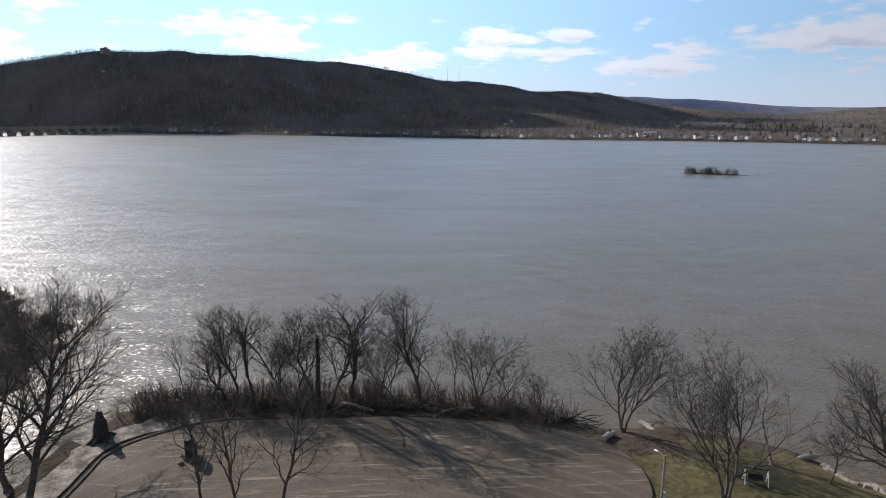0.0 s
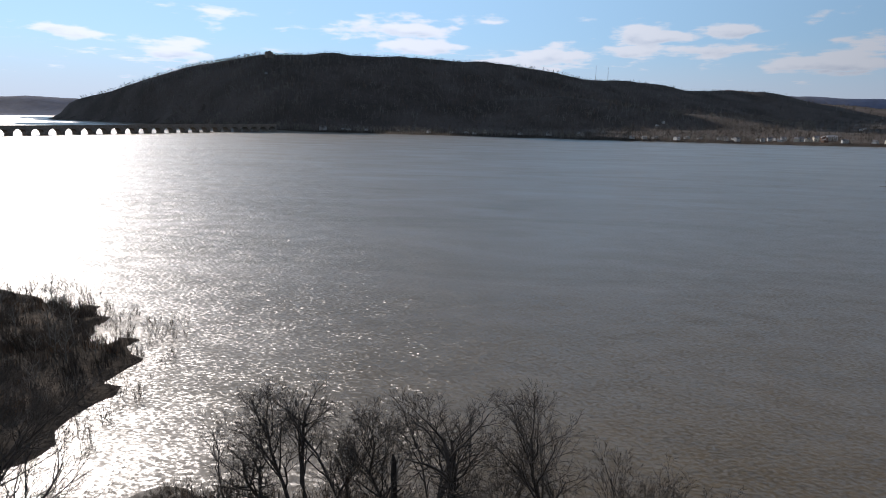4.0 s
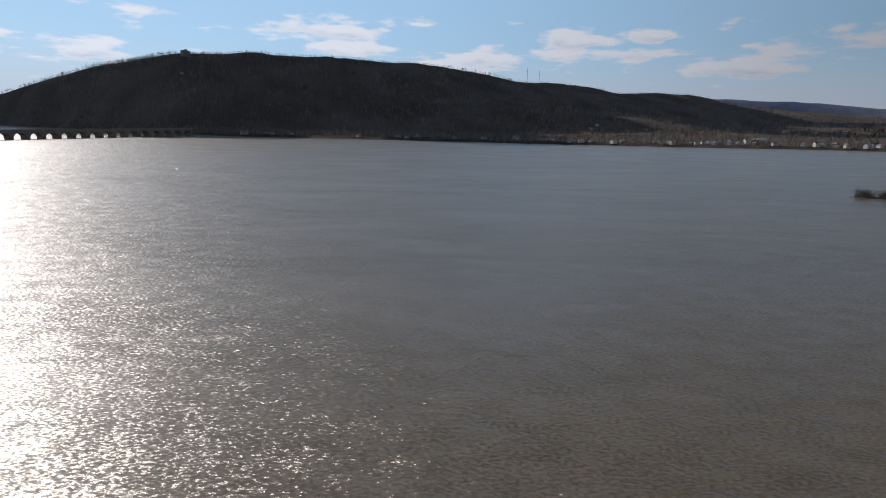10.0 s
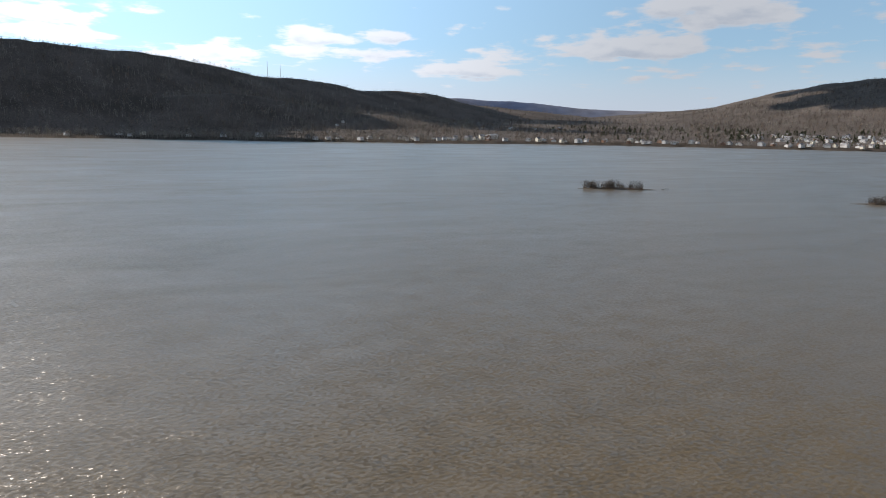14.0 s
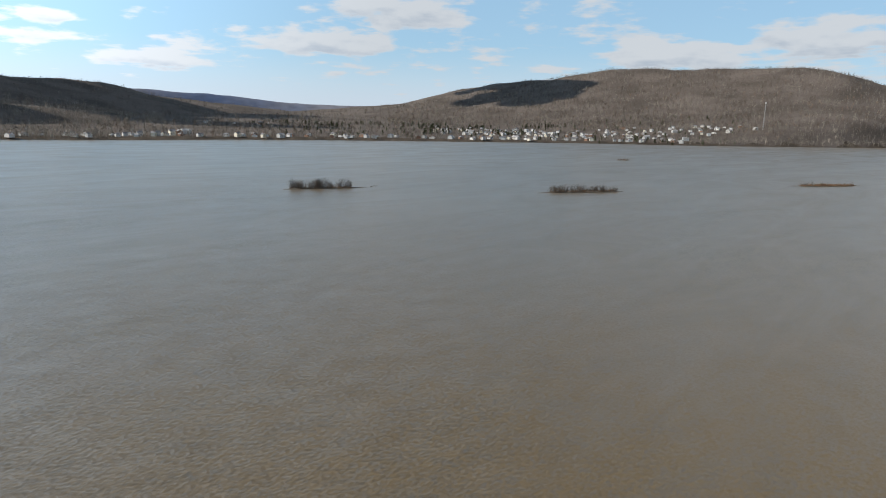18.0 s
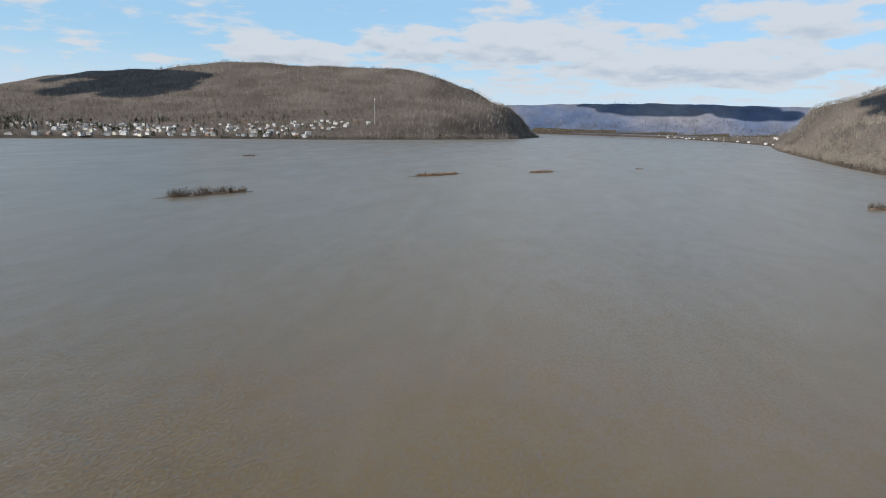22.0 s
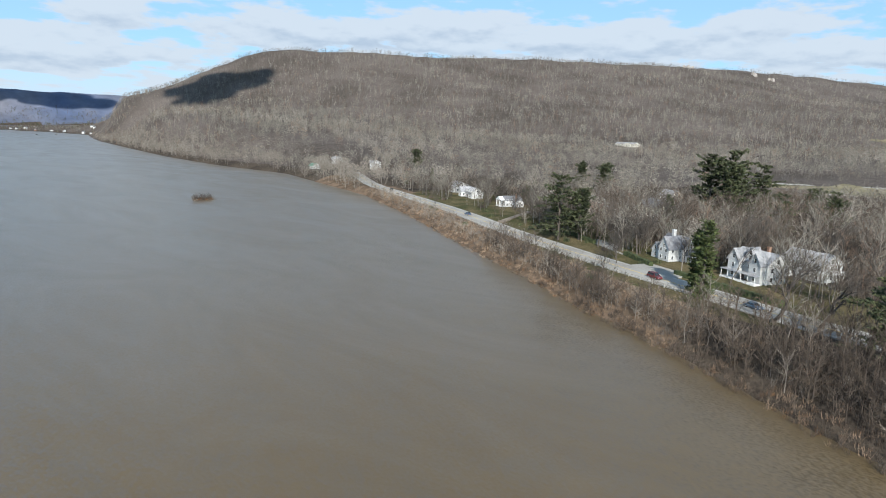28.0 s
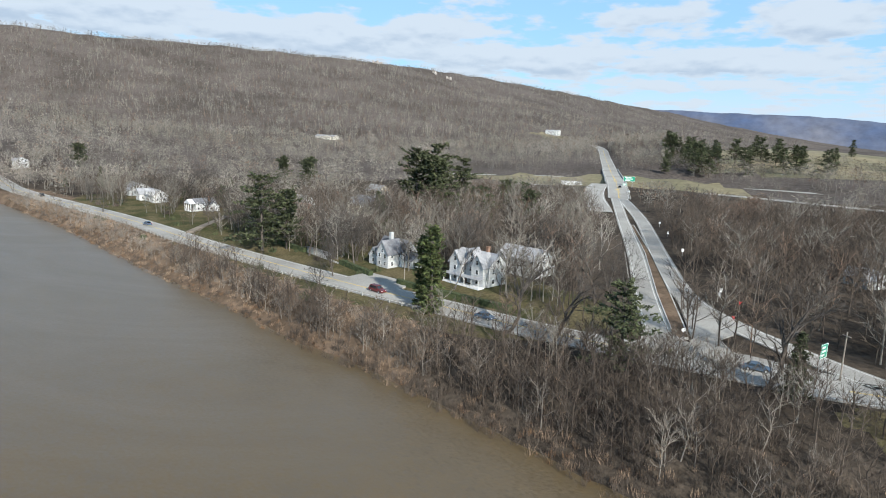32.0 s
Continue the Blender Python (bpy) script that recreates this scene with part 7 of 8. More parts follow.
for k in range(12):
    cx_, cy_, r_ = rnd.uniform(-1.8, 1.8), rnd.uniform(-1.0, 1.0), rnd.uniform(0.25, 0.5)
    ring = [(cx_ + math.cos(a * 1.05) * r_ * rnd.uniform(0.75, 1.2), cy_ + math.sin(a * 1.05) * r_ * rnd.uniform(0.75, 1.2)) for a in range(6)]
    part("stone", Build().add([(x, y, -0.15) for x, y in ring] + [(cx_ + (x - cx_) * 0.6, cy_ + (y - cy_) * 0.6, r_ * rnd.uniform(0.5, 0.9)) for x, y in ring], [tuple(range(6, 12))] + [(a, (a + 1) % 6, 6 + (a + 1) % 6, 6 + a) for a in range(6)]), SILT, board)

# lamp post with its guy wire
lamp = thing("lamp_post", "weathered wooden pole with a small lamp and a guy wire", "lamp post", pose(67.2, -72.6, 1.5))
POLE = surf("weathered_pole_wood", (0.20, 0.17, 0.14), (0.32, 0.28, 0.24), 1.2, 0.9, 0.4, 8, 0.02, stretch=(1, 1, 0.2))
part("pole", Build().tube([(0, 0, -0.5), (0, 0, 6.0)], [0.14, 0.10], 8), POLE, lamp)
part("arm", Build().tube([(0, 0, 5.7), (-0.5, -0.2, 6.0), (-1.0, -0.4, 5.9)], [0.04, 0.04, 0.04], 6), POLE, lamp)
part("lamp_head", Build().tube([(-0.9, -0.36, 5.95), (-1.3, -0.5, 5.85)], [0.07, 0.13], 8), TRIM, lamp, "small white lamp head")
part("guy_wire", Build().tube([(0, 0, 5.4), (4.5, 5.2, 0.1)], [0.02, 0.02], 4), POLE, lamp)
part("meter_box", Build().box(-0.2, 0.1, 1.2, 0.2, 0.35, 1.9), CONCRETE, lamp)

# the garden swing
swing = thing("garden_swing", "white wooden A-frame with a dark swing bench", "swing", place(63.5, -60.5, 72) @ Matrix.Scale(0.85, 4))
for s in (-1.35, 1.35):
    for o in (-0.75, 0.75):
        part("leg", Build().tube([(s, o, -0.3), (s, 0, 2.0)], [0.07, 0.06], 6), TRIM, swing)
    part("brace", Build().tube([(s, -0.38, 0.95), (s, 0.38, 0.95)], [0.045, 0.045], 6), TRIM, swing)
part("top_beam", Build().box(-1.5, -0.07, 1.95, 1.5, 0.07, 2.1), BARK_DARK, swing)
part("seat", Build().box(-0.85, -0.3, 0.5, 0.85, 0.3, 0.58), BARK_DARK, swing)
part("backrest", Build().box(-0.85, 0.26, 0.58, 0.85, 0.33, 1.15), BARK_DARK, swing)
for s in (-0.8, 0.8):
    part("chain", Build().tube([(s, 0, 0.58), (s, 0, 1.95)], [0.02, 0.02], 4), BARK_DARK, swing)

# stone edging along the lawn, and cut logs
for k in range(16):
    t = k / 15
    x, y = 59 + 7.5 * t + rnd.uniform(-0.2, 0.2), -49.5 - 0.2 * t + rnd.uniform(-0.3, 0.3) + 2.8 * t * t
    s = thing("edging_stone", "pale rough stone in the lawn's edging", "stone", place(x, y, rnd.uniform(0, 360)), group="stones of the lawn edging")
    w, d, hh = rnd.uniform(0.5, 0.9), rnd.uniform(0.4, 0.6), rnd.uniform(0.3, 0.55)
    part("block", Build().add([(-w, -d, -0.2), (w, -d * 0.8, -0.2), (w * 0.9, d, -0.2), (-w * 0.8, d * 0.9, -0.2), (-w * 0.7, -d * 0.7, hh), (w * 0.75, -d * 0.6, hh * 0.85), (w * 0.6, d * 0.7, hh), (-w * 0.6, d * 0.6, hh * 0.9)],
                             [(3, 2, 1, 0), (4, 5, 6, 7), (0, 1, 5, 4), (1, 2, 6, 5), (2, 3, 7, 6), (3, 0, 4, 7)]), SILT, s)
for x, y, ln, turn, r, lab in ((48.5, -66.5, 2.6, 20, 0.4, "pale sawn log lying by the water"), (52.5, -73, 2.4, 130, 0.38, "pale split log at the lot's corner"), (57.5, -50.5, 3.0, 105, 0.35, "pale log at the end of the stone edging"),
                               (47, -76.5, 2.2, 60, 0.3, "driftwood log half in the water"), (43.5, -99, 7.5, 80, 0.22, "fallen dark trunk across the brush"), (44.5, -91, 4.5, 100, 0.2, "bleached driftwood trunk on the bank"),
                               (43, -104.5, 5.0, 60, 0.2, "bleached driftwood trunk on the bank"), (45.2, -82.5, 5.5, 35, 0.18, "driftwood trunk along the bank"), (46.5, -79, 3.5, 170, 0.2, "pale broken log at the bank")):
    o = thing("log", lab, "log", place(x, y, turn, -0.25), group="logs left by the flood")
    part("bole", Build().tube([(-ln / 2, 0, 0.05), (0, 0.12, 0.12), (ln / 2, 0, 0.02)], [r, r * 0.95, r * 0.8], 9), BARK_PALE if "pale" in lab or "bleached" in lab else BARK_DARK, o)
    part("branch_stub", Build().tube([(ln * 0.2, 0, 0.1), (ln * 0.28, 0.4, 0.6)], [r * 0.4, r * 0.25], 6), BARK_DARK, o)
# the wrack line of sticks and rubbish
bits = Build()
for k in range(420):
    t = rnd.random()
    i = min(int(t * 5), 4)
    line = [(39, -127), (43.5, -116), (44.0, -104), (45, -93), (47.5, -81), (50.5, -74)]
    u = t * 5 - i
    x = line[i][0] + (line[i + 1][0] - line[i][0]) * u + rnd.gauss(-0.8, 1.1)
    y = line[i][1] + (line[i + 1][1] - line[i][1]) * u
    a, ln = rnd.gauss(1.5, 0.7), rnd.uniform(0.6, 2.6)
    z = 1.5 + rnd.uniform(-0.15, 0.55)
    bits.tube([(x, y, z), (x + math.cos(a) * ln, y + math.sin(a) * ln, z + rnd.uniform(-0.25, 0.35))], [0.07, 0.03], 4)
tagged(new("wrack", bits.mesh("wrack", BARK_DARK)), "tangled dark driftwood and sticks along the bank", "driftwood", kind="stuff")
dead = thing("dead_trunk", "straight dead trunk broken off at the top", "tree", pose(44.5, -109.5, 1.2, 0, 0, 0))
part("trunk", Build().tube([(0, 0, -0.4), (0.05, 0, 4), (0.1, 0.1, 8), (0.2, 0.1, 10.8), (0.25, 0.05, 11.4)], [0.42, 0.34, 0.28, 0.22, 0.06], 9), BARK_DARK, dead)
part("broken_limb", Build().tube([(0.1, 0.1, 7.6), (0.5, 0.9, 8.6)], [0.12, 0.04], 6), BARK_DARK, dead)

# ---- along the river road ----
WHITEPOST = surf("whitened_rail_post", (0.34, 0.32, 0.29), (0.46, 0.44, 0.41), 1.0, 0.85, 0.2, 8, 0.01)
POST = Build().box(-0.09, -0.11, -0.8, 0.09, 0.11, 0.72).mesh("post", WHITEPOST)


def guard_rail(line, offset, label):
    """Posts and a folded rail along a road's edge."""
    rail = thing("guard_rail", label, "guard rail", group="guard rails")
    side = resample(line, 3.8)
    path_ = []
    for i, p in enumerate(side):
        d = side[min(i + 1, len(side) - 1)] - side[max(i - 1, 0)]
        path_.append(p + Vector((d.y, -d.x, 0)).normalized() * offset)
    for i in range(len(path_) - 1):
        a, b = path_[i], path_[i + 1]
        m = pose(a.x, a.y, a.z, 0, 0, math.degrees(math.atan2((b - a).y, (b - a).x)))
        o = new("post", POST)
        o.parent, o.matrix_basis = rail, m
        n = (b - a).length
        prof = [(0.10, 0.42), (0.17, 0.47), (0.11, 0.55), (0.17, 0.63), (0.10, 0.70), (0.07, 0.70), (0.07, 0.42)]
        v = [m @ Vector((0, y, z)) for y, z in prof] + [m @ Vector((n, y, z)) for y, z in prof]
        part("rail", Build().add(v, [(k, (k + 1) % 7, 7 + (k + 1) % 7, 7 + k) for k in range(7)]), WHITEPOST, rail)


guard_rail(RIVER_ROAD[2:8], 5.7, "long galvanised guard rail on wooden posts beside the road")
guard_rail(VALLEY_ROAD_N[:3], -3.6, "galvanised guard rail beside the outbound carriageway")
guard_rail(VALLEY_ROAD_UP[:4], 7.0, "guard rail beside the road before the overpass")

hedge_n = 0
for line in ([(145, 63.5, 0), (139, 49, 0), (132, 31, 0)], [(160, 88, 0), (150, 74, 0)], [(187, 135, 0), (171, 107, 0)]):
    hb, pts = Build(), resample(line, 0.8)
    rr = random.Random(len(line) * 7 + hedge_n)
    hedge_n += 1
    for i in range(len(pts) - 1):
        p, q = pts[i] + Vector((5.2, -2.7, 0)), pts[i + 1] + Vector((5.2, -2.7, 0))
        z = float(ground(np.array([p.x]), np.array([p.y]))[0])
        ang = math.degrees(math.atan2((q - p).y, (q - p).x))
        w, hh = rr.uniform(0.65, 0.85), rr.uniform(1.25, 1.5)
        hb.add([pose(p.x, p.y, z, 0, 0, ang) @ Vector(c) for c in ((-0.1, -w, -0.3), (1.0, -w, -0.3), (1.0, w, -0.3), (-0.1, w, -0.3), (-0.1, -w * 0.8, hh), (1.0, -w * 0.8, hh * 0.97), (1.0, w * 0.8, hh), (-0.1, w * 0.8, hh * 1.03))],
               [(3, 2, 1, 0), (4, 5, 6, 7), (0, 1, 5, 4), (1, 2, 6, 5), (2, 3, 7, 6), (3, 0, 4, 7)])
    tagged(new("hedge", hb.mesh("hedge", HEDGE)), "clipped dark green hedge in front of a house", "hedge")

# the side street, driveways and the kerbed median
flat_sheet("side_street", list(reversed([(150, 76.5), (143, 60), (147, 57.5), (156, 60), (175, 90), (186, 108), (181, 111), (166, 88), (157, 74)])), 4.52, ASPHALT, "pale asphalt side street joining the river road", "road", 0.3)
flat_sheet("driveway", [(188, 161), (189.4, 158.6), (230, 173), (229.2, 175.6)], 5.05, MUD, "narrow gravel driveway across the lawn", "driveway", 0.6)
flat_sheet("junction", list(reversed([(121, 4), (128, -1), (134, -2.6), (131, -9), (128, -12), (126.5, -20), (120, -36), (113, -34), (116, -10)])), 4.508, ASPHALT, "pale worn asphalt of the road junction", "road", 0.3)
flat_sheet("turning_wedge", list(reversed([(126, -9.8), (133, -11.0), (159.5, -9.5), (215, -3.7), (215, -5), (172, -9.0), (155, -14), (144, -20), (139, -19.5), (134, -16.5), (127, -18)])), 4.516, ASPHALT, "pale asphalt wedge where the ramp meets the river road", "road", 0.3)
MEDIAN = [(131, -8.4), (134, -7.4), (169, -4.4), (227, -0.8), (300, 6.5), (301, 5.2), (228, -2.6), (171, -7.6), (136, -10.2), (132.5, -10.2)]
flat_sheet("median", list(reversed(MEDIAN)), 4.64, BANK, "kerbed median strip of brown winter grass", "median", 0.5)
kerb = thing("median_kerb", "pale concrete kerb round the median strip", "kerb")
for a, b in zip(MEDIAN, MEDIAN[1:] + MEDIAN[:1]):
    d = Vector((b[0] - a[0], b[1] - a[1], 0))
    n = max(1, int(d.length / 6))
    for k in range(n):
        part("kerbstone", Build().box(k * d.length / n, -0.14, -0.3, (k + 1) * d.length / n - 0.03, 0.14, 0.17, pose(a[0], a[1], 4.5 + 0.15 * (a[0] > 200), 0, 0, math.degrees(math.atan2(d.y, d.x)))), CONCRETE, kerb)

# road signs
GREEN = surf("green_sign_sheeting", (0.01, 0.23, 0.13), (0.02, 0.28, 0.16), 0.8, 0.4, 0, 5)
RED = surf("red_sign_sheeting", (0.45, 0.03, 0.03), (0.52, 0.05, 0.05), 0.8, 0.4, 0, 5)


def guide_sign(x, y, z, turn, w, hh, lift, label, posts=2):
    s = thing("road_sign", label, "road sign", pose(x, y, z, 0, 0, turn), group="road signs")
    part("panel", Build().box(-w / 2, -0.04, lift, w / 2, 0.04, lift + hh), GREEN, s)
    part("border", Build().box(-w / 2, -0.055, lift, w / 2, -0.041, lift + 0.1).box(-w / 2, -0.055, lift + hh - 0.1, w / 2, -0.041, lift + hh).box(-w / 2, -0.055, lift, -w / 2 + 0.1, -0.041, lift + hh).box(w / 2 - 0.1, -0.055, lift, w / 2, -0.041, lift + hh), TRIM, s)
    for k, (u0, u1) in enumerate(((-0.35, 0.2), (-0.3, 0.32), (-0.36, 0.1))):
        zz = lift + hh * (0.76 - 0.27 * k)
        part("legend_bar", Build().box(w * u0, -0.05, zz - hh * 0.07, w * u1, -0.042, zz + hh * 0.07), TRIM, s)
    for k in range(posts):
        u = (k - (posts - 1) / 2) * w * 0.6
        part("post", Build().box(u - 0.07, 0.045, -0.8, u + 0.07, 0.17, lift + hh), STEEL, s)
    return s


guide_sign(120.5, -31.5, 4.3, -35, 2.6, 2.6, 3.2, "tall green guide sign with white legend bars")
guide_sign(470, 14, 9.5, -78, 8.0, 3.4, 4.2, "wide green guide sign beside the overpass")
guide_sign(452, 16, 9.0, -78, 3.0, 1.2, 3.0, "small green guide sign under a larger one")
for x, y, lab in ((230, -13, "small white road sign on a steel post"), (270, -9, "small white road sign on a steel post"), (168, -19, "pair of small white road signs"), (300, -6, "small white road sign on a steel post"), (172, -20, "pair of small white road signs"), (131.5, -9.2, "round white sign at the median's tip")):
    s = thing("small_sign", lab, "road sign", place(x, y, -75), group="small road signs")
    part("post", Build().box(-0.04, 0.03, -0.6, 0.04, 0.1, 2.4), STEEL, s)
    if "round" in lab:
        part("panel", Build().tube([(0, 0.02, 2.2), (0, -0.02, 2.2)], [0.45, 0.45], 16), TRIM, s)
    else:
        part("panel", Build().box(-0.4, -0.02, 1.5, 0.4, 0.02, 2.5), TRIM, s)
for x, y in ((146, -20), (160, -23)):
    s = thing("yield_sign", "red and white triangular sign beside the ramp", "road sign", place(x, y, -75), group="small road signs")
    part("post", Build().box(-0.04, 0.03, -0.6, 0.04, 0.1, 2.2), STEEL, s)
    part("panel", Build().add([(-0.5, -0.02, 2.5), (0.5, -0.02, 2.5), (0, -0.02, 1.65), (-0.5, 0.02, 2.5), (0.5, 0.02, 2.5), (0, 0.02, 1.65)], [(0, 2, 1), (3, 4, 5), (0, 1, 4, 3), (1, 2, 5, 4), (2, 0, 3, 5)]), RED, s)
# poles
for x, y, hh in ((118.5, -34, 9), (150, 59, 6), (196, 152, 7), (262, 300, 8), (300, 400, 9)):
    s = thing("utility_pole", "brown wooden pole beside the road", "pole", place(x, y, 30), group="roadside poles")
    part("pole", Build().tube([(0, 0, -0.5), (0, 0, hh)], [0.15, 0.11], 8), POLE, s)
    part("crossarm", Build().box(-0.9, -0.06, hh - 0.8, 0.9, 0.06, hh - 0.65), POLE, s)

# overpass over the highway
over = thing("overpass", "concrete road overpass with pale parapets", "bridge", pose(0, 0, 0))
ovl = [(478, 23, 10.8), (535, 28.5, 12.0), (580, 33, 13.0), (625, 37.3, 14.0)]
part("deck", ribbon(ovl, -7.6, 7.6, -0.12, 1.2), CONCRETE, over)
for o in (-7.3, 7.3):
    part("parapet", ribbon(ovl, o - 0.2, o + 0.2, 0.95, 1.0), CONCRETE, over)
for k, x in enumerate((484, 524, 575, 612)):
    part("pier", Build().box(-0.8, -6, -2, 0.8, 6, 11.0, pose(x, 28.5 + (x - 535) * 0.098, 0, 0, 0, 5.6)), CONCRETE, over)

# the turning area before the overpass, and the hatched strip between the lanes
ramp = new("turning_lane", ribbon(RAMP, -6.5, 6.5, -0.012, 1.6).mesh("turning_lane", ASPHALT))
tagged(ramp, "wide pale asphalt turning lane beside the overpass", "road", kind="structure")
part("edge_line", ribbon([(340, 28, 6.1), (365, 32.5, 6.6), (400, 37.5, 7.5), (440, 40, 9.5), (470, 38, 10.6)], -0.15, 0.15, 0.0, 0.01), PAINT_W, ramp)
part("edge_line", ribbon([(360, 20.5, 6.5), (400, 26.5, 7.5), (440, 28.5, 9.5), (472, 29, 10.6)], -0.15, 0.15, 0.0, 0.01), PAINT_W, ramp)
strip = thing("road_marking", "yellow hatched strip painted between the lanes", "road marking", pose(0, 0, 0))
for k in range(14):
    x = 404 + k * 5.2
    z = 7.5 + (x - 400) * 0.05 if x < 440 else 9.5 + (x - 440) * 0.0333
    y = 17.3 + (x - 400) * 0.078
    part("stripe", Build().add([(x, y - 1.5, z + 0.03), (x + 1.0, y - 1.5, z + 0.06), (x + 4.0, y + 1.5, z + 0.16), (x + 3.0, y + 1.5, z + 0.13)], [(0, 1, 2, 3)]), PAINT_Y, strip)


def lorry(x, y, z, turn):
    c = thing("lorry", "white articulated lorry on the highway", "lorry", pose(x, y, z, 0, 0, turn), group="vehicles on the highway")
    part("trailer", Build().box(-8, -1.25, 1.1, 5.4, 1.25, 4.0), SIDING, c)
    part("cab", Build().add([(5.8, -1.2, 0.6), (8.4, -1.2, 0.6), (8.4, 1.2, 0.6), (5.8, 1.2, 0.6), (5.8, -1.2, 3.3), (7.5, -1.2, 3.2), (7.5, 1.2, 3.2), (5.8, 1.2, 3.3), (8.4, -1.2, 1.7), (8.4, 1.2, 1.7)],
                             [(3, 2, 1, 0), (4, 5, 6, 7), (0, 1, 8, 5, 4), (3, 7, 6, 9, 2), (1, 2, 9, 8), (8, 9, 6, 5), (0, 4, 7, 3)]), SIDING, c)
    part("windscreen", Build().add([(8.2, -1.0, 2.02), (8.2, 1.0, 2.02), (7.62, 1.0, 3.0), (7.62, -1.0, 3.0)], [(0, 1, 2, 3)]), GLASS, c)
    part("chassis", Build().box(-7.8, -0.5, 0.7, 8.0, 0.5, 1.1), STEEL, c)
    for px in (-6.6, -5.4, 4.2, 7.2):
        for q in (-1, 1):
            part("wheel", Build().tube([(px, q * 0.85, 0.5), (px, q * 1.22, 0.5)], [0.5, 0.5], 14), TYRE, c)


# cars
PAINTS = {"dark red": ((0.09, 0.012, 0.014), (0.12, 0.02, 0.02)), "blue-grey": ((0.07, 0.11, 0.16), (0.09, 0.13, 0.19)), "black": ((0.012, 0.012, 0.014), (0.02, 0.02, 0.024)), "silver": ((0.42, 0.43, 0.44), (0.50, 0.51, 0.52)), "white": ((0.70, 0.70, 0.70), (0.78, 0.78, 0.78))}
TYRE = surf("black_tyre", (0.012, 0.012, 0.012), (0.022, 0.022, 0.022), 3, 0.9, 0.2, 6, 0.01)
LIGHT = surf("clear_lamp_lens", (0.5, 0.5, 0.5), (0.6, 0.6, 0.6), 2, 0.15, 0, 5)
TAIL = surf("red_lamp_lens", (0.30, 0.01, 0.01), (0.38, 0.02, 0.02), 2, 0.2, 0, 5)


def car(x, y, turn, colour, label, suv=False, z=4.5):
    c = thing("car", label, "car", pose(x, y, z, 0, 0, turn), group="cars")
    pa = surf(colour.replace(" ", "_") + "_car_paint", *PAINTS[colour], 1.0, 0.25, 0, 5, spec=0.7)
    L, w, h0, h1 = (4.7, 0.93, 0.95, 1.72) if suv else (4.6, 0.9, 0.85, 1.42)
    prof = [(-L / 2, 0.32), (L / 2, 0.30), (L / 2 + 0.03, 0.55), (L / 2 - 0.1, h0 - 0.12), (L / 2 - 1.15, h0), (-L / 2 + (0.05 if suv else 0.75), h0), (-L / 2 - 0.02, h0 - 0.1)]
    n = len(prof)
    body = Build().add([(px, -w * (0.94 if pz < 0.4 else 1.0), pz) for px, pz in prof] + [(px, w * (0.94 if pz < 0.4 else 1.0), pz) for px, pz in prof], [tuple(range(n)), tuple(reversed(range(n, 2 * n)))] + [(k, n + k, n + (k + 1) % n, (k + 1) % n) for k in range(n)])
    part("body", body, pa, c)
    a0, a1, b0, b1 = (-L / 2 + 0.08, L / 2 - 1.2, -L / 2 + 0.4, L / 2 - 2.0) if suv else (-L / 2 + 0.5, L / 2 - 1.15, -L / 2 + 1.2, L / 2 - 2.0)
    cab = Build().add([(a0, -w * 0.97, h0), (a1, -w * 0.97, h0), (a1, w * 0.97, h0), (a0, w * 0.97, h0), (b0, -w * 0.78, h1 - 0.04), (b1, -w * 0.78, h1 - 0.04), (b1, w * 0.78, h1 - 0.04), (b0, w * 0.78, h1 - 0.04)],
                      [(3, 2, 1, 0), (4, 5, 6, 7), (0, 1, 5, 4), (1, 2, 6, 5), (2, 3, 7, 6), (3, 0, 4, 7)])
    part("cabin", cab, pa, c)
    # a pane a little proud of each side of the cabin
    cv = [Vector(q) for q in ((a0, -w * 0.97, h0), (a1, -w * 0.97, h0), (a1, w * 0.97, h0), (a0, w * 0.97, h0), (b0, -w * 0.78, h1 - 0.04), (b1, -w * 0.78, h1 - 0.04), (b1, w * 0.78, h1 - 0.04), (b0, w * 0.78, h1 - 0.04))]
    for pane_name, ids, cuts in (("side_window", (0, 1, 5, 4), ((0.06, 0.48), (0.52, 0.94))), ("windscreen", (1, 2, 6, 5), ((0.05, 0.95),)), ("side_window", (2, 3, 7, 6), ((0.06, 0.48), (0.52, 0.94))), ("rear_window", (3, 0, 4, 7), ((0.07, 0.93),))):
        q = [cv[k] for k in ids]
        out = (q[1] - q[0]).cross(q[3] - q[0]).normalized() * 0.012
        for u0, u1 in cuts:
            rim = [q[0].lerp(q[1], u).lerp(q[3].lerp(q[2], u), v) for u, v in ((u0, 0.1), (u1, 0.1), (u1, 0.92), (u0, 0.92))]
            part(pane_name, Build().add([tuple(r - out) for r in rim] + [tuple(r + out) for r in rim], [(3, 2, 1, 0), (4, 5, 6, 7)] + [(k, (k + 1) % 4, 4 + (k + 1) % 4, 4 + k) for k in range(4)]), GLASS, c)
    part("roof", Build().box(b0 - 0.03, -w * 0.79, h1 - 0.04, b1 + 0.03, w * 0.79, h1 + 0.02), pa, c)
    for px in (-L / 2 + 0.85, L / 2 - 0.9):
        for s in (-1, 1):
            t = part("wheel", Build().tube([(px, s * (w - 0.2), 0.33), (px, s * (w + 0.01), 0.33)], [0.34, 0.34], 16), TYRE, c)
            part("rim", Build().tube([(px, s * (w + 0.005), 0.33), (px, s * (w + 0.02), 0.33)], [0.2, 0.2], 10), STEEL, t)
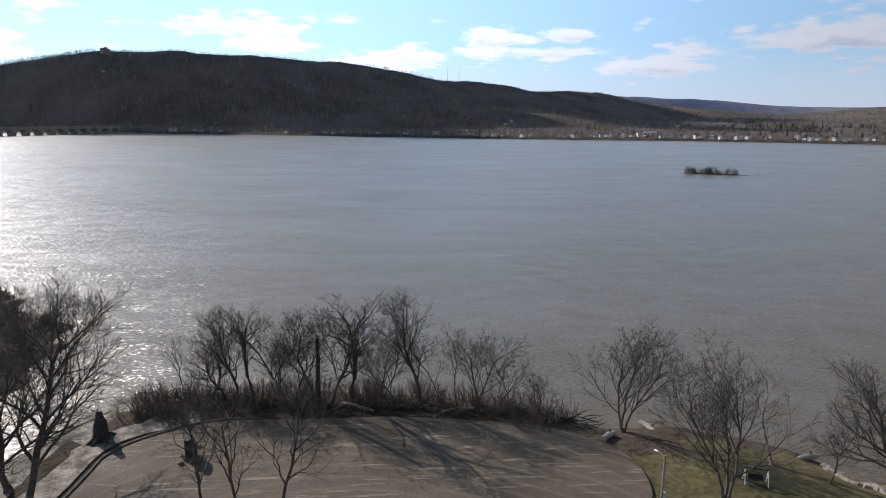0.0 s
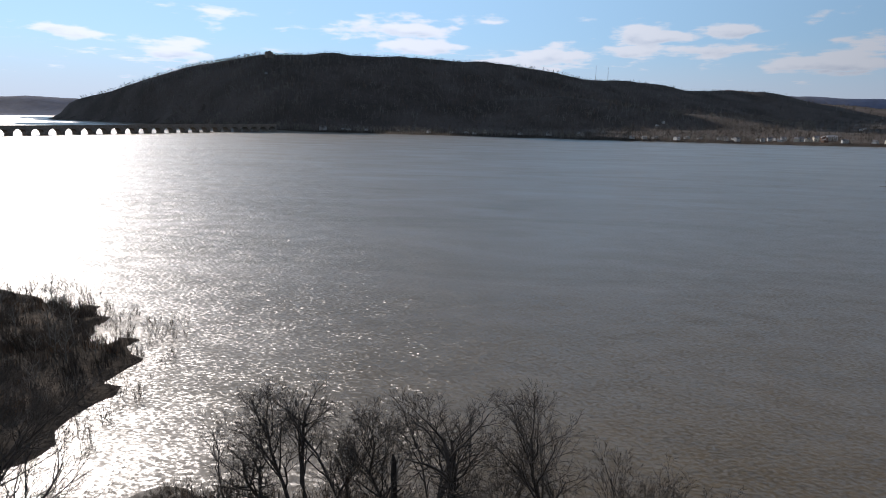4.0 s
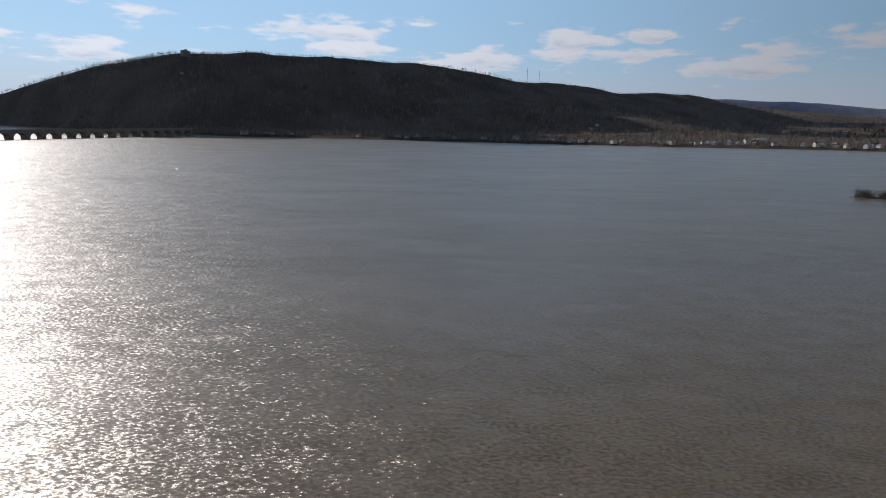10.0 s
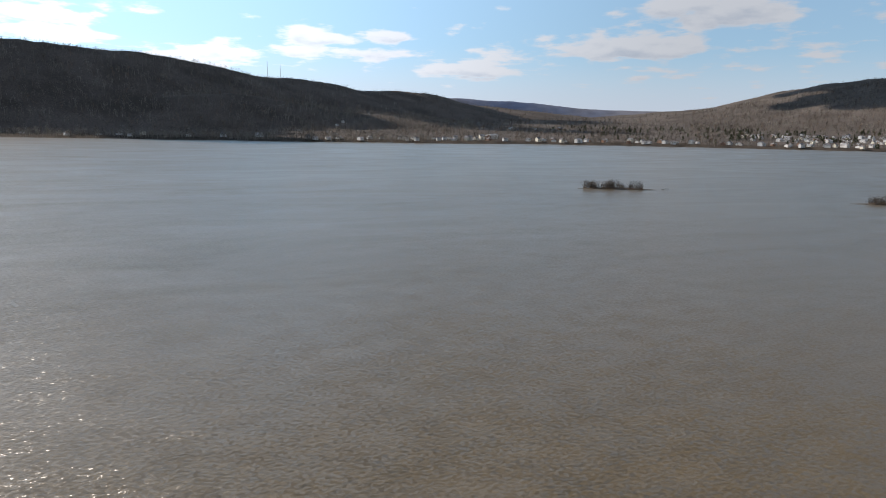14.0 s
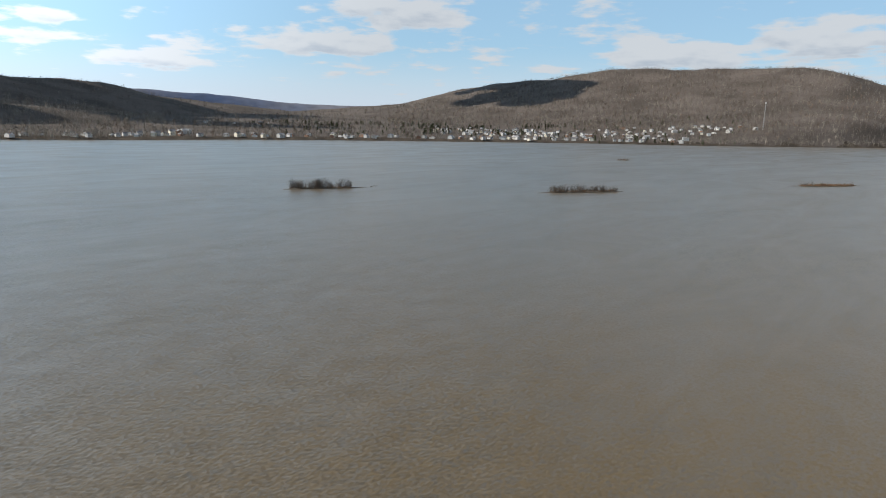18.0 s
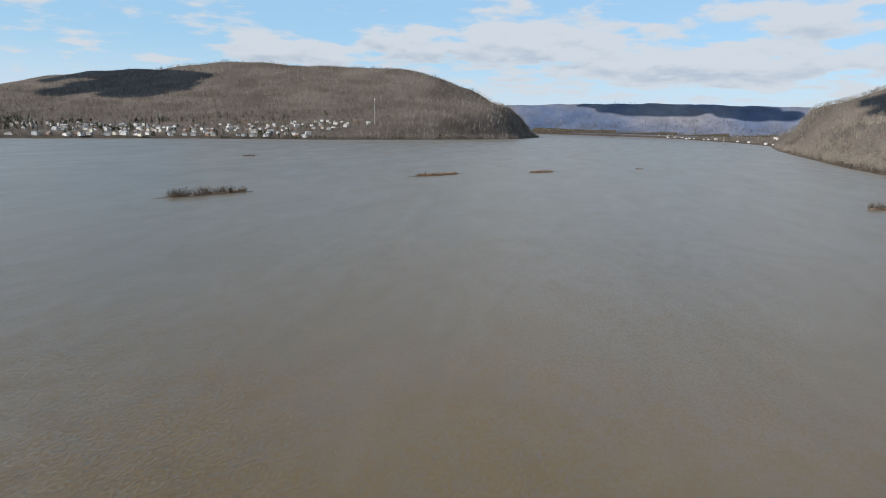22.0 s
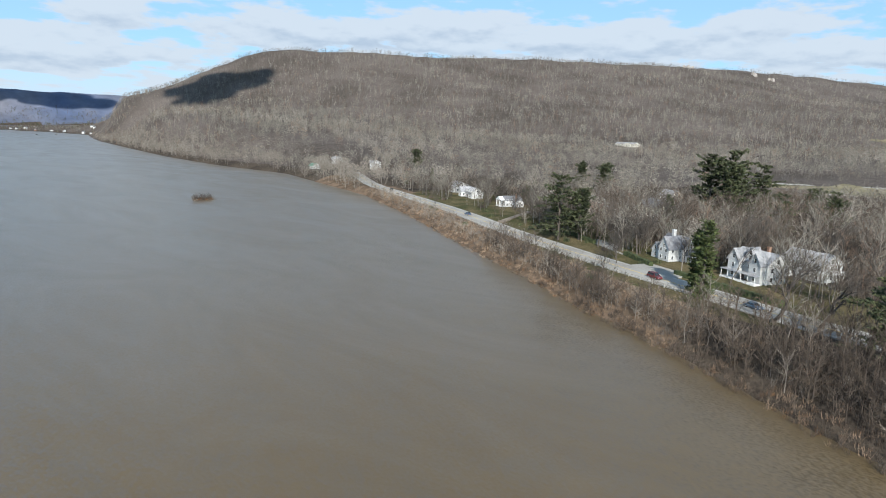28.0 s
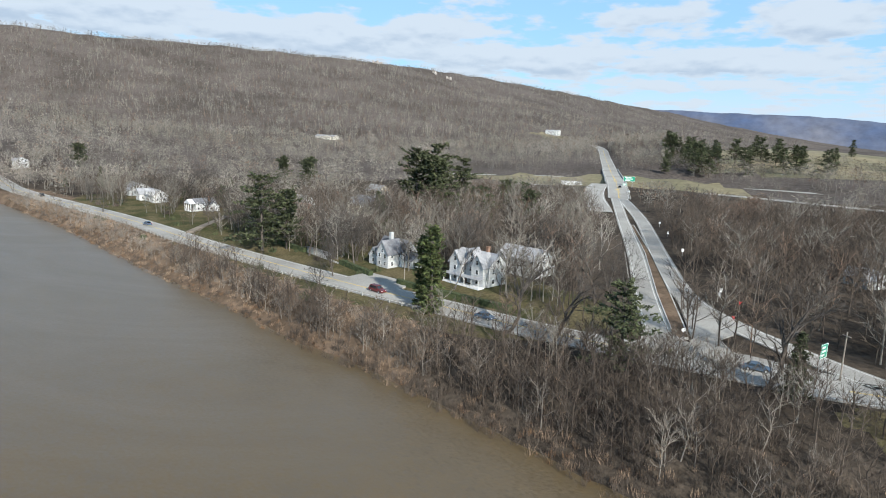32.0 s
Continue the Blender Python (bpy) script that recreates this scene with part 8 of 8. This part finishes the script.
    for s in (-1, 1):
        part("headlight", Build().box(L / 2 - 0.12, s * w * 0.7 - 0.16, 0.58, L / 2 + 0.045, s * w * 0.7 + 0.16, 0.72), LIGHT, c)
        part("tail_light", Build().box(-L / 2 - 0.04, s * w * 0.75 - 0.12, 0.62, -L / 2 + 0.05, s * w * 0.75 + 0.12, 0.8), TAIL, c)
        part("mirror", Build().box(L / 2 - 1.75, s * (w + 0.08) - 0.08, h0 + 0.02, L / 2 - 1.6, s * (w + 0.08) + 0.08, h0 + 0.16), pa, c)
    return c


car(139.5, 62, -114, "dark red", "dark red sport utility car on the river road", True)
car(128.5, 31.5, -112, "blue-grey", "blue-grey sedan parked at the roadside")
car(243, 298, 64, "black", "dark car on the river road", True)
car(196, 186, 66, "blue-grey", "dark car on the river road near the houses")
car(118, -21, -100, "blue-grey", "blue car at the junction behind trees")
car(455, 19.5, 8, "black", "dark car on the valley road", False, 10.0)
car(222, 150, 10, "black", "dark car parked in a driveway", True, float(ground(np.array([222.0]), np.array([150.0]))[0]))

lorry(499, 58, 5.7, -75)
car(430, 12.5, 186, "white", "white car on the valley road", False, 9.0)

# pale rock outcrops high on the eastern mountain
ROCK = surf("pale_sandstone_outcrop", (0.26, 0.23, 0.20), (0.42, 0.38, 0.34), 0.08, 0.95, 0.6, 8, 0.6)
rnd = random.Random(31)
for x, y, n, label in ((2087, 940, 9, "pale sandstone ledge showing through the bare woods"), (2170, 760, 6, "pale rocks below the mountain crest"), (2180, 705, 6, "pale rocks below the mountain crest")):
    o = thing("rock_outcrop", label, "rocks", place(x, y, 0), group="rock outcrops")
    for k in range(n):
        px, py, r = rnd.uniform(-22, 22), rnd.uniform(-14, 14), rnd.uniform(3, 7)
        gz = float(ground(np.array([x + px]), np.array([y + py]))[0]) - float(ground(np.array([x]), np.array([y]))[0])
        ring = [(px + math.cos(a * 1.05) * r * rnd.uniform(0.7, 1.2), py + math.sin(a * 1.05) * r * rnd.uniform(0.7, 1.2)) for a in range(6)]
        top = [(px + (qx - px) * 0.6, py + (qy - py) * 0.6, gz + r * rnd.uniform(0.7, 1.3)) for qx, qy in ring]
        part("boulder", Build().add([(qx, qy, gz - 3) for qx, qy in ring] + top, [tuple(range(6, 12))] + [(a, (a + 1) % 6, 6 + (a + 1) % 6, 6 + a) for a in range(6)]), ROCK, o)
